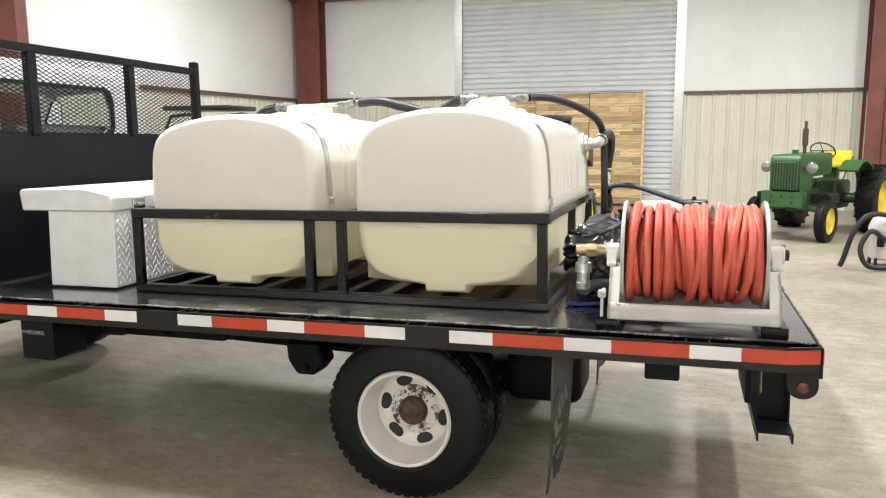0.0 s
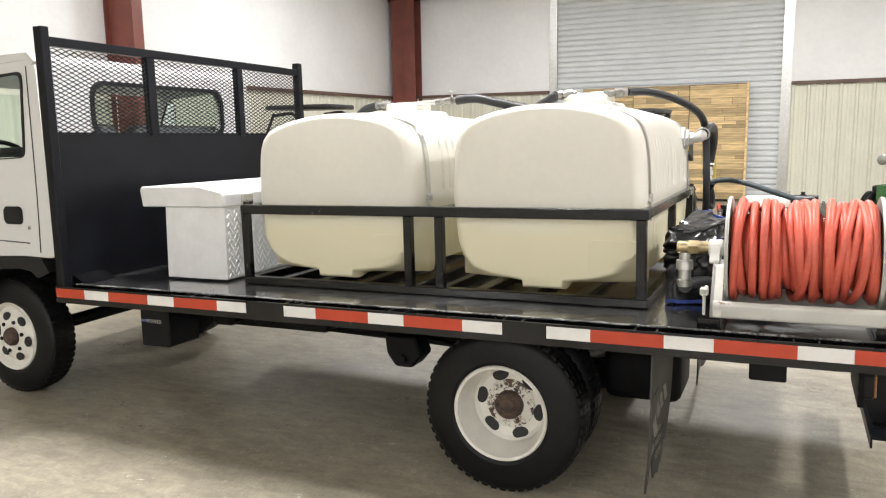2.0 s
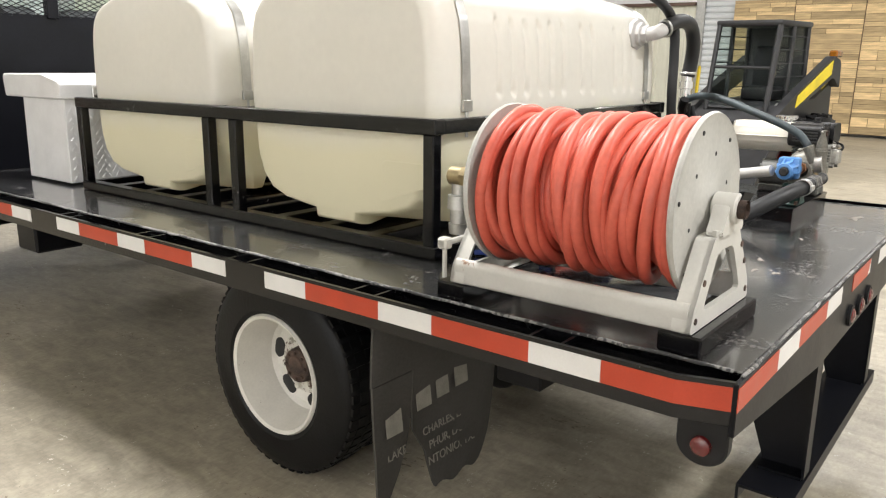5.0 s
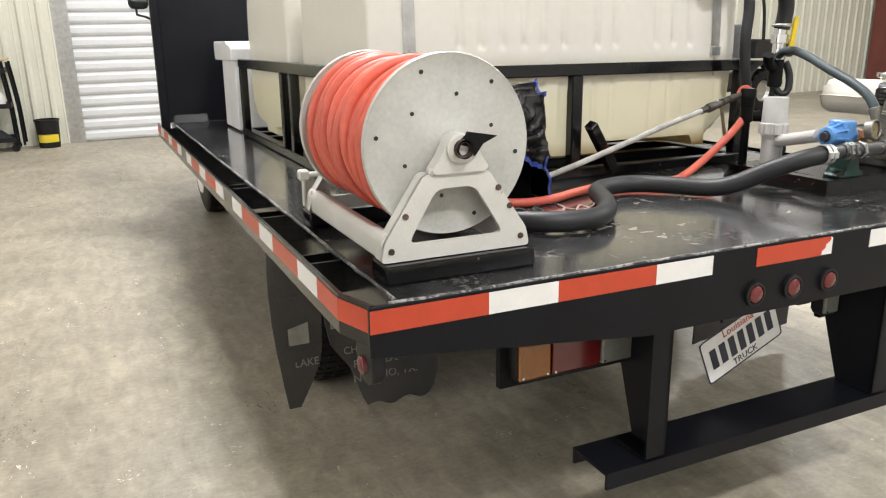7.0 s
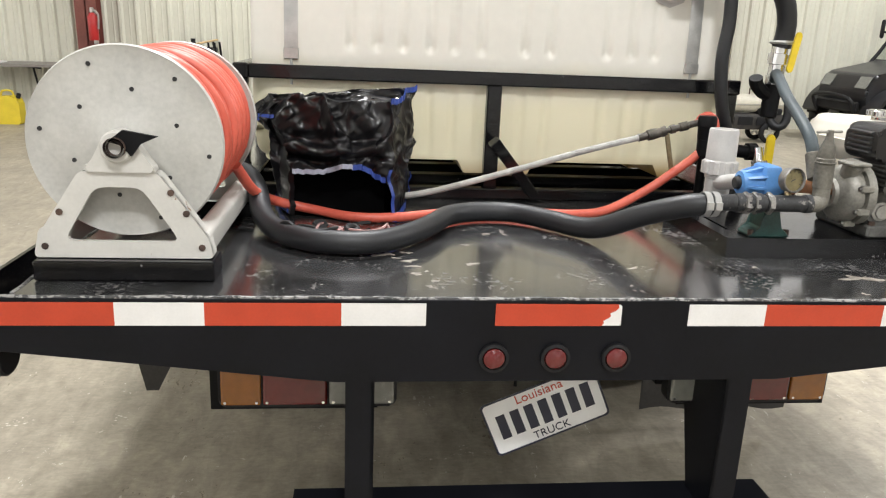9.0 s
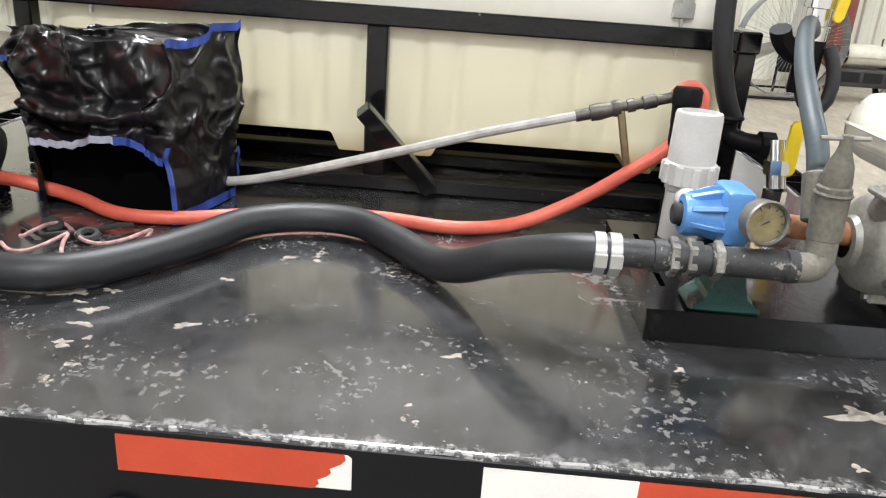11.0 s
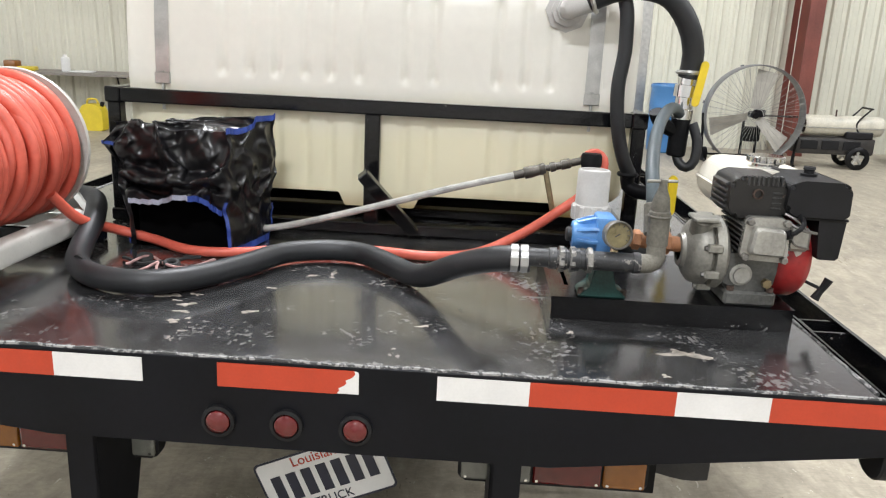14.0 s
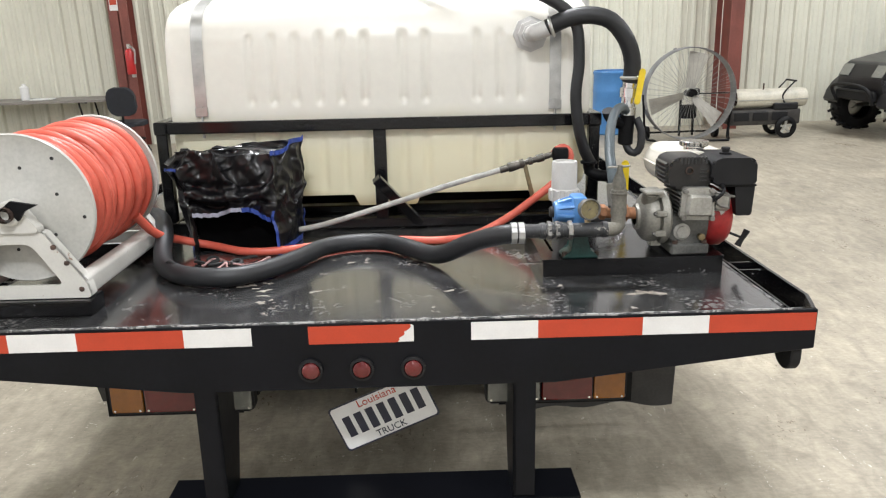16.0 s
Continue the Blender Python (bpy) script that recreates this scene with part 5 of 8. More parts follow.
merge(g, t, Matrix.Translation((-0.925, 2.165, 1.36)) @ Matrix.Rotation(radians(-8), 4, "X"))
part("lever", g, M_YELLOW, valve_up, "yellow lever")
g = B()
cyl(g, (-0.966, 2.142, 1.315), (-0.966, 2.138, 1.20), 0.028, 14, bevel=0.004)
tube(g, [(-0.966, 2.14, 1.27), (-0.96, 2.10, 1.285), (-0.945, 2.07, 1.31), (-0.935, 2.06, 1.33)], 0.022, 10)
single("pipe_tee", g, M_FRAMEBLK, "black pipe tee under the ball valve", "tee")
hose("return_hose", [(-0.966, 2.14, 1.21), (-0.955, 2.148, 1.182), (-0.942, 2.168, 1.170), (-0.936, 2.188, 1.192), (-0.940, 2.190, 1.25), (-0.950, 2.172, 1.30)], 0.0145, M_RUBBER, "short black hose curled under the valve")
hose("suction_hose", [(-0.955, 2.135, 1.322), (-0.905, 2.108, 1.343), (-0.82, 2.068, 1.346), (-0.72, 2.028, 1.326), (-0.60, 1.990, 1.287), (-0.46, 1.958, 1.238), (-0.39, 1.950, 1.196), (-0.355, 1.950, 1.140)], 0.0160, M_TEAL, "teal-grey suction hose running to the pump")

# ---- toolbox ----
tool = thing("toolbox", (-3.52, 1.2, BT), "white aluminium truck toolbox with diamond plate front", "toolbox")
g = B()
prism(g, [(-3.735, 0.895), (-3.305, 0.895), (-3.295, 1.30), (-3.72, 1.30)], "y", 0.365, 2.04, 0.005)
part("body", g, M_ALU, tool, smooth=0)
g = B()
prism(g, [(-3.87, 1.30), (-3.29, 1.30), (-3.285, 1.372), (-3.30, 1.385), (-3.46, 1.412), (-3.87, 1.414), (-3.885, 1.395)], "y", 0.345, 2.06, 0.006)
part("lid", g, M_ALU, tool, smooth=0)
g = B()
for i in range(16):
    for j in range(46):
        z = 0.92 + i * 0.0235
        y = 0.39 + j * 0.0355 + (0.018 if i % 2 else 0)
        t = 0.7 if (i + j) % 2 else -0.7
        m = Matrix.Translation((-3.30 + (z - 0.9) * 0.025 + 0.0015, y, z)) @ Matrix.Rotation(t, 4, "X")
        box(g, -0.0025, 0.0015, -0.0032, 0.0032, -0.0105, 0.0105, 0, m)
tp = part("tread_pattern", g, M_ALU, tool, smooth=0)
tp["kind"] = "stuff"
g = B()
box(g, -3.292, -3.272, 0.50, 0.59, 1.30, 1.36, 0.004)
box(g, -3.275, -3.26, 0.525, 0.565, 1.285, 1.335, 0.004)
part("latch", g, M_CHROME, tool, "chrome latch", smooth=0)

# ---- hose reel ----
reel = thing("hose_reel", (-0.44, 0.285, BT), "white steel hose reel wound with orange-red hose", "hose reel")
RYC, RZC = 0.272, 1.172
for y0, y1, x0, x1 in ((0.085, 0.46, -0.80, -0.715), (0.085, 0.46, -0.20, -0.105)):
    g = B()
    box(g, x0, x1, y0, y1, BT + 0.001, BT + 0.045, 0.004)
    part("base_pad", g, M_BLACK, reel, "black steel base", smooth=0)
for x, s in ((-0.135, 1), (-0.748, -1)):
    g = B()
    out = round_poly([(RYC - 0.19, 0.93), (RYC + 0.185, 0.93), (RYC + 0.175, 0.975), (RYC + 0.075, 1.118), (RYC - 0.085, 1.118), (RYC - 0.18, 0.975)], 0.012, 3)
    hole = round_poly([(RYC - 0.125, 0.967), (RYC + 0.115, 0.967), (RYC + 0.04, 1.085), (RYC - 0.055, 1.085)], 0.022, 3)
    plate_holes(g, out, [hole], "x", x - 0.006, x + 0.006)
    rings(g, [[(x + s * 0.006, a, b) for a, b in out], [(x - s * 0.036, a, b) for a, b in out]], cap=False)
    part("end_frame", g, M_REEL, reel, "white pressed steel end frame", smooth=30)
    g = B()
    prism(g, round_poly([(RYC - 0.075, 1.118), (RYC + 0.078, 1.118), (RYC + 0.055, 1.15), (RYC + 0.03, 1.19), (RYC - 0.03, 1.19), (RYC - 0.05, 1.15)], 0.015), "x", x - 0.022, x + 0.014, 0.004)
    cyl(g, (x - 0.03, RYC, RZC), (x + 0.024, RYC, RZC), 0.034, 24, bevel=0.004)
    part("bearing_block", g, M_REEL, reel)
    for yy in (RYC - 0.062, RYC + 0.062):
        g = B()
        cyl(g, (x, yy, 1.116), (x, yy, 1.132), 0.010, 6)
        part("bolt", g, M_REEL, reel)
    for yy, zz in ((RYC - 0.165, 0.955), (RYC + 0.16, 0.955), (RYC + 0.13, 1.03), (RYC + 0.10, 1.075), (RYC - 0.13, 1.03)):
        g = B()
        cyl(g, (x + s * 0.004, yy, zz), (x + s * 0.0085, yy, zz), 0.0075, 8)
        part("bolt_hole", g, M_RUST, reel)
# bars between the end frames
for yy in (RYC - 0.17, RYC + 0.145):
    g = B()
    prism(g, round_poly([(yy - 0.012, 0.928), (yy + 0.03, 0.928), (yy + 0.03, 0.985), (yy - 0.004, 0.995), (yy - 0.014, 0.98)], 0.012), "x", -0.745, -0.14)
    part("side_bar", g, M_REEL, reel)
# flanges
M_REELDISC = material("reel_disc_paint", (0.48, 0.475, 0.44), 0.45, var=0.12, scale=7, spots=((0.22, 0.13, 0.08), 0.28, 12))
for x in (-0.185, -0.700):
    g = B()
    lathe(g, (x, RYC, RZC), (1, 0, 0), [(-0.004, 0.0), (-0.004, 0.196), (-0.007, 0.203), (0.0, 0.2065), (0.007, 0.203), (0.004, 0.196), (0.004, 0.155), (0.0055, 0.15), (0.0055, 0.06), (0.012, 0.05), (0.014, 0.0)], 72)
    fl = part("flange", g, M_REELDISC, reel, "white round flange with chipped rim")
    for k in range(6):
        for rr, off in ((0.115, 0.35), (0.175, 0.9)):
            a = 2 * math.pi * k / 6 + off
            g = B()
            s = 1 if x > -0.4 else -1
            cyl(g, (x + s * 0.004, RYC + rr * math.cos(a), RZC + rr * math.sin(a)), (x + s * 0.0062, RYC + rr * math.cos(a), RZC + rr * math.sin(a)), 0.005, 10)
            part("bolt_hole", g, M_DARK, fl)
g = B()
cyl(g, (-0.70, RYC, RZC), (-0.185, RYC, RZC), 0.075, 24)
part("drum", g, M_REEL, reel)
g = B()
cyl(g, (-0.14, RYC, RZC), (-0.095, RYC, RZC), 0.021, 20, cap=False)
cyl(g, (-0.14, RYC, RZC), (-0.095, RYC, RZC), 0.015, 20, cap=False)
part("swivel", g, M_RUST, reel, "rusty swivel pipe stub")
g = B()
prism(g, [(RYC - 0.015, RZC + 0.012), (RYC + 0.015, RZC + 0.036), (RYC + 0.085, RZC + 0.024), (RYC + 0.05, RZC + 0.008), (RYC + 0.03, RZC - 0.018), (RYC + 0.012, RZC + 0.004)], "x", -0.118, -0.108)
part("brake_tab", g, M_FRAMEBLK, reel, smooth=0)
# brass inlet at the far end
g = B()
cyl(g, (-0.76, RYC, RZC), (-0.90, RYC, RZC), 0.026, 20, bevel=0.004)
cyl(g, (-0.815, RYC, RZC), (-0.855, RYC, RZC), 0.030, 6)
part("inlet", g, M_BRASS, reel, "brass swivel inlet")
g = B()
lathe(g, (-0.87, RYC, RZC - 0.02), (0, 0, -1), [(0, 0.022), (0.03, 0.022), (0.032, 0.032), (0.07, 0.034), (0.072, 0.026), (0.11, 0.026), (0.112, 0.03), (0.14, 0.028), (0.141, 0)], 18)
part("elbow", g, M_GALV, reel)
g = B()
cyl(g, (-0.775, RYC - 0.20, 1.03), (-0.775, RYC - 0.10, 1.03), 0.008, 10)
box(g, -0.79, -0.76, RYC - 0.20, RYC - 0.17, 1.015, 1.045, 0.005)
cyl(g, (-0.775, RYC - 0.185, 0.94), (-0.775, RYC - 0.185, 1.03), 0.006, 8)
part("lock_pin", g, M_REEL, reel)
# windings: three uneven layers of hose
rnd = random.Random(4)


def winding(layer, n, r, hr, lean):
    for k in range(n):
        g = B()
        x0 = -0.678 + (k + 0.5) * (0.47 / n) + rnd.uniform(-0.004, 0.004)
        x1 = x0 + rnd.uniform(-lean, lean)
        x0, x1 = [min(max(q, -0.680), -0.206) for q in (x0, x1)]
        rr = r + rnd.uniform(-0.006, 0.006)
        ph = rnd.uniform(0, 6.28)
        pts = []
        for i in range(49):
            a = 2 * math.pi * i / 48
            w = 0.5 - 0.5 * math.cos(a + ph)
            rad = rr + 0.005 * math.sin(2 * a + ph)
            pts.append((x0 + (x1 - x0) * w, RYC + rad * math.cos(a), RZC + rad * math.sin(a)))
        tube(g, pts, hr, 10, smooth=False, cap=False, closed=True)
        part("hose_turn", g, M_HOSE, reel, smooth=70)


winding(0, 16, 0.112, 0.0150, 0.02)
winding(1, 15, 0.138, 0.0155, 0.05)
winding(2, 16, 0.166, 0.0150, 0.07)
winding(3, 11, 0.1795, 0.0150, 0.11)
# the hose that leaves the reel, over the deck to the coupling
hose("spray_hose", [(-0.55, 0.44, 1.065), (-0.62, 0.475, 0.985), (-0.74, 0.52, 0.93), (-0.745, 0.63, 0.905), (-0.68, 0.75, 0.899), (-0.68, 0.87, 0.899), (-0.735, 1.0, 0.899), (-0.785, 1.14, 0.899), (-0.785, 1.28, 0.899), (-0.762, 1.43, 0.899), (-0.82, 1.56, 0.902),
                    (-0.84, 1.69, 0.963), (-0.842, 1.79, 1.035), (-0.850, 1.850, 1.080), (-0.862, 1.892, 1.120), (-0.872, 1.912, 1.160), (-0.876, 1.910, 1.190), (-0.876, 1.890, 1.206), (-0.872, 1.866, 1.200), (-0.866, 1.850, 1.180)], 0.0145, M_HOSE, "orange-red spray hose lying across the deck")
delivery = hose("delivery_hose", [(-0.297, 1.675, 1.037), (-0.315, 1.61, 1.03), (-0.38, 1.52, 0.99), (-0.46, 1.44, 0.935), (-0.52, 1.39, 0.917), (-0.60, 1.325, 0.917), (-0.69, 1.235, 0.917), (-0.70, 1.13, 0.917), (-0.645, 1.03, 0.917), (-0.52, 0.965, 0.917), (-0.40, 0.885, 0.917), (-0.33, 0.79, 0.917),
                       (-0.345, 0.66, 0.917), (-0.44, 0.56, 0.917), (-0.57, 0.505, 0.93), (-0.70, 0.475, 0.97), (-0.80, 0.43, 1.0), (-0.865, 0.35, 1.0), (-0.87, 0.30, 1.01)], 0.0295, M_RUBBER, "thick black rubber delivery hose winding over the deck", seg=18)
g = B()
torus(g, (-0.40, 0.588, 0.917), (0.85, -0.6, 0), 0.0325, 0.005, 18, 6)
part("cable_tie", g, M_DARK, delivery)

# ---- spray wand leaning on the cage ----
wand = thing("spray_wand", (-0.85, 1.4, BT), "grey metal spray wand with a brass lever", "spray wand")
g = B()
tube(g, [(-0.90, 0.80, 0.905), (-0.87, 0.94, 0.930), (-0.86, 1.06, 0.960), (-0.86, 1.287, 1.026), (-0.86, 1.478, 1.084), (-0.86, 1.66, 1.133)], 0.0105, 10)
part("tube", g, material("dull_grey_paint", (0.46, 0.45, 0.42), 0.6, var=0.25, scale=30, bump=0.2, bump_scale=160), wand)
g = B()
lathe(g, (-0.86, 1.655, 1.131), (0.0, 0.963, 0.27), [(0, 0.010), (0.0, 0.0125), (0.030, 0.0125), (0.031, 0.017), (0.048, 0.018), (0.075, 0.015), (0.078, 0.017), (0.092, 0.017), (0.093, 0.010), (0.106, 0.010), (0.107, 0.014), (0.122, 0.014), (0.123, 0.011), (0.138, 0.011), (0.139, 0.0145), (0.165, 0.0145), (0.167, 0.011), (0.20, 0.011)], 14)
part("valve_body", g, material("grimy_fitting", (0.11, 0.10, 0.085), 0.45, metal=0.6, var=0.4, scale=30), wand, "grimy steel valve body")
g = B()
t = B()
box(t, -0.004, 0.004, -0.008, 0.008, -0.12, 0.0, 0.003)
merge(g, t, Matrix.Translation((-0.852, 1.745, 1.150)) @ Matrix.Rotation(radians(14), 4, "X"))
part("lever", g, M_BRASS, wand, "brown worn lever")
g = B()
lathe(g, (-0.845, 1.872, 1.132), (0, 0, 1), [(0, 0.020), (0.002, 0.025), (0.040, 0.027), (0.044, 0.030), (0.070, 0.030), (0.077, 0.026), (0.078, 0.0)], 20)
cyl(g, (-0.845, 1.872, 1.08), (-0.845, 1.872, 1.18), 0.024, 14, bevel=0.004)
cyl(g, (-0.845, 1.872, 0.905), (-0.845, 1.872, 1.09), 0.016, 12)
single("manifold_block", g, M_FRAMEBLK, "black manifold block on a short pipe", "manifold")

# ---- pump and engine ----
pump = thing("pump_unit", (-0.5, 2.0, BT), "petrol engine water pump on a black steel base", "pump")
M_BLUE = material("blue_enamel", (0.10, 0.26, 0.56), 0.35, var=0.12, scale=15)
M_CAST = material("cast_aluminium", (0.33, 0.32, 0.28), 0.5, metal=0.5, var=0.25, scale=9, bump=0.1, bump_scale=120)
M_ENGW = material("cream_fuel_tank", (0.72, 0.69, 0.60), 0.35, var=0.05, scale=8)
M_REDP = material("red_engine_paint", (0.36, 0.022, 0.022), 0.4, var=0.2)
M_COPPER = material("rusty_nipple", (0.36, 0.16, 0.07), 0.6, var=0.3, scale=30)


M_CORR = material("corroded_pipe", (0.19, 0.18, 0.15), 0.65, metal=0.4, var=0.35, scale=10, bump=0.2, bump_scale=120)
M_PIPEBLK = material("worn_black_iron", (0.035, 0.036, 0.038), 0.42, var=0.4, scale=22, bump=0.12, bump_scale=120)
chip_layer(M_PIPEBLK, (0.22, 0.21, 0.19), 90, 20.0, 1.03)
M_CLAMP = material("bright_clamp", (0.50, 0.50, 0.485), 0.35, metal=0.6, var=0.1, scale=40)
M_FOOT = material("green_cast_iron", (0.012, 0.060, 0.050), 0.4, var=0.4, scale=16, bump=0.1)
M_DIAL = material("aged_dial", (0.21, 0.175, 0.085), 0.3, var=0.25, scale=60)
M_GUARD = material("muffler_black", (0.016, 0.015, 0.014), 0.38, var=0.4, scale=14)
chip_layer(M_GUARD, (0.12, 0.09, 0.07), 60, 14.0, 1.06)
M_HEAD = material("head_aluminium", (0.44, 0.43, 0.39), 0.45, metal=0.5, var=0.25, scale=9)
M_BLOCK = material("engine_grey", (0.13, 0.13, 0.12), 0.5, metal=0.4, var=0.35, scale=9, bump=0.1, bump_scale=120)


def pp(name, g, mat, label="", smooth=35):
    return part(name, g, mat, pump, label, smooth)


g = B()
plate_holes(g, [(-0.345, 1.735), (-0.345, 2.295), (-0.78, 2.295), (-0.78, 1.735)], [[(-0.44, 1.775), (-0.44, 1.785), (-0.70, 1.785), (-0.70, 1.775)]], "z", BT + 0.045, BT + 0.055)
pp("base", g, M_BLACK, "black welded base plate", smooth=0)
for b_ in ((-0.765, -0.367, 1.737, 1.757), (-0.765, -0.367, 2.273, 2.293), (-0.367, -0.347, 1.737, 2.293), (-0.778, -0.765, 1.737, 2.293)):
    g = B()
    box(g, *b_, BT + 0.001, BT + 0.0455)
    pp("base_channel", g, M_BLACK, smooth=0)
# delivery manifold: hose tail, two unions and a tee
g = B()
lathe(g, (-0.295, 1.655, 1.043), (0, 1, 0), [(0, 0.021), (0.060, 0.021), (0.061, 0.024), (0.078, 0.025), (0.079, 0.021), (0.086, 0.021), (0.087, 0.0255), (0.100, 0.0255), (0.101, 0.0215), (0.110, 0.0215), (0.111, 0.026), (0.128, 0.026), (0.129, 0.021), (0.140, 0.021), (0.141, 0.024), (0.150, 0.024), (0.152, 0.0215), (0.245, 0.0215), (0.247, 0.024), (0.262, 0.024), (0.264, 0.018)], 20)
pp("delivery_pipe", g, M_PIPEBLK, "worn black pipe tee and unions")
for y in (1.738, 1.762, 1.80):
    g = B()
    cyl(g, (-0.295, y, 1.043), (-0.295, y + 0.013, 1.043), 0.029, 6, bevel=0.002)
    pp("union_nut", g, M_DULL, smooth=25)
for y in (1.640, 1.662):
    g = B()
    rings(g, [[(-0.30 + r * math.cos(a), y + dy, 1.037 + r * math.sin(a)) for a in [2 * math.pi * k / 28 for k in range(28)]] for dy, r in ((-0.008, 0.0295), (-0.008, 0.0318), (0.008, 0.0318), (0.008, 0.0295))], cap=False)
    box(g, -0.272, -0.264, y - 0.009, y + 0.009, 1.028, 1.048, 0.001)
    part("hose_clamp", g, M_CLAMP, delivery, "bright steel hose clamp")
# blue check valve: ribbed cone, square bonnet, dark piece for its open end
g = B()
c = Vector((-0.405, 1.775, 1.075))
lathe(g, c, (0, 1, 0), [(0, 0.020), (0.002, 0.031), (0.012, 0.034), (0.028, 0.032), (0.050, 0.036), (0.075, 0.042), (0.098, 0.043), (0.104, 0.034), (0.128, 0.026), (0.130, 0.018)], 28)
box(g, -0.446, -0.364, 1.828, 1.874, 1.040, 1.126, 0.010, seg=2)
pp("blue_valve", g, M_BLUE, "blue painted check valve body", smooth=25)
for a in range(6):
    m = Matrix.Translation(c) @ Matrix.Rotation(radians(-100 + 40 * a), 4, "Y")
    rib = B()
    prism(rib, [(0.004, 0.026), (0.058, 0.026), (0.058, 0.048), (0.046, 0.047), (0.010, 0.035)], "x", -0.004, 0.004, 0.001, m)
    pp("valve_rib", rib, M_BLUE, smooth=0)
# dark cylinder in place of the shade in the valve's mouth
g = B()
cyl(g, c + Vector((0, -0.012, 0)), c + Vector((0, 0.004, 0)), 0.017, 16, bevel=0.003)
pp("valve_mouth", g, M_DARK)
# green cast foot under the manifold
g = B()
prism(g, [(1.795, BT + 0.056), (1.91, BT + 0.056), (1.905, BT + 0.068), (1.878, BT + 0.078), (1.872, 1.022), (1.832, 1.022), (1.826, BT + 0.078), (1.80, BT + 0.068)], "x", -0.42, -0.345, 0.005)
pp("valve_foot", g, M_FOOT, "dark green cast foot", smooth=0)
for y in (1.803, 1.902):
    g = B()
    cyl(g, (-0.355, y, BT + 0.06), (-0.355, y, BT + 0.076), 0.008, 6)
    pp("foot_bolt", g, M_RUST)
# gauge on the tee
GA = (1, 0.17, 0.12)
g = B()
lathe(g, (-0.318, 1.861, 1.101), GA, [(0, 0.026), (0.002, 0.031), (0.022, 0.032), (0.027, 0.0325), (0.029, 0.030), (0.025, 0.0275)], 32)
gauge = pp("pressure_gauge", g, M_DULL, "steel rimmed pressure gauge")
g = B()
lathe(g, (-0.318, 1.861, 1.101), GA, [(0.002, 0.0), (0.0205, 0.0), (0.0206, 0.0285), (0.019, 0.0285)], 28)
part("dial", g, M_DIAL, gauge, "yellowed gauge dial")
g = B()
gd = Vector(GA).normalized()
gc = Vector((-0.318, 1.861, 1.101)) + gd * 0.0212
tube(g, [gc + Vector((0, -0.016, -0.010)), gc, gc + Vector((0, 0.004, 0.0025))], 0.0011, 6, smooth=False)
for k in range(9):
    a = radians(-30 + 30 * k)
    q = Vector((0, math.cos(a), math.sin(a)))
    tube(g, [gc + q * 0.020, gc + q * 0.025], 0.0008, 5, smooth=False)
part("dial_marks", g, M_INK, gauge)
g = B()
cyl(g, (-0.305, 1.861, 1.060), (-0.315, 1.861, 1.085), 0.009, 10)
pp("gauge_stem", g, M_BRASS)
# strainer column
g = B()
SX, SY = -0.70, 1.862
lathe(g, (SX, SY, BT + 0.056), (0, 0, 1), [(0, 0.038), (0.095, 0.038), (0.098, 0.041), (0.108, 0.041), (0.110, 0.048), (0.150, 0.049), (0.153, 0.045), (0.158, 0.0445), (0.240, 0.0435), (0.246, 0.0415), (0.2465, 0.035), (0.240, 0.034), (0.240, 0.0)], 28)
for k in range(10):
    m = Matrix.Translation((SX, SY, BT + 0.186)) @ Matrix.Rotation(2 * math.pi * k / 10, 4, "Z")
    lug = B()
    box(lug, 0.044, 0.0535, -0.008, 0.008, -0.019, 0.019, 0.002, m)
    pp("collar_lug", lug, M_GREYPVC, smooth=0)
pp("strainer", g, M_GREYPVC, "grey pvc strainer with a screw collar")
g = B()
cyl(g, (SX, SY, 1.02), (-0.46, 1.81, 1.07), 0.022, 14)
pp("side_port", g, M_GREYPVC)
# riser with petcock
g = B()
tube(g, [(-0.295, 1.912, 1.043), (-0.298, 1.938, 1.043), (-0.308, 1.952, 1.052), (-0.315, 1.955, 1.085)], 0.0215, 16, 0.008)
cyl(g, (-0.315, 1.955, 1.080), (-0.317, 1.954, 1.160), 0.0235, 20, bevel=0.003)
torus(g, (-0.316, 1.954, 1.148), (0, 0, 1), 0.0235, 0.003, 20, 6)
lathe(g, (-0.317, 1.954, 1.158), (0, 0, 1), [(0, 0.020), (0.006, 0.021), (0.030, 0.018), (0.048, 0.011), (0.056, 0.009), (0.072, 0.008), (0.073, 0)], 18)
pp("riser", g, M_CORR, "corroded grey riser pipe")
g = B()
cyl(g, (-0.317, 1.918, 1.224), (-0.317, 1.985, 1.227), 0.0036, 8)
pp("petcock", g, M_CAST)
g = B()
cyl(g, (-0.335, 1.950, 1.10), (-0.366, 1.950, 1.165), 0.0225, 16, bevel=0.003)
pp("hose_collar", g, M_CORR)
g = B()
cyl(g, (-0.40, 1.915, 1.072), (-0.40, 2.035, 1.065), 0.0185, 16)
cyl(g, (-0.40, 1.985, 1.068), (-0.40, 2.005, 1.067), 0.027, 6, bevel=0.002)
cyl(g, (-0.40, 1.918, 1.072), (-0.40, 1.935, 1.071), 0.024, 6, bevel=0.002)
pp("nipple", g, M_COPPER, "rusty pipe nipple")
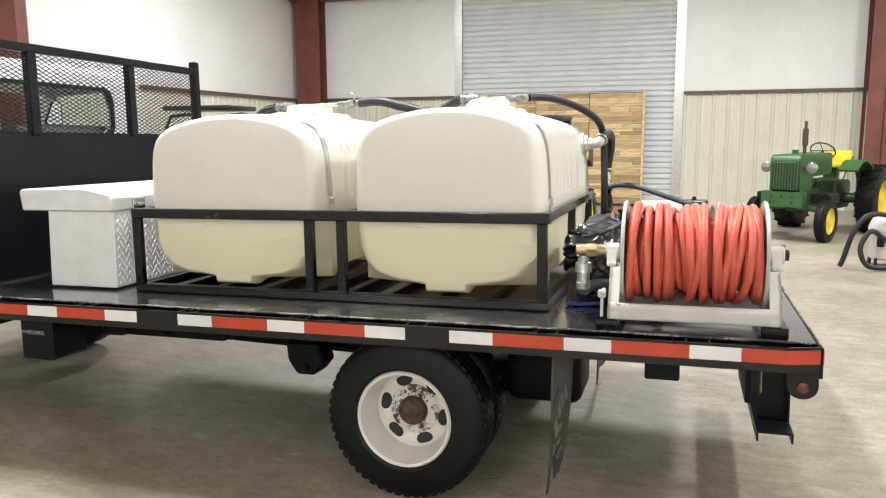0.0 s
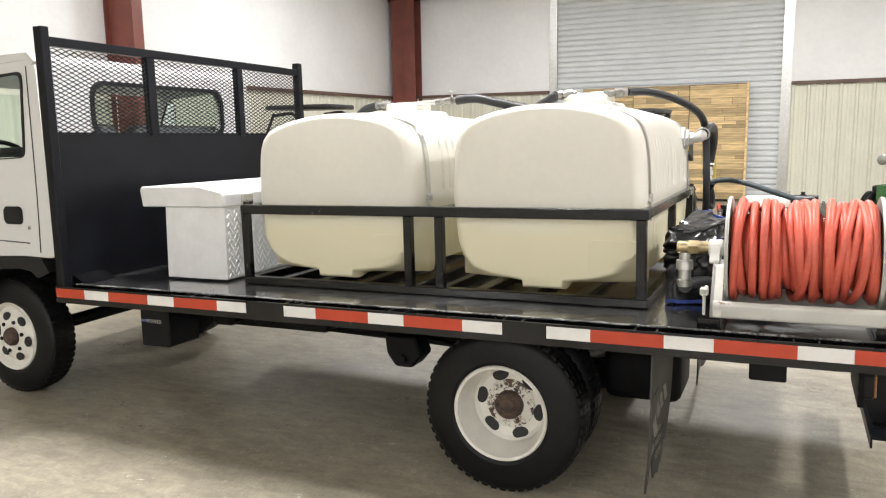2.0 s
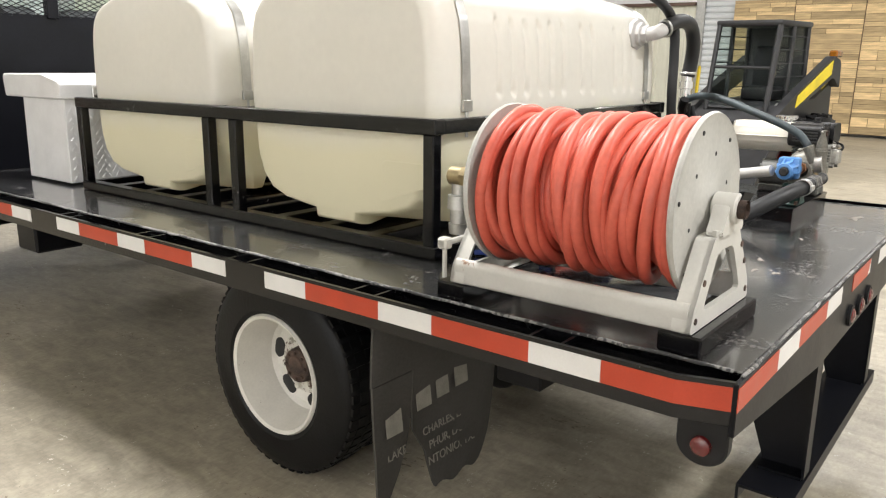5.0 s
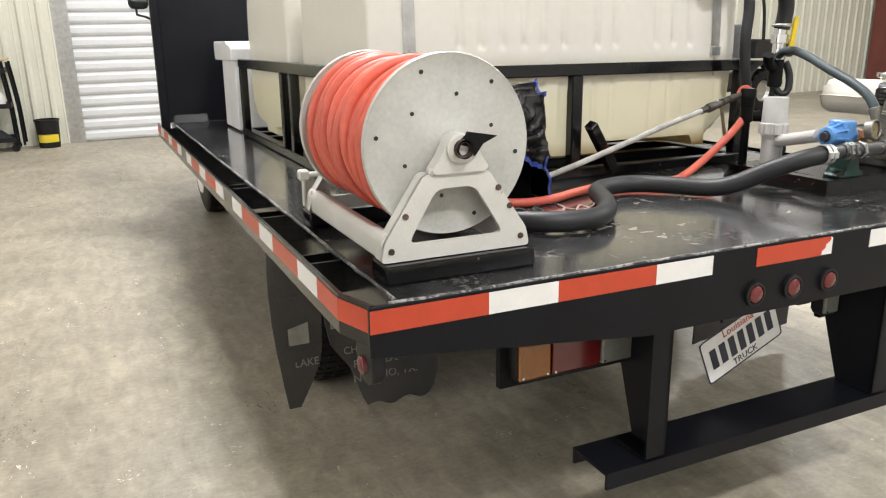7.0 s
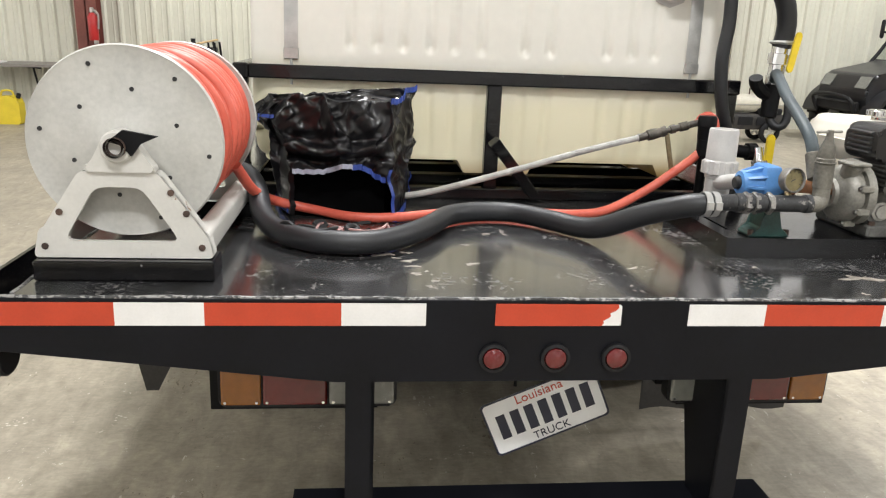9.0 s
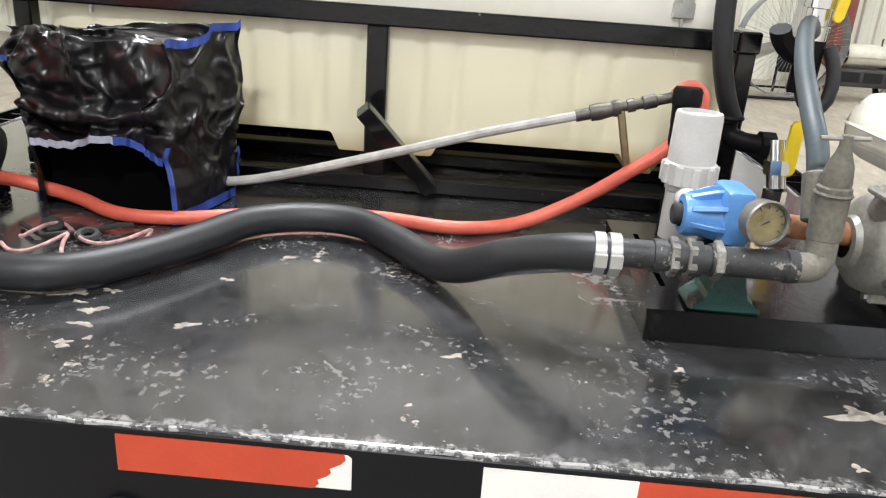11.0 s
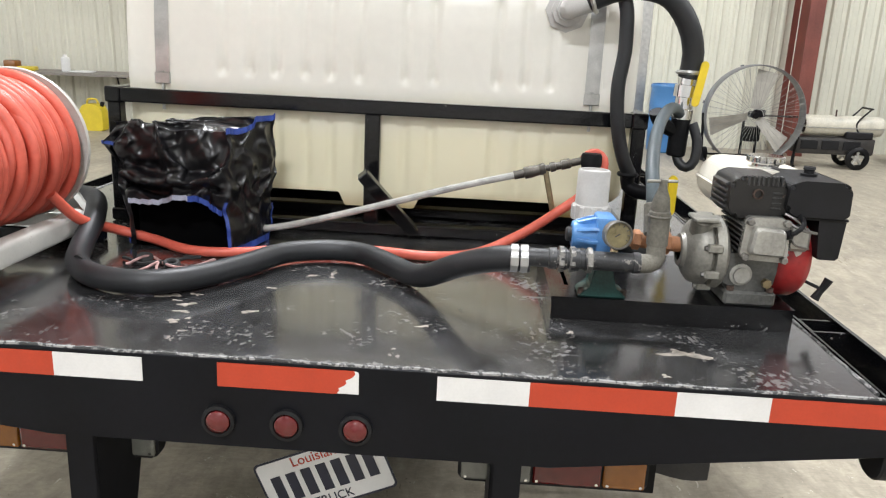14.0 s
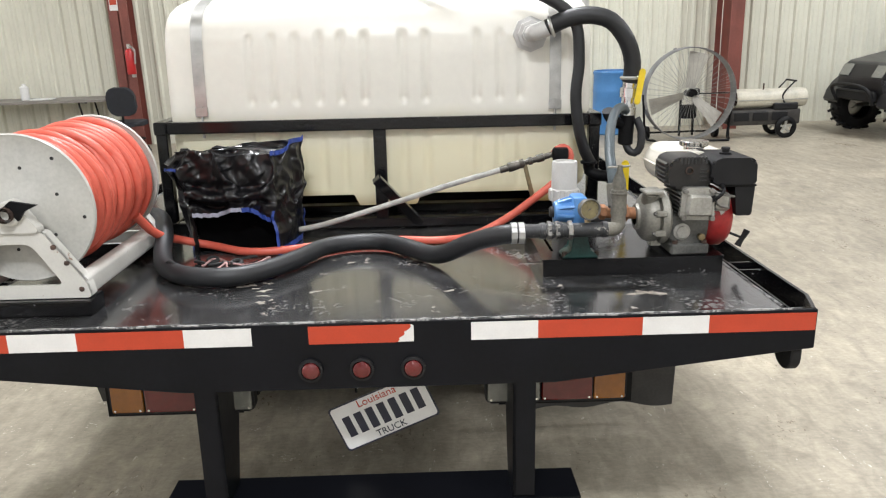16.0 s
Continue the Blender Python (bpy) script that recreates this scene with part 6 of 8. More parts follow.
# volute
g = B()
lathe(g, (-0.40, 2.026, 1.054), (0, 1, 0), [(0, 0.026), (0.001, 0.038), (0.010, 0.042), (0.016, 0.060), (0.026, 0.072), (0.044, 0.079), (0.058, 0.079), (0.066, 0.071), (0.068, 0.083), (0.088, 0.085), (0.094, 0.079), (0.104, 0.055)], 36)
cyl(g, (-0.375, 2.062, 1.105), (-0.355, 2.062, 1.142), 0.025, 16, bevel=0.003)
box(g, -0.392, -0.322, 2.036, 2.090, 1.136, 1.146, 0.003)
pp("volute", g, M_CAST, "cast pump volute")
for k in range(8):
    a = 2 * math.pi * (k + 0.4) / 8
    m = Matrix.Translation((-0.40 + 0.082 * math.cos(a), 2.090, 1.054 + 0.082 * math.sin(a)))
    lug = B()
    box(lug, -0.009, 0.009, -0.020, 0.014, -0.009, 0.009, 0.003, m)
    pp("volute_lug", lug, M_CAST, smooth=0)
    g = B()
    cyl(g, m.translation + Vector((0, -0.026, 0)), m.translation + Vector((0, -0.018, 0)), 0.006, 6)
    pp("volute_bolt", g, M_DULL)
# engine block, its foot and side cover
g = B()
prism(g, round_poly([(2.132, 0.972), (2.240, 0.972), (2.248, 1.03), (2.244, 1.075), (2.150, 1.075), (2.122, 1.04)], 0.018), "x", -0.60, -0.365, 0.008)
pp("crankcase", g, M_BLOCK, "grey cast engine block")
g = B()
box(g, -0.60, -0.352, 2.132, 2.250, BT + 0.056, 0.974, 0.006)
pp("engine_foot", g, M_BLOCK)
for y in (2.146, 2.236):
    g = B()
    cyl(g, (-0.362, y, 0.974), (-0.362, y, 0.984), 0.009, 6)
    pp("foot_bolt", g, M_RUST)
g = B()
lathe(g, (-0.368, 2.165, 1.012), (1, 0, 0), [(0, 0.026), (0.008, 0.026), (0.010, 0.018), (0.016, 0.018), (0.017, 0)], 18)
pp("side_cap", g, M_HEAD)
g = B()
cyl(g, (-0.352, 2.225, 0.995), (-0.366, 2.225, 0.995), 0.011, 6)
pp("drain_plug", g, M_BRASS)
for k in range(6):
    z = 1.072 + 0.0125 * k
    fin = B()
    box(fin, -0.475, -0.322, 2.142 - 0.001 * k, 2.250, z, z + 0.0045, 0.001)
    pp("cooling_fin", fin, M_BLOCK, smooth=0)
g = B()
box(g, -0.46, -0.335, 2.152, 2.238, 1.065, 1.155, 0.006)
pp("cylinder", g, M_BLOCK)
# cylinder head cover with its rim and bolts
g = B()
rim = round_poly([(2.140, 1.060), (2.246, 1.056), (2.240, 1.146), (2.226, 1.156), (2.158, 1.156), (2.145, 1.146)], 0.014)
prism(g, rim, "x", -0.335, -0.318, 0.003)
mid = round_poly([(2.153, 1.076), (2.232, 1.073), (2.228, 1.134), (2.160, 1.138)], 0.012)
rings(g, [[(-0.320, y, z) for y, z in mid], [(-0.300, y, z) for y, z in mid], [(-0.292, 2.192 + (y - 2.192) * 0.86, 1.105 + (z - 1.105) * 0.84) for y, z in mid]])
pp("head_cover", g, M_HEAD, "pale cast cylinder head cover", smooth=30)
for y, z in ((2.150, 1.068), (2.236, 1.064), (2.152, 1.147), (2.231, 1.147)):
    g = B()
    cyl(g, (-0.320, y, z), (-0.305, y, z), 0.0085, 6, bevel=0.0015)
    pp("head_bolt", g, M_DULL)
g = B()
tube(g, [(-0.325, 2.232, 1.118), (-0.300, 2.246, 1.130), (-0.302, 2.262, 1.150), (-0.36, 2.268, 1.168)], 0.0055, 8, 0.01)
cyl(g, (-0.322, 2.222, 1.114), (-0.305, 2.240, 1.126), 0.010, 10)
pp("plug_lead", g, M_PLASTIC)
# fuel tank, rounded, and its cap
g = B()
tank_top = [(2.150, 1.150), (2.185, 1.112), (2.36, 1.112), (2.388, 1.145), (2.388, 1.196), (2.374, 1.220), (2.335, 1.236), (2.195, 1.240), (2.166, 1.230), (2.147, 1.185)]
prism(g, round_poly(tank_top, 0.02), "x", -0.745, -0.470, 0.010)
pp("fuel_tank", g, M_ENGW, "cream steel fuel tank", smooth=40)
g = B()
box(g, -0.750, -0.465, 2.143, 2.392, 1.178, 1.183, 0.002)
pp("tank_seam", g, M_ENGW, smooth=0)
g = B()
lathe(g, (-0.535, 2.246, 1.238), (0, 0, 1), [(0, 0.033), (0.010, 0.033), (0.012, 0.042), (0.014, 0.044), (0.026, 0.044), (0.030, 0.040), (0.030, 0.0)], 36)
pp("fuel_cap", g, M_CHROME, "chrome fuel cap")
for k in range(18):
    a = 2 * math.pi * k / 18
    g = B()
    cyl(g, (-0.535 + 0.0435 * math.cos(a), 2.246 + 0.0435 * math.sin(a), 1.254), (-0.535 + 0.0435 * math.cos(a), 2.246 + 0.0435 * math.sin(a), 1.267), 0.0028, 6)
    pp("cap_grip", g, M_CHROME)
# muffler guard with louvres
M_GREYBLK = material("worn_black_edge", (0.045, 0.045, 0.045), 0.35, var=0.3, scale=30)
g = B()
prism(g, round_poly([(2.112, 1.168), (2.126, 1.146), (2.236, 1.152), (2.240, 1.166), (2.236, 1.226), (2.222, 1.240), (2.134, 1.241), (2.112, 1.222)], 0.010), "x", -0.490, -0.352, 0.008)
guard = pp("muffler_guard", g, M_GUARD, "black slotted muffler guard", smooth=30)
for k in range(5):
    g = B()
    z = 1.166 + 0.0125 * k
    prism(g, [(2.114, z), (2.105, z + 0.001), (2.105, z + 0.0045), (2.114, z + 0.0075)], "x", -0.470, -0.372)
    part("louvre", g, M_GREYBLK, guard, smooth=0)
for k in range(8):
    g = B()
    y = 2.146 + 0.0105 * k
    box(g, -0.366, -0.3485, y, y + 0.0045, 1.222, 1.2435, 0.001)
    part("louvre", g, M_GREYBLK, guard, smooth=0)
for k in range(4):
    g = B()
    z = 1.170 + 0.0115 * k
    box(g, -0.3525, -0.3490, 2.204, 2.226, z, z + 0.004, 0.001)
    part("louvre", g, M_GREYBLK, guard, smooth=0)
g = B()
lathe(g, (-0.353, 2.172, 1.203), (1, 0, 0), [(0, 0.012), (0.007, 0.012), (0.008, 0.009), (-0.004, 0.008), (-0.004, 0.0)], 20)
part("muffler_outlet", g, M_RUST, guard)
# air cleaner: lid over a lower box
g = B()
prism(g, round_poly([(2.232, 1.176), (2.252, 1.160), (2.372, 1.158), (2.370, 1.226), (2.356, 1.239), (2.262, 1.240), (2.236, 1.228)], 0.010), "x", -0.520, -0.335, 0.007)
cleaner = pp("air_cleaner", g, M_PLASTIC, "black plastic air cleaner box", smooth=30)
g = B()
prism(g, round_poly([(2.322, 1.062), (2.368, 1.062), (2.373, 1.156), (2.312, 1.156)], 0.006), "x", -0.505, -0.345, 0.004)
box(g, -0.506, -0.340, 2.250, 2.376, 1.152, 1.158, 0.002)
part("lower_box", g, M_PLASTIC, cleaner, smooth=30)
g = B()
lathe(g, (-0.42, 2.304, 1.239), (0, 0, 1), [(0, 0.018), (0.006, 0.018), (0.007, 0.011), (0.014, 0.011), (0.016, 0.014), (0.022, 0.012), (0.023, 0)], 14)
part("wing_nut", g, M_PLASTIC, cleaner)
g = B()
box(g, -0.44, -0.350, 2.256, 2.306, 1.075, 1.130, 0.008)
cyl(g, (-0.385, 2.285, 1.030), (-0.385, 2.285, 1.080), 0.025, 14, bevel=0.004)
cyl(g, (-0.355, 2.262, 1.095), (-0.335, 2.262, 1.095), 0.009, 10)
pp("carburettor", g, M_HEAD)
g = B()
tube(g, [(-0.335, 2.232, 1.165), (-0.325, 2.252, 1.155), (-0.33, 2.29, 1.128)], 0.003, 6, 0.01)
tube(g, [(-0.335, 2.238, 1.150), (-0.32, 2.262, 1.135), (-0.33, 2.305, 1.125)], 0.0035, 6, 0.01)
tube(g, [(-0.34, 2.25, 1.14), (-0.33, 2.258, 1.10), (-0.345, 2.30, 1.085)], 0.0025, 6, 0.01)
pp("linkage", g, M_DULL)
# recoil starter
g = B()
lathe(g, (-0.465, 2.246, 1.048), (0, 1, 0), [(0, 0.098), (0.012, 0.106), (0.060, 0.106), (0.078, 0.094), (0.090, 0.066), (0.096, 0.030), (0.097, 0)], 36)
pp("recoil_cover", g, M_REDP, "red recoil starter cover")
g = B()
tube(g, [(-0.42, 2.335, 0.990), (-0.41, 2.352, 0.984), (-0.40, 2.366, 0.979)], 0.004, 6, 0.01)
tube(g, [(-0.40, 2.358, 0.952), (-0.40, 2.364, 0.965), (-0.40, 2.376, 0.985), (-0.40, 2.384, 1.002)], lambda f: 0.008 + 0.003 * abs(2 * f - 1), 10, 0.008)
pp("pull_handle", g, M_PLASTIC, "black rope handle")
hose("bypass_hose", [(-0.70, 1.90, 1.0), (-0.72, 1.93, 0.985), (-0.78, 1.98, 0.96), (-0.85, 2.04, 0.935), (-0.90, 2.11, 0.945)], 0.022, M_RUBBER, "black hose from the valve to the strainer")

# ---- crumpled cover with blue trim, on the deck ----
M_BAG = material("black_vinyl", (0.006, 0.0058, 0.007), 0.29, var=0.3, scale=8, bump=0.06, bump_scale=40, rough_var=0.05)
M_BLUETRIM = material("blue_binding", (0.035, 0.075, 0.36), 0.5, var=0.3, scale=20)
M_PALETRIM = material("pale_binding", (0.42, 0.43, 0.52), 0.5, var=0.3, scale=25)
cover = thing("vinyl_cover", (-0.93, 0.68, BT), "crumpled black vinyl cover with blue binding, open at the front", "cover")
n = 64
BZ = 1.224
OPEN0, OPEN1, OPENV = 0.045, 0.985, 0.43
# corners on the deck: front, then the free side panel, the back and the closed side
FOOTPRINT = [(-0.735, 0.565), (-0.722, 0.855), (-0.915, 0.915), (-0.985, 0.500)]
ring_pts = []
for k in range(n * 4):
    c_, f = divmod(k, n)
    a, b = FOOTPRINT[c_], FOOTPRINT[(c_ + 1) % 4]
    ring_pts.append((a[0] + (b[0] - a[0]) * f / n, a[1] + (b[1] - a[1]) * f / n))
rows = 64
nz_ = noise.noise


def fold(q):
    """A sharp ridge with flat flanks where the noise changes sign."""
    return 1 - min(1.0, abs(nz_(q)) * 3.0)


def crumple(x, y, z, a):
    p = Vector((x * 5.0, y * 5.0, z * 5.0))
    d = Vector((nz_(p), nz_(p + Vector((7, 1, 3))), nz_(p + Vector((2, 9, 5)))))
    r1 = fold(p * 1.35 + Vector((0.8, 0.2, 0.4)))
    r2 = fold(Vector((p.x, p.y + 0.5 * p.z, p.z)) * 2.5 + Vector((4, 4, 4)))
    r3 = fold(Vector((p.x, p.y - 0.4 * p.z, p.z)) * 4.6 + Vector((8, 1, 2)))
    return d * a * 1.3 + Vector((1.0 * r1 + 0.62 * r2 + 0.28 * r3, 0.45 * r2 - 0.4 * r1 + 0.2 * r3, 0.40 * r1 + 0.3 * r2)) * a


def arch(f):
    u = (f - OPEN0) / (OPEN1 - OPEN0)
    return OPENV * (0.80 + 0.20 * math.sin(math.pi * min(1, max(0, u))) - 0.06 * u)


loops = []
cx, cy = -0.84, 0.71
for j in range(rows + 1):
    v = j / rows
    loop = []
    for k, (x, y) in enumerate(ring_pts):
        f = (k % n) / n
        front, panel = k < n, n <= k < 2 * n
        z = BT + 0.006 + (BZ + 0.012 * (x < -0.85) - BT - 0.006) * v
        bulge = 0.02 * math.sin(math.pi * v)
        px, py = x + (x - cx) * bulge * 2, y + (y - cy) * bulge * 2
        # the closed side swells out near the top
        nosev = max(0, 1 - abs(v - 0.82) / 0.26) * max(0, (cy - y) / 0.2) ** 1.5
        py -= 0.085 * nosev
        z -= 0.02 * nosev
        if front and f < 0.94:
            px += 0.020 * math.exp(-((v - 0.60) / 0.07) ** 2) - 0.018 * math.exp(-((v - 0.68) / 0.06) ** 2) - 0.016 * math.exp(-((v - 0.50) / 0.04) ** 2)
        # the free panel kicks out at its foot
        kick = (1 - v) ** 2 * ((f > 0.9) * (f - 0.9) * 10 if front else (1 - f) if panel else 0)
        px += 0.048 * kick
        py += 0.012 * kick
        soft_foot = 0.30 + 0.70 * min(1, v * 2.5)
        p = Vector((px, py, z)) + crumple(px, py, z, 0.030 * soft_foot * (0.72 if panel else 1.0))
        p.z = max(p.z, BT + 0.003)
        loop.append(p)
    loops.append(loop)
g = B()
vr = [[g.verts.new(p) for p in lp] for lp in loops]
m4 = n * 4
for j in range(rows):
    for k in range(m4):
        f = (k + 0.5) / n
        v = (j + 0.5) / rows
        if OPEN0 < f < OPEN1 and v < arch(f):
            continue
        k2 = (k + 1) % m4
        g.faces.new((vr[j][k], vr[j][k2], vr[j + 1][k2], vr[j + 1][k]))
inner = vr[-1]
for step_ in range(1, 13):
    s = 1 - step_ / 12.5
    cur = []
    for k, (x, y) in enumerate(ring_pts):
        q = Vector((cx + (x - cx) * s, cy + (y - cy) * s - 0.05 * max(0, (cy - y) / 0.2) * s, BZ + 0.010 * (x < -0.85) * s + 0.012 * (1 - s)))
        cur.append(g.verts.new(q + crumple(q.x, q.y, q.z, 0.036)))
    for k in range(m4):
        k2 = (k + 1) % m4
        g.faces.new((inner[k], inner[k2], cur[k2], cur[k]))
    inner = cur
g.faces.new(inner)
part("sheet", g, M_BAG, cover, smooth=75)


def binding(pts, mat, off, half):
    """A narrow tape sewn along an edge."""
    g = B()
    o, h = Vector(off), Vector(half)
    rings(g, [[p + o - h, p + o + h, p + o * 0.4 + h, p + o * 0.4 - h] for p in pts])
    part("binding", g, mat, cover)


edge = [loops[min(rows, int(rows * arch(f)) + 1)][int(f * n)] for f in [OPEN0 + (OPEN1 - OPEN0) * i / 40 for i in range(41)]]
binding(edge[:27], M_PALETRIM, (0.005, 0, 0.0), (0, 0, 0.007))
binding(edge[26:], M_BLUETRIM, (0.005, 0, 0.0), (0, 0, 0.008))
binding([loops[j][n] for j in range(0, int(rows * 0.44))], M_BLUETRIM, (0.005, -0.003, 0), (0, 0.004, 0))
binding([loops[-1][k] for k in range(n, 2 * n + 1)], M_BLUETRIM, (0.006, 0.005, 0.003), (0, 0, 0.008))
binding([loops[1][k] for k in range(n, 2 * n + 1)], M_BLUETRIM, (0.006, 0.006, 0.004), (0, 0, 0.010))
binding([loops[j][2 * n] for j in range(0, int(rows * 0.35))], M_BLUETRIM, (0.004, 0.005, 0), (0.004, 0, 0))
binding([loops[1][k] for k in range(3 * n, 4 * n)], M_BLUETRIM, (0, -0.006, 0.006), (0, 0, 0.007))
binding([loops[int(rows * 0.84)][k] for k in range(3 * n + 30, 4 * n - 6)], M_BLUETRIM, (0, -0.003, 0), (0, 0, 0.005))
# added near-black box that stands in for the shade behind the open front
M_COVERSHADE = material("cover_shade", (0.0015, 0.0015, 0.0017), 0.95, var=0.3)
M_COVERSHADE.node_tree.nodes["Principled BSDF"].inputs["Specular IOR Level"].default_value = 0.05
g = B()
shade_ring = [(-0.765, 0.575), (-0.752, 0.842), (-0.885, 0.885), (-0.950, 0.560)]
rings(g, [[(x, y, BT + 0.004) for x, y in shade_ring], [(x, y, BZ - 0.13) for x, y in shade_ring]])
part("shade_box", g, M_COVERSHADE, cover)
# tangle of cord in front of the cover
M_CORD = material("red_white_cord", (0.50, 0.30, 0.28), 0.8, var=0.4, scale=60)
rnd = random.Random(9)
g = B()
for k in range(2):
    pts = []
    for i in range(16):
        f = i / 15
        pts.append((-0.50 - 0.06 * k + 0.05 * math.sin(5 * f * 3 + k), 0.62 + 0.34 * f + 0.03 * math.sin(11 * f + 2 * k), BT + 0.008 + 0.01 * abs(math.sin(7 * f + k))))
    tube(g, pts, 0.0038, 6, 0.012)
single("cord", g, M_CORD, "tangled red and white cord on the deck", "cord")
g = B()
pts = [(-0.60 + 0.05 * math.sin(4 * f), 0.60 + 0.20 * f, BT + 0.007 + 0.006 * abs(math.sin(9 * f))) for f in [i / 9 for i in range(10)]]
tube(g, pts, 0.005, 6, 0.02)
for cx_, cy_ in ((-0.60, 0.66), (-0.56, 0.75)):
    torus(g, (cx_, cy_, BT + 0.012), (0.2, 0.1, 1), 0.016, 0.007, 14, 6)
single("cable", g, M_DARK, "thin black cable heaped on the deck", "cable")


# the truck and its load stand as the bed leans
for ob in [o for o in scene.objects if o.parent is None and o not in HALL and o.type in ("EMPTY", "MESH")]:
    ob.matrix_basis = LEAN @ ob.matrix_basis


def settle(ob, was, now, size=1.0):
    """Moves a thing from one place on the floor to another, at its true size."""
    ob.matrix_basis = Matrix.Translation((*now, 0)) @ Matrix.Scale(size, 4) @ Matrix.Translation((-was[0], -was[1], 0)) @ ob.matrix_basis


# ---- things about the hall ----
# pallet-wood screen before the roll-up door, in panels of single boards
screen = thing("pallet_screen", (-3.3, YB - 0.2, 0), "screen of nailed pallet boards before the door", "wood screen")
g = B()
PX0, PX1, PZ = -5.10, -1.47, 2.60
box(g, PX0, PX1, YB - 0.16, YB - 0.13, 0.05, PZ)
part("backing", g, M_BELT, screen, smooth=0)
g = B()
box(g, PX1, PX1 + 0.05, YB - 0.24, YB - 0.13, 0.0, PZ + 0.02, 0.004)
part("edge_board", g, M_WOOD, screen, smooth=0)
rnd = random.Random(11)
shared = {}
for p0, p1 in ((PX0, -3.92), (-3.91, -2.67), (-2.66, PX1)):
    z = 0.06
    while z < PZ - 0.03:
        h = rnd.choice((0.075, 0.09, 0.10, 0.14, 0.19))
        h = min(h, PZ - z)
        x = p0
        while x < p1 - 0.02:
            L_ = rnd.choice((0.3, 0.45, 0.7, 1.0, 1.25))
            if x + L_ > p1 - 0.15:
                L_ = p1 - x
            key = (round(L_, 2), round(h, 3))
            if key not in shared:
                g = B()
                box(g, 0.003, L_ - 0.003, 0, 0.02, 0.002, h - 0.003, 0.0025)
                me = bpy.data.meshes.new("board")
                bmesh.ops.recalc_face_normals(g, faces=g.faces)
                g.to_mesh(me)
                g.free()
                me.materials.append(M_WOOD)
                shared[key] = me
            ob = new("board", shared[key])
            ob.parent = screen
            ob.location = Vector((x, YB - 0.185 - rnd.uniform(0, 0.012), z)) - Vector(screen.location)
            x += L_
        z += h


def tyre_at(g, c, axis, R, w, r_in, seg=40):
    h = w / 2
    prof = [(-h * 0.8, r_in), (-h, r_in + 0.02), (-h, R - 0.06), (-h * 0.85, R - 0.015), (-h * 0.5, R), (h * 0.5, R), (h * 0.85, R - 0.015), (h, R - 0.06), (h, r_in + 0.02), (h * 0.8, r_in)]
    lathe(g, c, axis, prof, seg)


def lugs(g, c, R, w, n, lean=0.5, size=0.03):
    """Angled lugs on a tyre whose axle lies along y."""
    for k in range(n):
        for s in (-1, 1):
            a = 2 * math.pi * (k + (0.5 if s > 0 else 0)) / n
            m = Matrix.Translation(c) @ Matrix.Rotation(a, 4, "Y") @ Matrix.Translation((0, s * w * 0.24, R)) @ Matrix.Rotation(s * lean, 4, "Z")
            box(g, -size / 2, size / 2, -w * 0.27, w * 0.27, -0.02, 0.028, 0, m)


# ---- green farm tractor; local axes: x forward, y left ----
TRM = Matrix.Translation((1.11, 10.2, 0)) @ Matrix.Scale(0.96, 4) @ Matrix.Rotation(math.atan2(-0.88, -0.475), 4, "Z")
M_GREEN = material("tractor_green", (0.032, 0.105, 0.028), 0.4, var=0.15, scale=6)
M_TYEL = material("tractor_yellow", (0.72, 0.56, 0.03), 0.4, var=0.1, scale=6)
tractor = thing("farm_tractor", (1.5, 10.8, 0), "green and yellow old farm tractor with an upright exhaust", "tractor")


def tp_(name, g, mat, label="", smooth=35):
    bmesh.ops.transform(g, matrix=TRM, verts=g.verts)
    return part(name, g, mat, tractor, label, smooth)


def wheel_pair(x, yy, R, w, r_in, name, nl):
    for s in (-1, 1):
        c = Vector((x, s * yy, R))
        g = B()
        tyre_at(g, c, (0, 1, 0), R, w, r_in)
        ty = tp_(name, g, M_TYRE)
        g = B()
        if nl:
            lugs(g, c, R - 0.01, w, nl)
        else:
            for q in (-0.3, 0, 0.3):
                torus(g, c + Vector((0, q * w, 0)), (0, 1, 0), R - 0.002, 0.010, 40, 6)
        bmesh.ops.transform(g, matrix=TRM, verts=g.verts)
        part("tread", g, M_TYRE, ty)["kind"] = "stuff"
        g = B()
        lathe(g, c, (0, s, 0), [(w * 0.36, r_in + 0.012), (w * 0.38, r_in - 0.01), (w * 0.2, r_in - 0.03), (w * 0.12, r_in * 0.5), (w * 0.3, 0.06), (w * 0.32, 0)], 32)
        bmesh.ops.transform(g, matrix=TRM, verts=g.verts)
        part("rim", g, M_TYEL, ty, "yellow wheel rim")


wheel_pair(0.0, 0.56, 0.335, 0.17, 0.21, "front_wheel", 0)
wheel_pair(-1.85, 0.70, 0.585, 0.32, 0.33, "rear_wheel", 18)
g = B()
prism(g, round_poly([(0.30, 0.80), (0.33, 1.30), (0.28, 1.385), (-1.05, 1.40), (-1.05, 1.05), (-0.2, 1.02), (-0.2, 0.80)], 0.05), "y", -0.235, 0.235, 0.02)
tp_("hood", g, M_GREEN, "green hood")
g = B()
box(g, 0.30, 0.345, -0.225, 0.225, 0.82, 1.27, 0.01)
tp_("grille", g, M_DARK)
for k in range(10):
    g = B()
    box(g, 0.34, 0.36, -0.21 + k * 0.0455, -0.19 + k * 0.0455, 0.83, 1.26, 0.004)
    tp_("grille_bar", g, M_GREEN, smooth=0)
g = B()
prism(g, round_poly([(-0.33, 0.56), (0.33, 0.56), (0.33, 0.80), (-0.33, 0.80)], 0.02), "x", 0.22, 0.40, 0.01)
tp_("front_weight", g, M_GREEN)
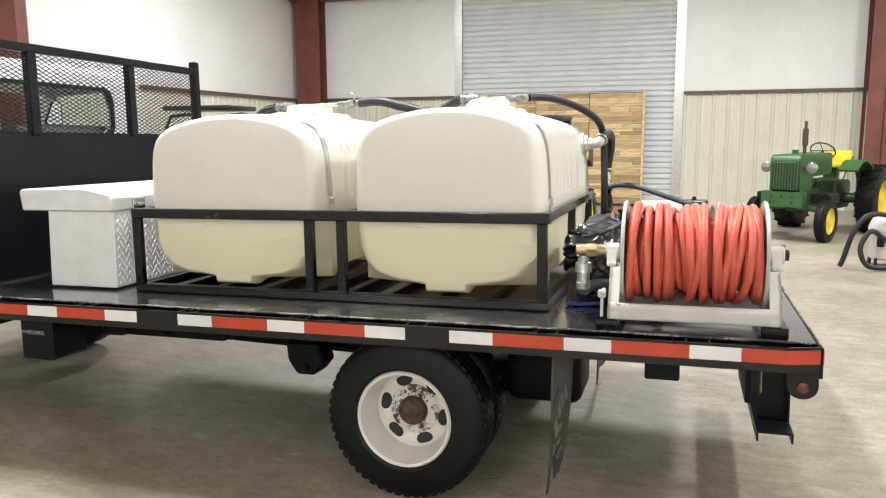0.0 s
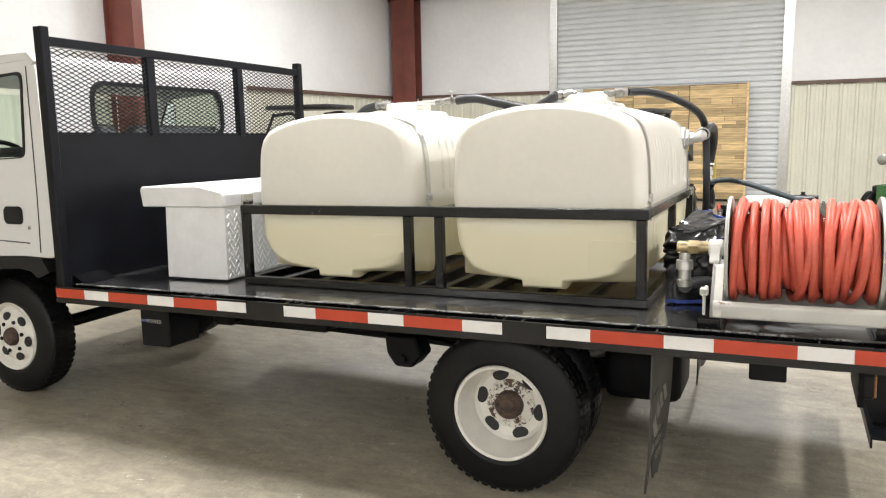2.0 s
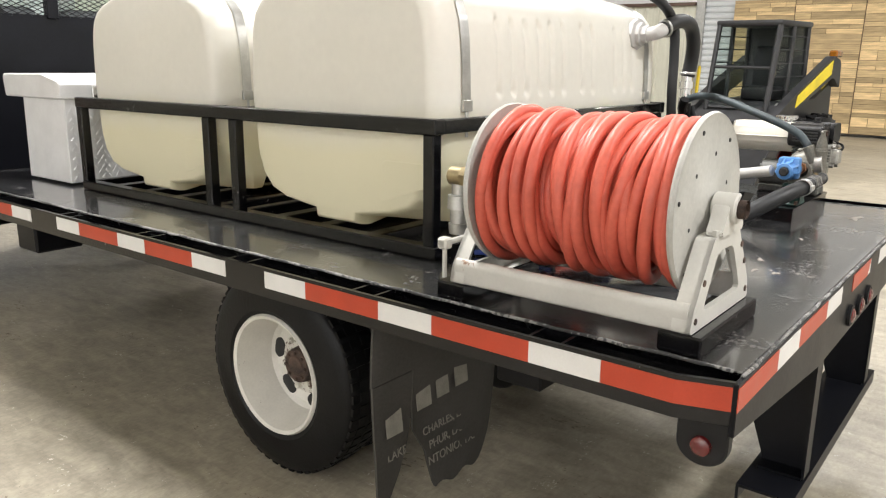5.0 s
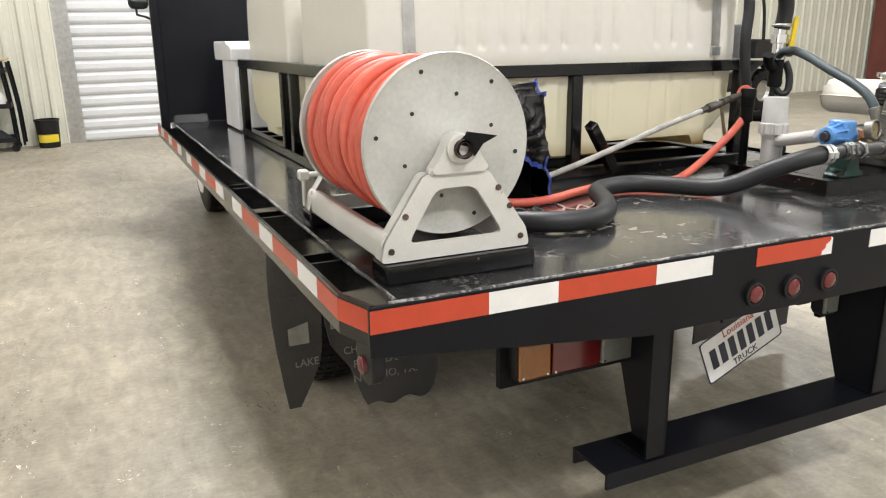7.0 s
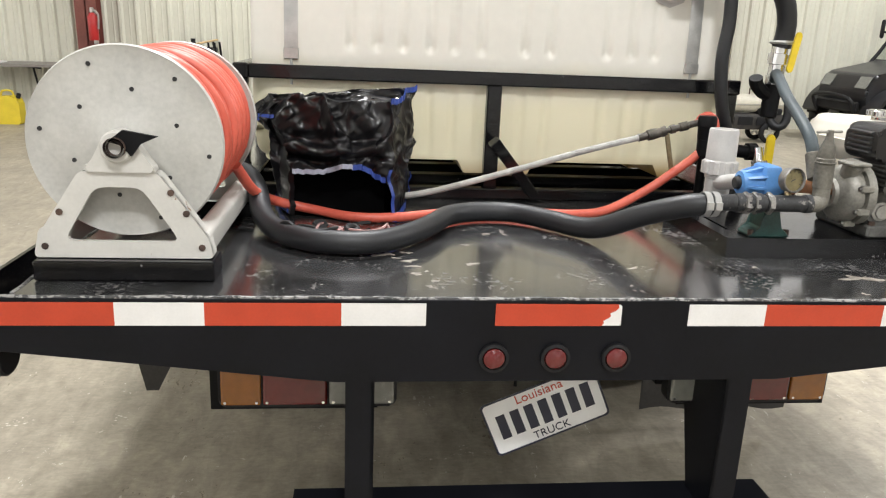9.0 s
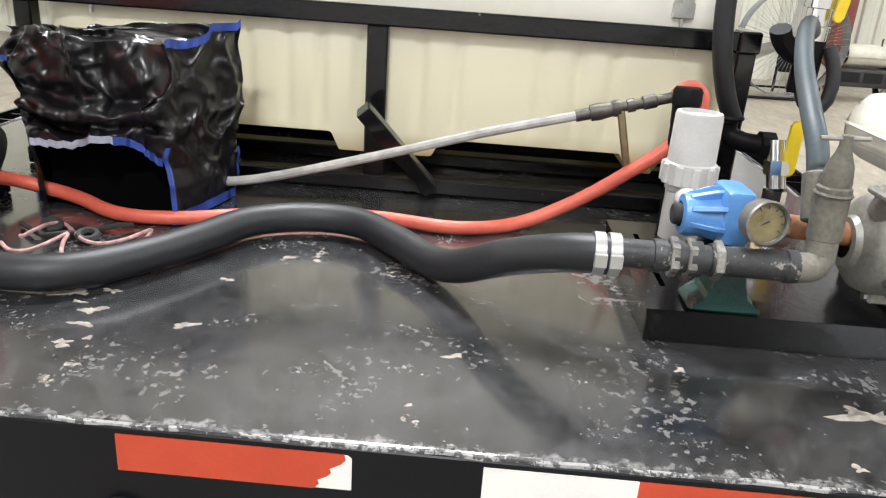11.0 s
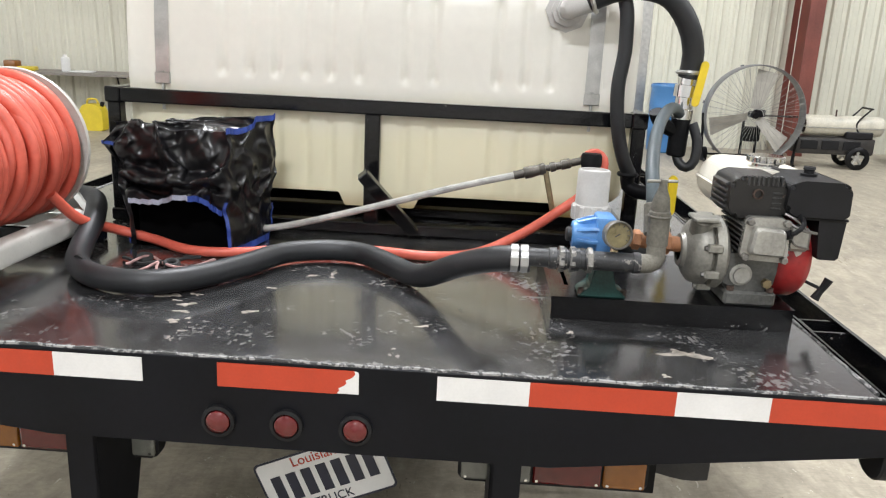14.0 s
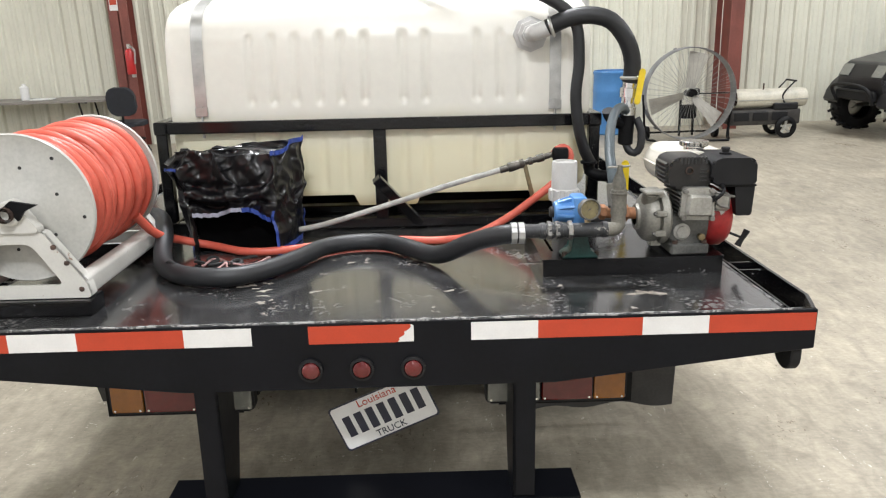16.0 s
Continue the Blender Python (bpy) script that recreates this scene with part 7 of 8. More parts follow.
for yy, zz in ((-0.16, 0.72), (0.16, 0.72), (0.0, 0.72), (-0.16, 0.63), (0.16, 0.63)):
    g = B()
    cyl(g, (0.395, yy, zz), (0.405, yy, zz), 0.022, 12)
    tp_("hole", g, M_DARK)
for s in (-1, 1):
    g = B()
    cyl(g, (0.10, s * 0.36, 1.18), (0.20, s * 0.36, 1.18), 0.075, 20, r1=0.085, bevel=0.006)
    hl = tp_("headlamp", g, M_GALV)
    g = B()
    lathe(g, (0.20, s * 0.36, 1.18), (1, 0, 0), [(0, 0.076), (0.012, 0.06), (0.02, 0.0)], 20)
    bmesh.ops.transform(g, matrix=TRM, verts=g.verts)
    part("lens", g, M_LENSC, hl)
    g = B()
    cyl(g, (0.12, s * 0.22, 1.15), (0.12, s * 0.36, 1.17), 0.015, 8)
    tp_("lamp_arm", g, M_GREEN)
    g = B()
    cyl(g, (0.0, s * 0.10, 0.55), (0.0, s * 0.50, 0.50), 0.05, 12)
    cyl(g, (0.0, s * 0.46, 0.33), (0.0, s * 0.46, 0.56), 0.035, 12)
    tp_("axle_arm", g, M_GREEN)
    g = B()
    box(g, -0.45, -0.05, s * 0.28, s * 0.60, 0.60, 0.76, 0.02)
    tp_("side_box", g, M_PLASTIC, "dark side box")
    g = B()
    pts = [(-1.15 - 0.62 * math.sin(a) - 0.05, 0.60 + 0.68 * math.cos(a)) for a in [radians(q) for q in range(-40, 71, 10)]]
    prism(g, pts + [(x * 0.97 - 0.04, z - 0.03) for x, z in reversed(pts)], "y", s * 0.42, s * 0.72)
    tp_("fender", g, M_GREEN)
g = B()
box(g, -1.6, -0.1, -0.14, 0.14, 0.45, 0.95, 0.04, seg=2)
box(g, -2.1, -1.4, -0.22, 0.22, 0.40, 0.90, 0.05, seg=2)
cyl(g, (-1.85, -0.62, 0.585), (-1.85, 0.62, 0.585), 0.09, 16)
for k in range(4):
    cyl(g, (-0.55 - 0.16 * k, 0.13, 0.82), (-0.55 - 0.16 * k, 0.20, 0.92), 0.03, 10)
tp_("engine", g, material("dark_green", (0.02, 0.06, 0.02), 0.5, var=0.4, scale=10))
g = B()
cyl(g, (-0.30, 0.05, 1.38), (-0.30, 0.05, 1.60), 0.028, 14)
cyl(g, (-0.30, 0.05, 1.52), (-0.30, 0.05, 1.80), 0.045, 16, bevel=0.01)
cyl(g, (-0.30, 0.05, 1.80), (-0.30, 0.05, 1.92), 0.024, 14)
tp_("exhaust", g, M_RUST, "rusty upright exhaust")
g = B()
cyl(g, (-0.05, 0.0, 1.38), (-0.05, 0.0, 1.46), 0.05, 14)
tp_("filler_cap", g, M_GREEN)
g = B()
torus(g, (-1.25, 0, 1.42), (-0.7, 0, 0.72), 0.20, 0.011)
cyl(g, (-1.25, 0, 1.42), (-1.0, 0, 1.28), 0.016, 10)
tube(g, [(-1.40, 0, 1.28), (-1.25, 0, 1.42), (-1.10, 0, 1.56)], 0.008, 8)
tube(g, [(-1.25, 0.20, 1.42), (-1.25, 0, 1.42), (-1.25, -0.20, 1.42)], 0.008, 8)
tp_("steering_wheel", g, M_PLASTIC)
g = B()
box(g, -1.95, -1.52, -0.25, 0.25, 1.12, 1.22, 0.04, seg=2)
box(g, -2.03, -1.93, -0.25, 0.25, 1.18, 1.42, 0.04, seg=2)
tp_("seat", g, M_TYEL, "yellow seat")
g = B()
box(g, -1.8, -1.65, -0.12, 0.12, 0.88, 1.13, 0.02)
tp_("seat_post", g, M_GREEN)
g = B()
tube(g, [(-1.4, 0.30, 0.9), (-1.5, 0.36, 1.2), (-1.55, 0.40, 1.32)], 0.014, 8)
tp_("lever", g, M_GREEN)

# ---- shop vacuum ----
vac = thing("shop_vacuum", (2.08, 8.3, 0), "grey canister shop vacuum with a black hose", "vacuum")
g = B()
lathe(g, (2.08, 8.3, 0.10), (0, 0, 1), [(0, 0.20), (0.02, 0.22), (0.36, 0.235), (0.38, 0.245), (0.42, 0.24), (0.54, 0.19), (0.60, 0.10), (0.61, 0)], 36)
part("canister", g, M_GREYPVC, vac)
g = B()
box(g, 1.90, 1.98, 8.05, 8.09, 0.28, 0.42, 0.004)
part("label_bar", g, M_PLASTIC, vac, smooth=0)
for a in range(4):
    g = B()
    an = radians(45 + 90 * a)
    cx_, cy_ = 2.08 + 0.24 * math.cos(an), 8.3 + 0.24 * math.sin(an)
    cyl(g, (cx_ - 0.015, cy_, 0.045), (cx_ + 0.015, cy_, 0.045), 0.045, 14)
    cyl(g, (cx_, cy_, 0.045), (cx_, cy_, 0.12), 0.02, 8)
    part("castor", g, M_PLASTIC, vac)
g = B()
tube(g, [(2.10, 8.1, 0.55), (1.95, 7.95, 0.70), (1.72, 7.9, 0.68), (1.58, 7.9, 0.45), (1.50, 7.95, 0.12), (1.47, 7.97, 0.03)], 0.032, 12)
tube(g, [(2.0, 8.05, 0.36), (1.78, 7.85, 0.50), (1.66, 7.8, 0.30), (1.74, 7.8, 0.08), (1.95, 7.85, 0.04), (2.25, 7.95, 0.04)], 0.032, 12)
part("hose", g, M_RUBBER, vac, "black suction hose")
settle(vac, (2.08, 8.3), (1.96, 7.82), 0.96)

# ---- skid steer loader; local axes: x forward, y left ----
SKM = Matrix.Translation((-2.80, 9.6, 0)) @ Matrix.Scale(0.94, 4) @ Matrix.Rotation(radians(-97), 4, "Z")
loader = thing("skid_loader", (-2.80, 9.6, 0), "black and yellow skid steer loader with a caged cab", "loader")
M_LYEL = material("loader_yellow", (0.70, 0.55, 0.02), 0.4, var=0.15, scale=6)
M_CHAR = material("loader_charcoal", (0.022, 0.022, 0.024), 0.45, var=0.3, scale=6)


def sk(name, g, mat, label="", smooth=35):
    bmesh.ops.transform(g, matrix=SKM, verts=g.verts)
    return part(name, g, mat, loader, label, smooth)


for x in (-0.45, 0.55):
    for s in (-1, 1):
        c = Vector((x, s * 0.72, 0.40))
        g = B()
        tyre_at(g, c, (0, 1, 0), 0.40, 0.27, 0.21)
        ty = sk("wheel", g, M_TYRE)
        g = B()
        lugs(g, c, 0.39, 0.27, 14)
        bmesh.ops.transform(g, matrix=SKM, verts=g.verts)
        part("tread", g, M_TYRE, ty)["kind"] = "stuff"
        g = B()
        lathe(g, c, (0, s, 0), [(0.10, 0.215), (0.11, 0.20), (0.06, 0.18), (0.06, 0.07), (0.10, 0.06), (0.10, 0)], 24)
        bmesh.ops.transform(g, matrix=SKM, verts=g.verts)
        part("rim", g, M_LYEL, ty)
g = B()
prism(g, round_poly([(-1.15, 0.35), (0.95, 0.35), (1.0, 0.75), (0.6, 0.95), (-0.6, 1.0), (-1.25, 1.25), (-1.3, 0.6)], 0.06), "y", -0.55, 0.55, 0.02)
sk("chassis", g, M_CHAR)
for s in (-1, 1):
    g = B()
    for a, b in (((0.75, 0.85), (0.55, 2.02)), ((-0.45, 1.0), (-0.40, 2.02)), ((0.15, 0.95), (0.12, 2.02))):
        cyl(g, (a[0], s * 0.43, a[1]), (b[0], s * 0.43, b[1]), 0.035, 10)
    for k in range(5):
        z = 1.15 + 0.18 * k
        cyl(g, (-0.42, s * 0.43, z), (0.62, s * 0.43, z), 0.008, 6)
    sk("cab_side", g, M_CHAR, "caged cab side")
g = B()
box(g, -0.48, 0.60, -0.47, 0.47, 2.0, 2.08, 0.03, seg=2)
sk("cab_roof", g, M_CHAR)
g = B()
prism(g, [(0.74, 0.88), (0.56, 2.0), (0.55, 2.0), (0.73, 0.88)], "y", -0.42, 0.42)
fg = sk("front_glass", g, M_GLASS)
fg.visible_shadow = False
g = B()
for yy in (-0.42, 0.42):
    cyl(g, (0.76, yy, 0.86), (0.57, yy, 2.02), 0.03, 8)
for z, x in ((0.9, 0.75), (1.45, 0.66)):
    cyl(g, (x, -0.42, z), (x, 0.42, z), 0.022, 8)
sk("front_frame", g, M_CHAR)
g = B()
box(g, -0.30, 0.10, -0.25, 0.25, 0.98, 1.18, 0.05, seg=2)
box(g, -0.36, -0.24, -0.25, 0.25, 1.1, 1.75, 0.05, seg=2)
sk("seat", g, M_PLASTIC)
for s in (-1, 1):
    g = B()
    prism(g, round_poly([(-1.2, 1.15), (-1.15, 1.55), (-0.85, 1.62), (0.55, 1.05), (1.15, 0.75), (1.25, 0.45), (1.05, 0.42), (0.95, 0.62), (0.40, 0.86), (-0.9, 1.32)], 0.05), "y", s * 0.56, s * 0.68, 0.01)
    arm = sk("lift_arm", g, M_CHAR)
    g = B()
    prism(g, [(-0.80, 1.555), (0.36, 1.085), (0.40, 0.93), (-0.78, 1.36)], "y", s * 0.682, s * 0.692)
    bmesh.ops.transform(g, matrix=SKM, verts=g.verts)
    part("decal", g, M_LYEL, arm, "yellow stripe", smooth=0)
    g = B()
    cyl(g, (-0.75, s * 0.50, 0.85), (0.55, s * 0.50, 0.95), 0.04, 12)
    sk("ram", g, M_GALV)
g = B()
prism(g, round_poly([(1.15, 0.55), (1.2, 0.05), (1.85, 0.02), (1.85, 0.05), (1.3, 0.12), (1.22, 0.58)], 0.02), "y", -0.85, 0.85)
for s in (-0.85, 0.83):
    prism(g, [(1.15, 0.55), (1.2, 0.05), (1.85, 0.03), (1.5, 0.45)], "y", s, s + 0.02)
sk("bucket", g, M_CHAR, "dark steel bucket", smooth=20)
for s in (-1, 1):
    g = B()
    box(g, -1.24, -1.0, s * 0.60 - 0.06, s * 0.60 + 0.06, 1.60, 1.70, 0.02)
    sk("tail_lamp", g, M_LENSA, "amber tail lamp")
    g = B()
    prism(g, [(-0.40, 1.0), (0.70, 0.9), (0.54, 2.0), (-0.40, 2.0)], "y", s * 0.415, s * 0.42)
    mesh_ = sk("side_mesh", g, M_GLASS, smooth=0)
    mesh_.visible_shadow = False
g = B()
box(g, -0.46, -0.42, -0.43, 0.43, 1.0, 2.0)
sk("cab_back", g, M_CHAR, smooth=0)
g = B()
prism(g, round_poly([(-1.32, 0.5), (-1.05, 0.5), (-0.95, 1.22), (-1.28, 1.28)], 0.05), "y", -0.52, 0.52, 0.02)
sk("rear_cover", g, M_LYEL, "yellow engine cover")

# ---- black utility vehicle, facing -y ----
UX, UYF = -9.6, 8.2
utv = thing("utility_vehicle", (-8.62, 8.7, 0), "black two-seat utility vehicle with roof and windscreen", "utility vehicle")
M_UTV = material("utv_black", (0.018, 0.018, 0.02), 0.35, var=0.3, scale=8)


UTM = Matrix.Translation((-8.62, 7.76, 0)) @ Matrix.Rotation(radians(4), 4, "Z") @ Matrix.Translation((-UX, -UYF, 0))


def ut(name, g, mat, label="", smooth=35, m=None):
    bmesh.ops.transform(g, matrix=UTM, verts=g.verts)
    for v in g.verts:
        if v.co.z > 1.2:
            v.co.z = 1.2 + (v.co.z - 1.2) * 1.22
    return part(name, g, mat, utv, label, smooth)


for yy in (UYF, UYF + 1.95):
    for s in (-1, 1):
        c = Vector((UX + s * 0.63, yy, 0.335))
        t = B()
        tyre_at(t, Vector((0, 0, 0)), (0, 1, 0), 0.335, 0.25, 0.17)
        g = B()
        merge(g, t, Matrix.Translation(c) @ Matrix.Rotation(radians(90), 4, "Z"))
        ty = ut("wheel", g, M_TYRE)
        t, g = B(), B()
        lugs(t, Vector((0, 0, 0)), 0.325, 0.25, 16, 0.35, 0.035)
        merge(g, t, UTM @ Matrix.Translation(c) @ Matrix.Rotation(radians(90), 4, "Z"))
        part("tread", g, M_TYRE, ty)["kind"] = "stuff"
        g = B()
        lathe(g, c, (s, 0, 0), [(0.09, 0.175), (0.10, 0.165), (0.05, 0.14), (0.06, 0.05), (0.08, 0.04), (0.08, 0)], 24)
        bmesh.ops.transform(g, matrix=UTM, verts=g.verts)
        part("rim", g, M_GALV, ty, "grey alloy rim")
g = B()
prism(g, round_poly([(UYF - 0.35, 0.45), (UYF - 0.42, 0.75), (UYF - 0.30, 0.98), (UYF + 0.55, 1.16), (UYF + 0.62, 0.5)], 0.06), "x", UX - 0.50, UX + 0.50, 0.03)
ut("hood", g, M_UTV, "black sloping hood")
g = B()
box(g, UX - 0.42, UX + 0.42, UYF - 0.47, UYF - 0.40, 0.48, 0.62, 0.02)
tube(g, [(UX - 0.4, UYF - 0.45, 0.45), (UX - 0.38, UYF - 0.55, 0.65), (UX, UYF - 0.58, 0.70), (UX + 0.38, UYF - 0.55, 0.65), (UX + 0.4, UYF - 0.45, 0.45)], 0.025, 10)
ut("bumper", g, M_PLASTIC)
for s in (-1, 1):
    g = B()
    prism(g, [(UYF - 0.415, 0.80), (UYF - 0.33, 0.95), (UYF - 0.32, 0.95), (UYF - 0.405, 0.80)], "x", UX + s * 0.25, UX + s * 0.47)
    ut("headlamp", g, M_LENSC, smooth=0)
    for yy in (UYF, UYF + 1.95):
        g = B()
        pts = [(yy + 0.44 * math.cos(a), 0.36 + 0.46 * math.sin(a)) for a in [radians(q) for q in range(10, 171, 16)]]
        prism(g, pts + [(yy + (y - yy) * 0.92, z - 0.035) for y, z in reversed(pts)], "x", UX + s * 0.45, UX + s * 0.76)
        ut("fender", g, M_UTV)
    g = B()
    x = UX + s * 0.62
    tube(g, [(x, UYF + 0.45, 1.10), (x - s * 0.04, UYF + 0.80, 1.55), (x - s * 0.08, UYF + 1.02, 1.86)], 0.025, 10)
    tube(g, [(x - s * 0.08, UYF + 1.02, 1.86), (x - s * 0.08, UYF + 1.75, 1.88), (x - s * 0.03, UYF + 1.95, 1.6), (x, UYF + 2.0, 0.9)], 0.025, 10)
    ut("roll_bar", g, M_PLASTIC)
    g = B()
    prism(g, round_poly([(UYF + 0.5, 0.40), (UYF + 1.5, 0.40), (UYF + 1.5, 0.75), (UYF + 1.2, 0.62), (UYF + 0.8, 0.62), (UYF + 0.6, 1.0)], 0.04), "x", *sorted((UX + s * 0.60, UX + s * 0.66)))
    ut("side_panel", g, M_UTV)
    g = B()
    box(g, *sorted((UX + s * 0.78, UX + s * 0.86)), UYF + 0.70, UYF + 0.74, 1.40, 1.62, 0.02)
    tube(g, [(UX + s * 0.62, UYF + 0.75, 1.45), (UX + s * 0.80, UYF + 0.72, 1.48)], 0.012, 8)
    ut("mirror", g, M_PLASTIC)
    g = B()
    box(g, *sorted((UX + s * 0.06, UX + s * 0.52)), UYF + 1.10, UYF + 1.60, 0.72, 0.86, 0.05, seg=2)
    box(g, *sorted((UX + s * 0.06, UX + s * 0.52)), UYF + 1.52, UYF + 1.68, 0.82, 1.36, 0.05, seg=2)
    ut("seat", g, M_SEAT)
g = B()
box(g, UX - 0.66, UX + 0.66, UYF + 0.92, UYF + 1.95, 1.94, 2.01, 0.035, seg=2)
ut("roof", g, M_UTV, "black moulded roof")
g = B()
prism(g, [(UYF + 0.50, 1.14), (UYF + 0.80, 1.55), (UYF + 0.805, 1.55), (UYF + 0.505, 1.14)], "x", UX - 0.57, UX + 0.57)
ws = ut("windscreen", g, M_GLASS, smooth=0)
ws.visible_shadow = False
g = B()
for a, b in (((UX - 0.57, UYF + 0.50, 1.14), (UX + 0.57, UYF + 0.50, 1.14)), ((UX - 0.55, UYF + 0.80, 1.55), (UX + 0.55, UYF + 0.80, 1.55))):
    cyl(g, a, b, 0.014, 8)
torus(g, (UX - 0.3, UYF + 0.95, 1.10), (0, -0.8, -0.5), 0.16, 0.014)
ut("screen_frame", g, M_PLASTIC)
g = B()
box(g, UX - 0.6, UX + 0.6, UYF + 0.4, UYF + 2.3, 0.34, 0.42, 0.02)
ut("floor_pan", g, M_PLASTIC)
g = B()
for b in ((UX - 0.68, UX + 0.68, UYF + 1.72, UYF + 2.65, 0.86, 0.90), (UX - 0.70, UX - 0.66, UYF + 1.72, UYF + 2.65, 0.86, 1.14), (UX + 0.66, UX + 0.70, UYF + 1.72, UYF + 2.65, 0.86, 1.14), (UX - 0.68, UX + 0.68, UYF + 2.62, UYF + 2.66, 0.86, 1.14), (UX - 0.68, UX + 0.68, UYF + 1.72, UYF + 1.76, 0.86, 1.14)):
    box(g, *b, 0.008)
ut("cargo_bed", g, M_UTV)
for s in (-1, 1):
    for yy in (UYF, UYF + 1.95):
        g = B()
        cyl(g, (UX + s * 0.2, yy, 0.40), (UX + s * 0.58, yy, 0.34), 0.03, 10)
        cyl(g, (UX + s * 0.38, yy + 0.05, 0.36), (UX + s * 0.36, yy + 0.08, 0.80), 0.03, 10)
        ut("suspension", g, M_GALV)

# ---- drum fan ----
FXX, FY, FZ, FR = -9.6, 5.30, 0.70, 0.66
fan = thing("drum_fan", (FXX, FY, 0), "large round drum fan with a radial wire guard", "fan")
M_FANGREY = material("fan_grey", (0.20, 0.20, 0.20), 0.45, var=0.25, scale=6)
M_WIRE = material("dull_wire", (0.34, 0.34, 0.32), 0.5, metal=0.3, var=0.2, scale=12)
g = B()
rings(g, [[(FXX + dx, FY + r * math.cos(a), FZ + r * math.sin(a)) for a in [2 * math.pi * k / 56 for k in range(56)]] for dx, r in ((0.10, FR), (0.11, FR + 0.008), (0.10, FR + 0.014), (-0.10, FR + 0.014), (-0.11, FR + 0.008), (-0.10, FR), (0.10, FR))], cap=False)
part("drum", g, M_FANGREY, fan)
for k in range(6):
    a = 2 * math.pi * (k + 0.3) / 6
    g = B()
    box(g, -0.12, -0.07, -0.02, 0.02, FR + 0.010, FR + 0.030, 0.004, Matrix.Translation((FXX, FY, FZ)) @ Matrix.Rotation(a, 4, "X"))
    part("clip", g, M_FANGREY, fan)
for sx in (0.11, -0.11):
    g = B()
    for k in range(44):
        a = 2 * math.pi * k / 44
        cyl(g, (FXX + sx * 1.25, FY + 0.09 * math.cos(a), FZ + 0.09 * math.sin(a)), (FXX + sx, FY + FR * math.cos(a), FZ + FR * math.sin(a)), 0.0022, 5)
    torus(g, (FXX + sx * 1.25, FY, FZ), (1, 0, 0), 0.09, 0.004, 30, 5)
    part("guard", g, M_WIRE, fan, "radial wire guard")["kind"] = "stuff"
for k in range(3):
    t = B()
    loops = []
    for i in range(8):
        f = i / 7
        r = 0.08 + 0.52 * f
        w = 0.07 + 0.07 * f
        tw = radians(38 - 18 * f)
        loops.append([(w * q * math.sin(tw) + e, w * q * math.cos(tw), r) for q, e in ((-1, -0.002), (0, -0.006), (1, -0.002), (1, 0.002), (0, 0.006), (-1, 0.002))])
    rings(t, loops)
    g = B()
    merge(g, t, Matrix.Translation((FXX, FY, FZ)) @ Matrix.Rotation(radians(-12 + 120 * k), 4, "X"))
    part("blade", g, material("fan_blade_grey", (0.42, 0.40, 0.35), 0.5, var=0.2) if k == 0 else bpy.data.materials["fan_blade_grey"], fan)
g = B()
cyl(g, (FXX - 0.12, FY, FZ), (FXX + 0.12, FY, FZ), 0.045, 20, bevel=0.01)
box(g, FXX - 0.10, FXX + 0.02, FY + 0.02, FY + 0.16, FZ - 0.03, FZ + 0.07, 0.012)
part("motor_hub", g, M_FRAMEBLK, fan)
g = B()
box(g, FXX - 0.14, FXX - 0.12, FY - 0.02, FY + FR, FZ - 0.03, FZ - 0.01, 0.003)
for y in (-0.07, 0.13):
    box(g, FXX - 0.15, FXX - 0.12, FY + y - 0.015, FY + y + 0.015, 0.06, FZ - 0.02, 0.004)
box(g, FXX - 0.22, FXX - 0.05, FY - 0.07, FY + 0.16, FZ - 0.38, FZ - 0.18, 0.03, seg=2)
part("motor_mount", g, M_FRAMEBLK, fan, smooth=0)
g = B()
for s in (-1, 1):
    tube(g, [(FXX + 0.25, FY + s * 0.55, 0.05), (FXX, FY + s * 0.62, 0.10), (FXX, FY + s * (FR + 0.02), FZ)], 0.018, 8)
    cyl(g, (FXX - 0.28, FY + s * 0.50, 0.10), (FXX - 0.28, FY + s * 0.56, 0.10), 0.10, 20)
cyl(g, (FXX + 0.25, FY - 0.55, 0.03), (FXX + 0.25, FY + 0.55, 0.03), 0.018, 8)
cyl(g, (FXX - 0.28, FY - 0.56, 0.10), (FXX - 0.28, FY + 0.56, 0.10), 0.015, 8)
part("stand", g, M_FRAMEBLK, fan)
settle(fan, (-9.6, 5.30), (-8.6, 5.02), 0.92)

# ---- torpedo heater ----
heat = thing("torpedo_heater", (-10.0, 6.75, 0), "cream and black torpedo heater on wheels", "heater")
g = B()
lathe(g, (-10.0, 6.15, 0.60), (0, 1, 0), [(0.02, 0.11), (0, 0.135), (0.03, 0.145), (1.05, 0.145), (1.10, 0.135), (1.08, 0.11)], 28)
part("barrel", g, material("heater_cream", (0.58, 0.55, 0.45), 0.5, var=0.22, scale=4), heat)
g = B()
prism(g, [(6.16, 0.575), (7.24, 0.575), (7.24, 0.59), (6.16, 0.59)], "x", -10.152, -9.848)
part("seam_band", g, M_GALV, heat, smooth=0)
g = B()
lathe(g, (-10.0, 6.17, 0.60), (0, 1, 0), [(0, 0.11), (0.06, 0.10), (0.06, 0.0)], 20)
part("nozzle", g, M_RUST, heat)
g = B()
box(g, -10.16, -9.84, 6.05, 7.15, 0.20, 0.44, 0.03, seg=2)
part("fuel_tank", g, material("heater_tank", (0.040, 0.036, 0.032), 0.55, var=0.4, scale=9), heat, "dull black fuel tank")
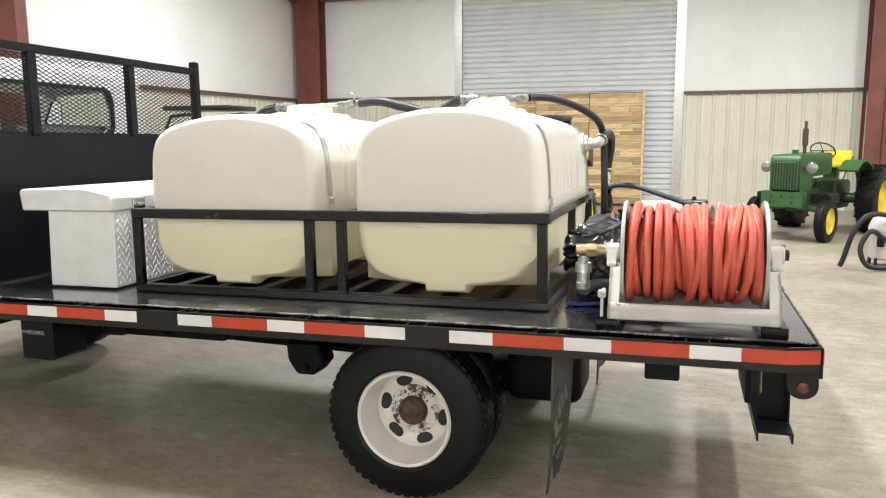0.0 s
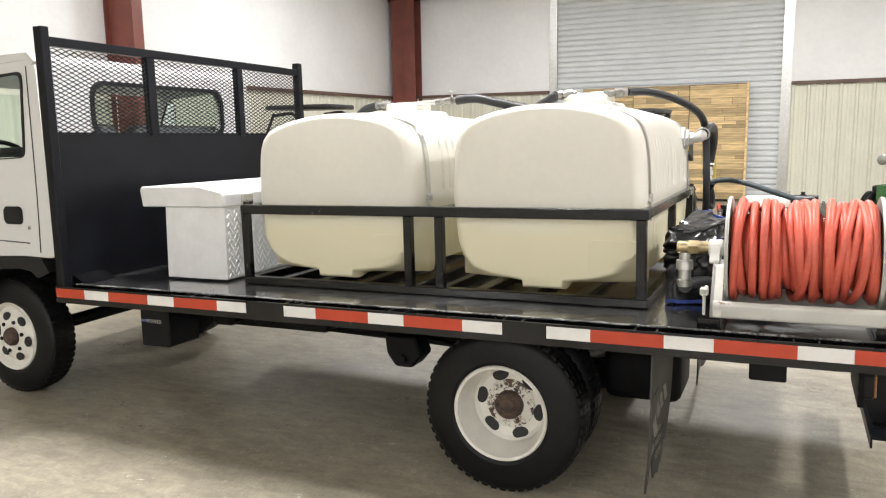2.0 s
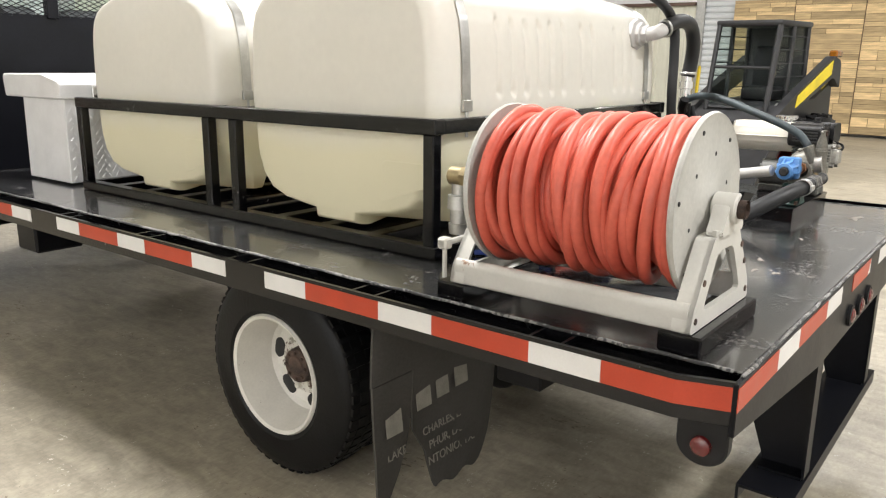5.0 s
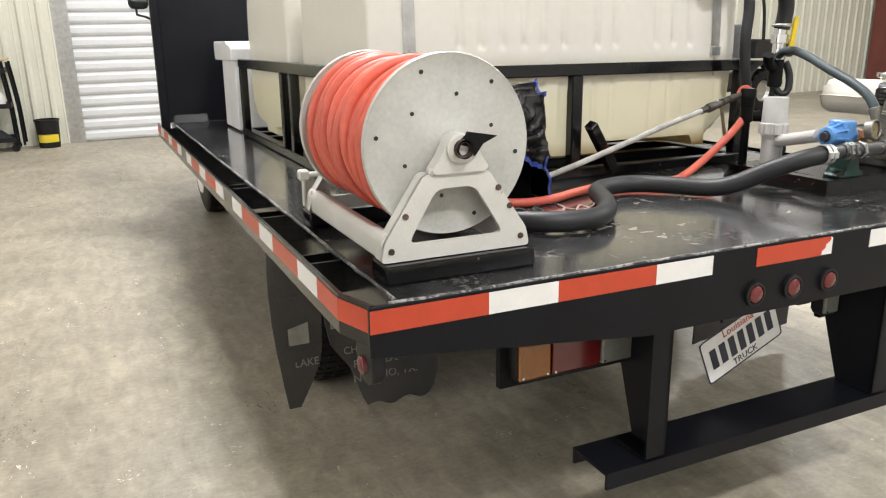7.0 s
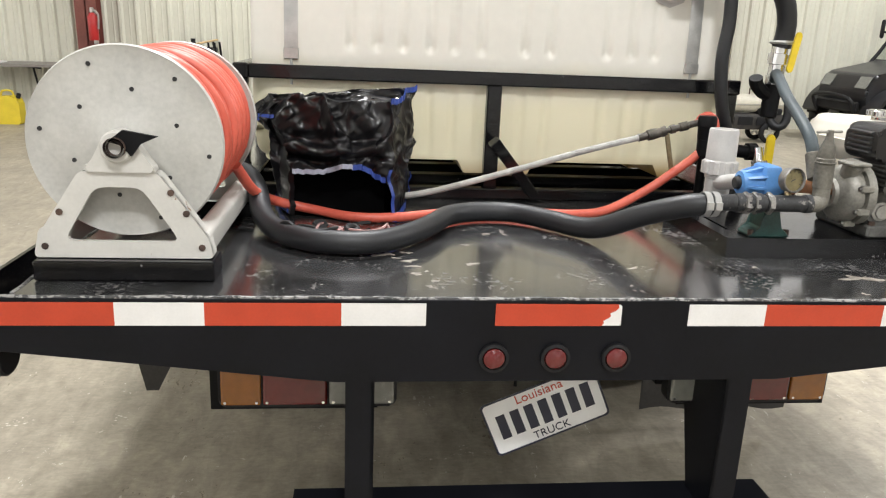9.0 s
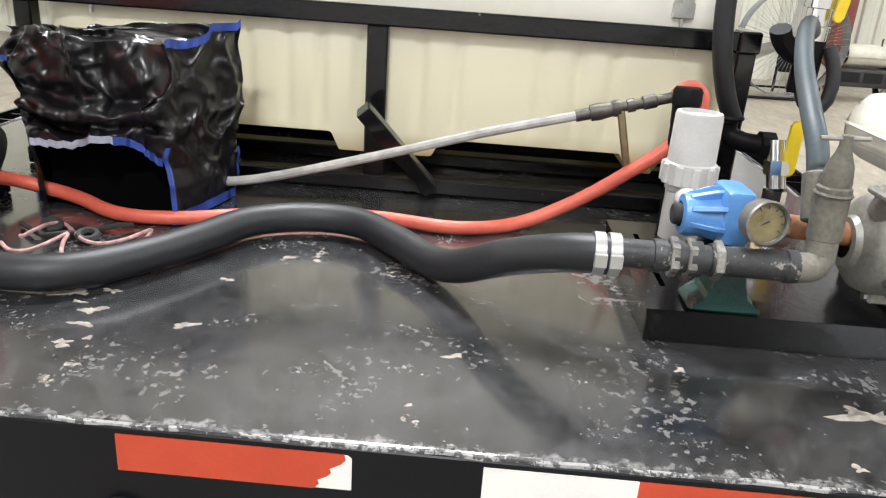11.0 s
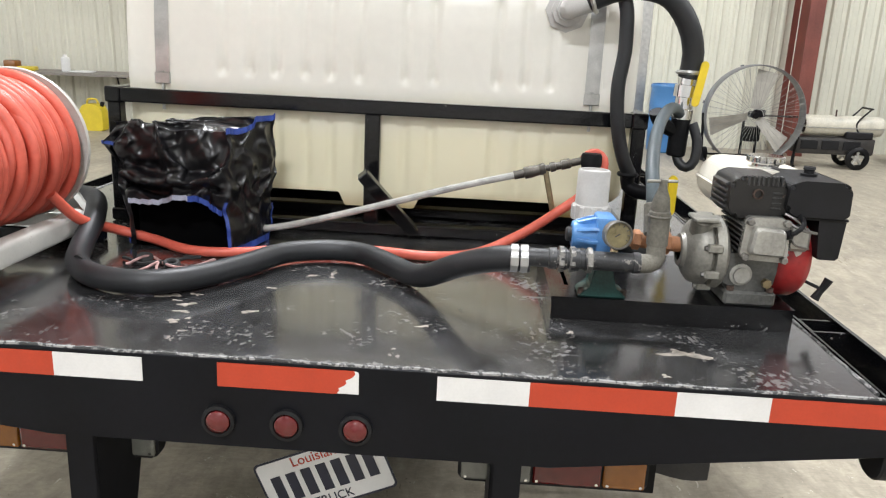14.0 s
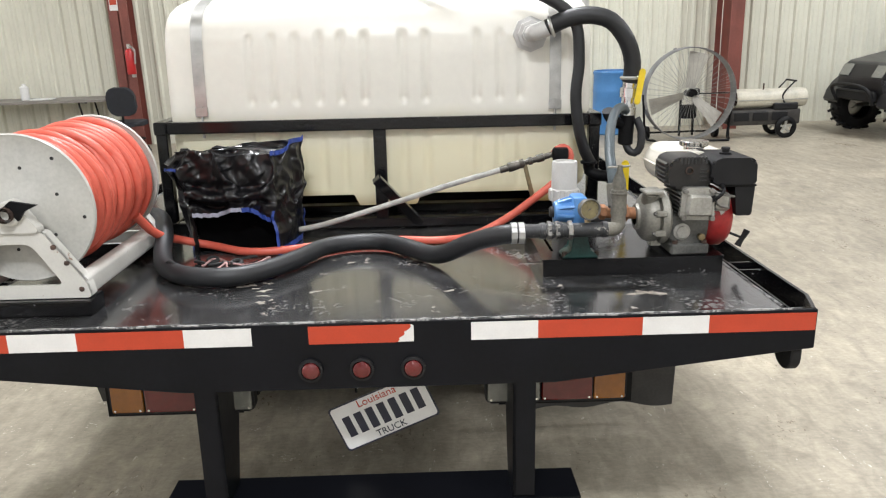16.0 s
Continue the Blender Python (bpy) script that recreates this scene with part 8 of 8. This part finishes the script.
for k in range(3):
    g = B()
    box(g, -9.842, -9.826, 6.10 + 0.30 * k, 6.34 + 0.30 * k, 0.27, 0.40, 0.004)
    part("side_panel", g, M_PLASTIC, heat, smooth=0)
g = B()
box(g, -10.13, -9.835, 6.72, 7.10, 0.43, 0.53, 0.012)
part("control_box", g, M_PLASTIC, heat)
g = B()
cyl(g, (-9.95, 6.58, 0.735), (-9.95, 6.58, 0.83), 0.012, 8)
part("spike", g, M_RUST, heat)
for s in (-1, 1):
    g = B()
    c = Vector((-10.0 + s * 0.22, 6.90, 0.165))
    tyre_at(g, c, (1, 0, 0), 0.165, 0.07, 0.10, 28)
    ty = part("wheel", g, M_TYRE, heat)
    g = B()
    for k in range(5):
        m = Matrix.Translation(c) @ Matrix.Rotation(2 * math.pi * k / 5, 4, "X")
        box(g, -0.012, 0.012, -0.018, 0.018, 0.02, 0.10, 0.003, m)
    cyl(g, c - Vector((0.02, 0, 0)), c + Vector((0.02, 0, 0)), 0.03, 12)
    part("hub", g, M_GALV, ty)
    g = B()
    tube(g, [(-10.0 + s * 0.14, 7.05, 0.35), (-10.0 + s * 0.14, 6.85, 0.62), (-10.0 + s * 0.14, 7.02, 0.86)], 0.012, 8)
    part("handle", g, M_PLASTIC, heat)
g = B()
cyl(g, (-9.84, 7.03, 0.86), (-10.16, 7.03, 0.86), 0.014, 8)
part("grip", g, M_PLASTIC, heat)
g = B()
cyl(g, (-10.0, 6.10, 0.0), (-10.0, 6.10, 0.22), 0.015, 8)
part("rest", g, M_PLASTIC, heat)
settle(heat, (-10.0, 6.70), (-8.75, 6.20), 0.89)

# ---- blue barrel ----
g = B()
lathe(g, (-10.35, 4.40, 0.0), (0, 0, 1), [(0, 0.0), (0.0, 0.26), (0.02, 0.28), (0.30, 0.29), (0.32, 0.297), (0.35, 0.29), (0.66, 0.29), (0.68, 0.297), (0.71, 0.29), (0.93, 0.285), (0.95, 0.295), (0.98, 0.295), (1.0, 0.28), (1.0, 0.265), (0.96, 0.26), (0.955, 0)], 40)
barrel = single("plastic_barrel", g, material("barrel_blue", (0.06, 0.19, 0.42), 0.4, var=0.12, scale=4), "blue plastic barrel standing by the wall", "barrel")
settle(barrel, (-10.35, 4.40), (-9.6, 4.20), 0.93)

# ---- folding table with things on it, office chair ----
table = thing("folding_table", (-10.75, -5.8, 0), "grey folding table along the metal wall", "table")
g = B()
prism(g, rounded(-11.08, -10.38, -7.3, -4.35, 0.05), "z", 0.735, 0.77, 0.006)
part("tabletop", g, material("table_grey", (0.22, 0.20, 0.18), 0.45, var=0.12), table)
for y in (-7.05, -4.75):
    g = B()
    for x in (-11.0, -10.46):
        tube(g, [(x, y, 0.735), (x, y + 0.06, 0.35), (x, y + 0.08, 0.0)], 0.014, 8)
    cyl(g, (-11.0, y + 0.08, 0.06), (-10.46, y + 0.08, 0.06), 0.012, 8)
    tube(g, [(-10.73, y, 0.70), (-10.73, y + (-0.35 if y > -5 else 0.35), 0.735)], 0.010, 8, smooth=False)
    part("leg", g, M_FRAMEBLK, table)
g = B()
lathe(g, (-10.70, -5.62, 0.77), (0, 0, 1), [(0, 0.0), (0.0, 0.055), (0.005, 0.06), (0.19, 0.06), (0.20, 0.05), (0.21, 0.03), (0.24, 0.03), (0.241, 0)], 20)
single("white_bottle", g, M_PLATE, "white plastic bottle on the folding table", "bottle")
for nm, x, y, w, d, h, mt, lb, ct in (("paper_stack", -10.66, -5.35, 0.22, 0.30, 0.02, M_PLATE, "stack of white papers on the folding table", "papers"),
                                      ("yellow_cloth", -10.62, -6.15, 0.20, 0.24, 0.06, M_TYEL, "folded yellow cloth on the folding table", "cloth"),
                                      ("orange_case", -10.70, -6.42, 0.14, 0.22, 0.14, M_LENSA, "small orange tool case on the folding table", "case"),
                                      ("black_tool_bag", -10.66, -7.05, 0.26, 0.34, 0.17, M_PLASTIC, "black tool bag on the folding table", "bag")):
    g = B()
    t = B()
    box(t, -w / 2, w / 2, -d / 2, d / 2, 0, h, min(h * 0.3, 0.03), seg=2)
    merge(g, t, Matrix.Translation((x, y, 0.771)) @ Matrix.Rotation(radians(12 * math.sin(y * 7)), 4, "Z"))
    single(nm, g, mt, lb, ct)
for ob in [o for o in scene.objects if o.parent is None and o.name in ("folding_table", "white_bottle", "paper_stack", "yellow_cloth", "orange_case", "black_tool_bag")]:
    settle(ob, (-10.38, -4.35), (-9.48, -3.25))

chair = thing("office_chair", (-10.35, -3.15, 0), "black office chair on a five-star base", "chair")
M_CLOTH = material("black_cloth", (0.02, 0.022, 0.028), 0.85, var=0.2, scale=20, bump=0.2)
g = B()
prism(g, rounded(-10.58, -10.12, -3.39, -2.91, 0.10), "z", 0.45, 0.52, 0.02)
part("seat", g, M_CLOTH, chair)
g = B()
t = B()
prism(t, rounded(-0.21, 0.21, 0.0, 0.42, 0.12), "x", -0.035, 0.035, 0.02)
merge(g, t, Matrix.Translation((-10.14, -3.13, 0.62)) @ Matrix.Rotation(radians(8), 4, "Y"))
part("backrest", g, M_CLOTH, chair)
g = B()
cyl(g, (-10.35, -3.15, 0.10), (-10.35, -3.15, 0.46), 0.025, 12)
tube(g, [(-10.30, -3.15, 0.45), (-10.14, -3.15, 0.46), (-10.12, -3.14, 0.70)], 0.018, 8)
torus(g, (-10.35, -3.15, 0.24), (0, 0, 1), 0.20, 0.012)
part("post", g, M_FRAMEBLK, chair)
for k in range(5):
    a = 2 * math.pi * k / 5
    g = B()
    e = (-10.35 + 0.28 * math.cos(a), -3.15 + 0.28 * math.sin(a))
    cyl(g, (-10.35, -3.15, 0.12), (e[0], e[1], 0.085), 0.02, 8)
    leg = part("base_arm", g, M_FRAMEBLK, chair)
    g = B()
    cyl(g, (e[0] - 0.02, e[1], 0.03), (e[0] + 0.02, e[1], 0.03), 0.03, 14)
    cyl(g, (e[0], e[1], 0.03), (e[0], e[1], 0.085), 0.010, 8)
    part("castor", g, M_PLASTIC, leg)
settle(chair, (-10.35, -3.15), (-9.15, -2.80), 0.93)

# extinguisher and notice on the column
ext = thing("fire_extinguisher", (XF + 0.52, -3.78, 1.1), "red fire extinguisher hung on the column", "extinguisher")
g = B()
lathe(g, (XF + 0.50, -3.75, 1.10), (0, 0, 1), [(0, 0.0), (0.0, 0.06), (0.01, 0.065), (0.30, 0.065), (0.35, 0.04), (0.37, 0.02), (0.38, 0.02)], 20)
part("cylinder", g, material("extinguisher_red", (0.45, 0.02, 0.02), 0.3), ext)
g = B()
box(g, XF + 0.47, XF + 0.53, -3.77, -3.73, 1.46, 1.53, 0.006)
tube(g, [(XF + 0.52, -3.73, 1.50), (XF + 0.54, -3.66, 1.45), (XF + 0.54, -3.67, 1.25)], 0.012, 8)
box(g, XF + 0.421, XF + 0.436, -3.78, -3.72, 1.05, 1.5, 0.003)
part("valve", g, M_GALV, ext)
g = B()
box(g, XF + 0.421, XF + 0.425, -3.97, -3.85, 2.0, 2.18)
sign = single("notice_sign", g, M_PLATE, "small white and red notice on the column", "sign", smooth=0)
g = B()
box(g, XF + 0.4252, XF + 0.4265, -3.96, -3.86, 2.08, 2.16)
part("sign_field", g, M_RED, sign, smooth=0)
settle(ext, (0, -3.75), (-0.02, -2.87))
settle(sign, (0, -3.91), (-0.02, -3.03))

# ---- service cart and bucket by the door ----
cart = thing("service_cart", (-10.75, -1.62, 0), "black three-shelf service cart with odds and ends", "cart")
for z in (1.02, 0.57, 0.13):
    g = B()
    box(g, -10.98, -10.55, -1.90, -1.36, z, z + 0.015)
    for b in ((-10.98, -10.55, -1.90, -1.885), (-10.98, -10.55, -1.375, -1.36), (-10.98, -10.965, -1.885, -1.375), (-10.565, -10.55, -1.885, -1.375)):
        box(g, *b, z + 0.015, z + 0.06)
    part("shelf", g, M_PLASTIC, cart, smooth=0)
for x in (-10.96, -10.57):
    for y in (-1.36, -1.27):
        g = B()
        tube(g, [(x, y, 0.08), (x, y - 0.01, 0.6), (x, y - 0.06, 1.16)], 0.016, 8)
        part("post", g, M_FRAMEBLK, cart)
for x in (-10.93, -10.60):
    for y in (-1.85, -1.38):
        g = B()
        cyl(g, (x - 0.015, y, 0.05), (x + 0.015, y, 0.05), 0.05, 16)
        cyl(g, (x, y, 0.05), (x, y, 0.13), 0.015, 8)
        part("castor", g, M_PLASTIC, cart)
g = B()
tube(g, [(-10.70, -2.25, 0.98), (-10.70, -1.8, 1.09), (-10.72, -1.30, 1.20)], 0.014, 8)
single("wooden_stick", g, M_WOOD, "long wooden stick lying on the cart", "stick")
g = B()
lathe(g, (-10.72, -1.66, 1.036), (0, 0, 1), [(0, 0.0), (0.0, 0.05), (0.10, 0.05), (0.13, 0.03), (0.17, 0.035), (0.171, 0)], 16)
single("spray_bottle", g, M_PLASTIC, "dark bottle on the cart", "bottle")
g = B()
prism(g, [(-1.72, 1.03), (-1.60, 1.05), (-1.50, 1.10), (-1.55, 1.0), (-1.60, 0.93), (-1.64, 1.0)], "x", -10.56, -10.535)
single("yellow_rag", g, M_TYEL, "yellow rag hanging off the cart", "rag", smooth=0)
g = B()
box(g, -10.85, -10.62, -1.82, -1.55, 0.586, 0.70, 0.01)
single("cardboard_box", g, M_WOOD, "brown cardboard box on the cart", "box", smooth=0)
g = B()
lathe(g, (-10.70, -1.46, 0.586), (0, 0, 1), [(0, 0.0), (0, 0.04), (0.13, 0.04), (0.16, 0.02), (0.18, 0.02), (0.181, 0)], 14)
single("white_jug", g, M_PLATE, "white jug on the cart", "jug")
g = B()
rnd = random.Random(3)
loops = []
for j in range(7):
    f = j / 6
    loops.append([(-10.76 + (0.20 * (1 - f * f) + 0.01) * math.cos(a) + rnd.uniform(-0.012, 0.012), -1.66 + (0.23 * (1 - f * f) + 0.01) * math.sin(a) + rnd.uniform(-0.012, 0.012), 0.15 + 0.17 * f) for a in [2 * math.pi * k / 22 for k in range(22)]])
rings(g, loops)
single("rag_heap", g, M_CLOTH, "heap of dark rags on the cart", "rags")
bucket = thing("bucket", (-10.85, -1.02, 0), "black plastic bucket with a torn label", "bucket")
g = B()
lathe(g, (-10.85, -1.02, 0.0), (0, 0, 1), [(0, 0.0), (0.0, 0.13), (0.02, 0.135), (0.36, 0.155), (0.37, 0.165), (0.39, 0.165), (0.39, 0.15), (0.05, 0.125), (0.04, 0.0)], 28)
part("pail", g, M_PLASTIC, bucket)
g = B()
rings(g, [[(-10.85 + 0.1445 * math.cos(a), -1.02 + 0.1445 * math.sin(a), z) for a in [radians(q) for q in range(-60, 61, 10)]] for z in (0.08, 0.19)], closed=False, cap=False)
part("label", g, M_TYEL, bucket, "yellowed paper label")
for ob in [o for o in scene.objects if o.parent is None and o.name in ("service_cart", "wooden_stick", "spray_bottle", "yellow_rag", "cardboard_box", "white_jug", "rag_heap")]:
    settle(ob, (-10.75, -1.63), (-9.86, -1.55), 0.96)
settle(bucket, (-10.85, -1.02), (-9.92, -0.93), 0.94)

# ---- yellow fuel can on the floor by the table ----
can = thing("fuel_can", (-9.3, -3.9, 0), "yellow plastic fuel can standing on the floor", "fuel can")
g = B()
prism(g, round_poly([(-4.07, 0.0), (-3.75, 0.0), (-3.75, 0.30), (-3.82, 0.37), (-4.0, 0.37), (-4.07, 0.32)], 0.03), "x", -9.40, -9.22, 0.015)
part("body", g, M_TYEL, can)
g = B()
tube(g, [(-9.31, -4.0, 0.36), (-9.31, -3.98, 0.43), (-9.31, -3.86, 0.43), (-9.31, -3.84, 0.36)], 0.014, 8)
part("handle", g, M_TYEL, can)
g = B()
cyl(g, (-9.31, -3.79, 0.34), (-9.31, -3.77, 0.40), 0.028, 14, bevel=0.004)
part("cap", g, M_PLASTIC, can, "black screw cap")
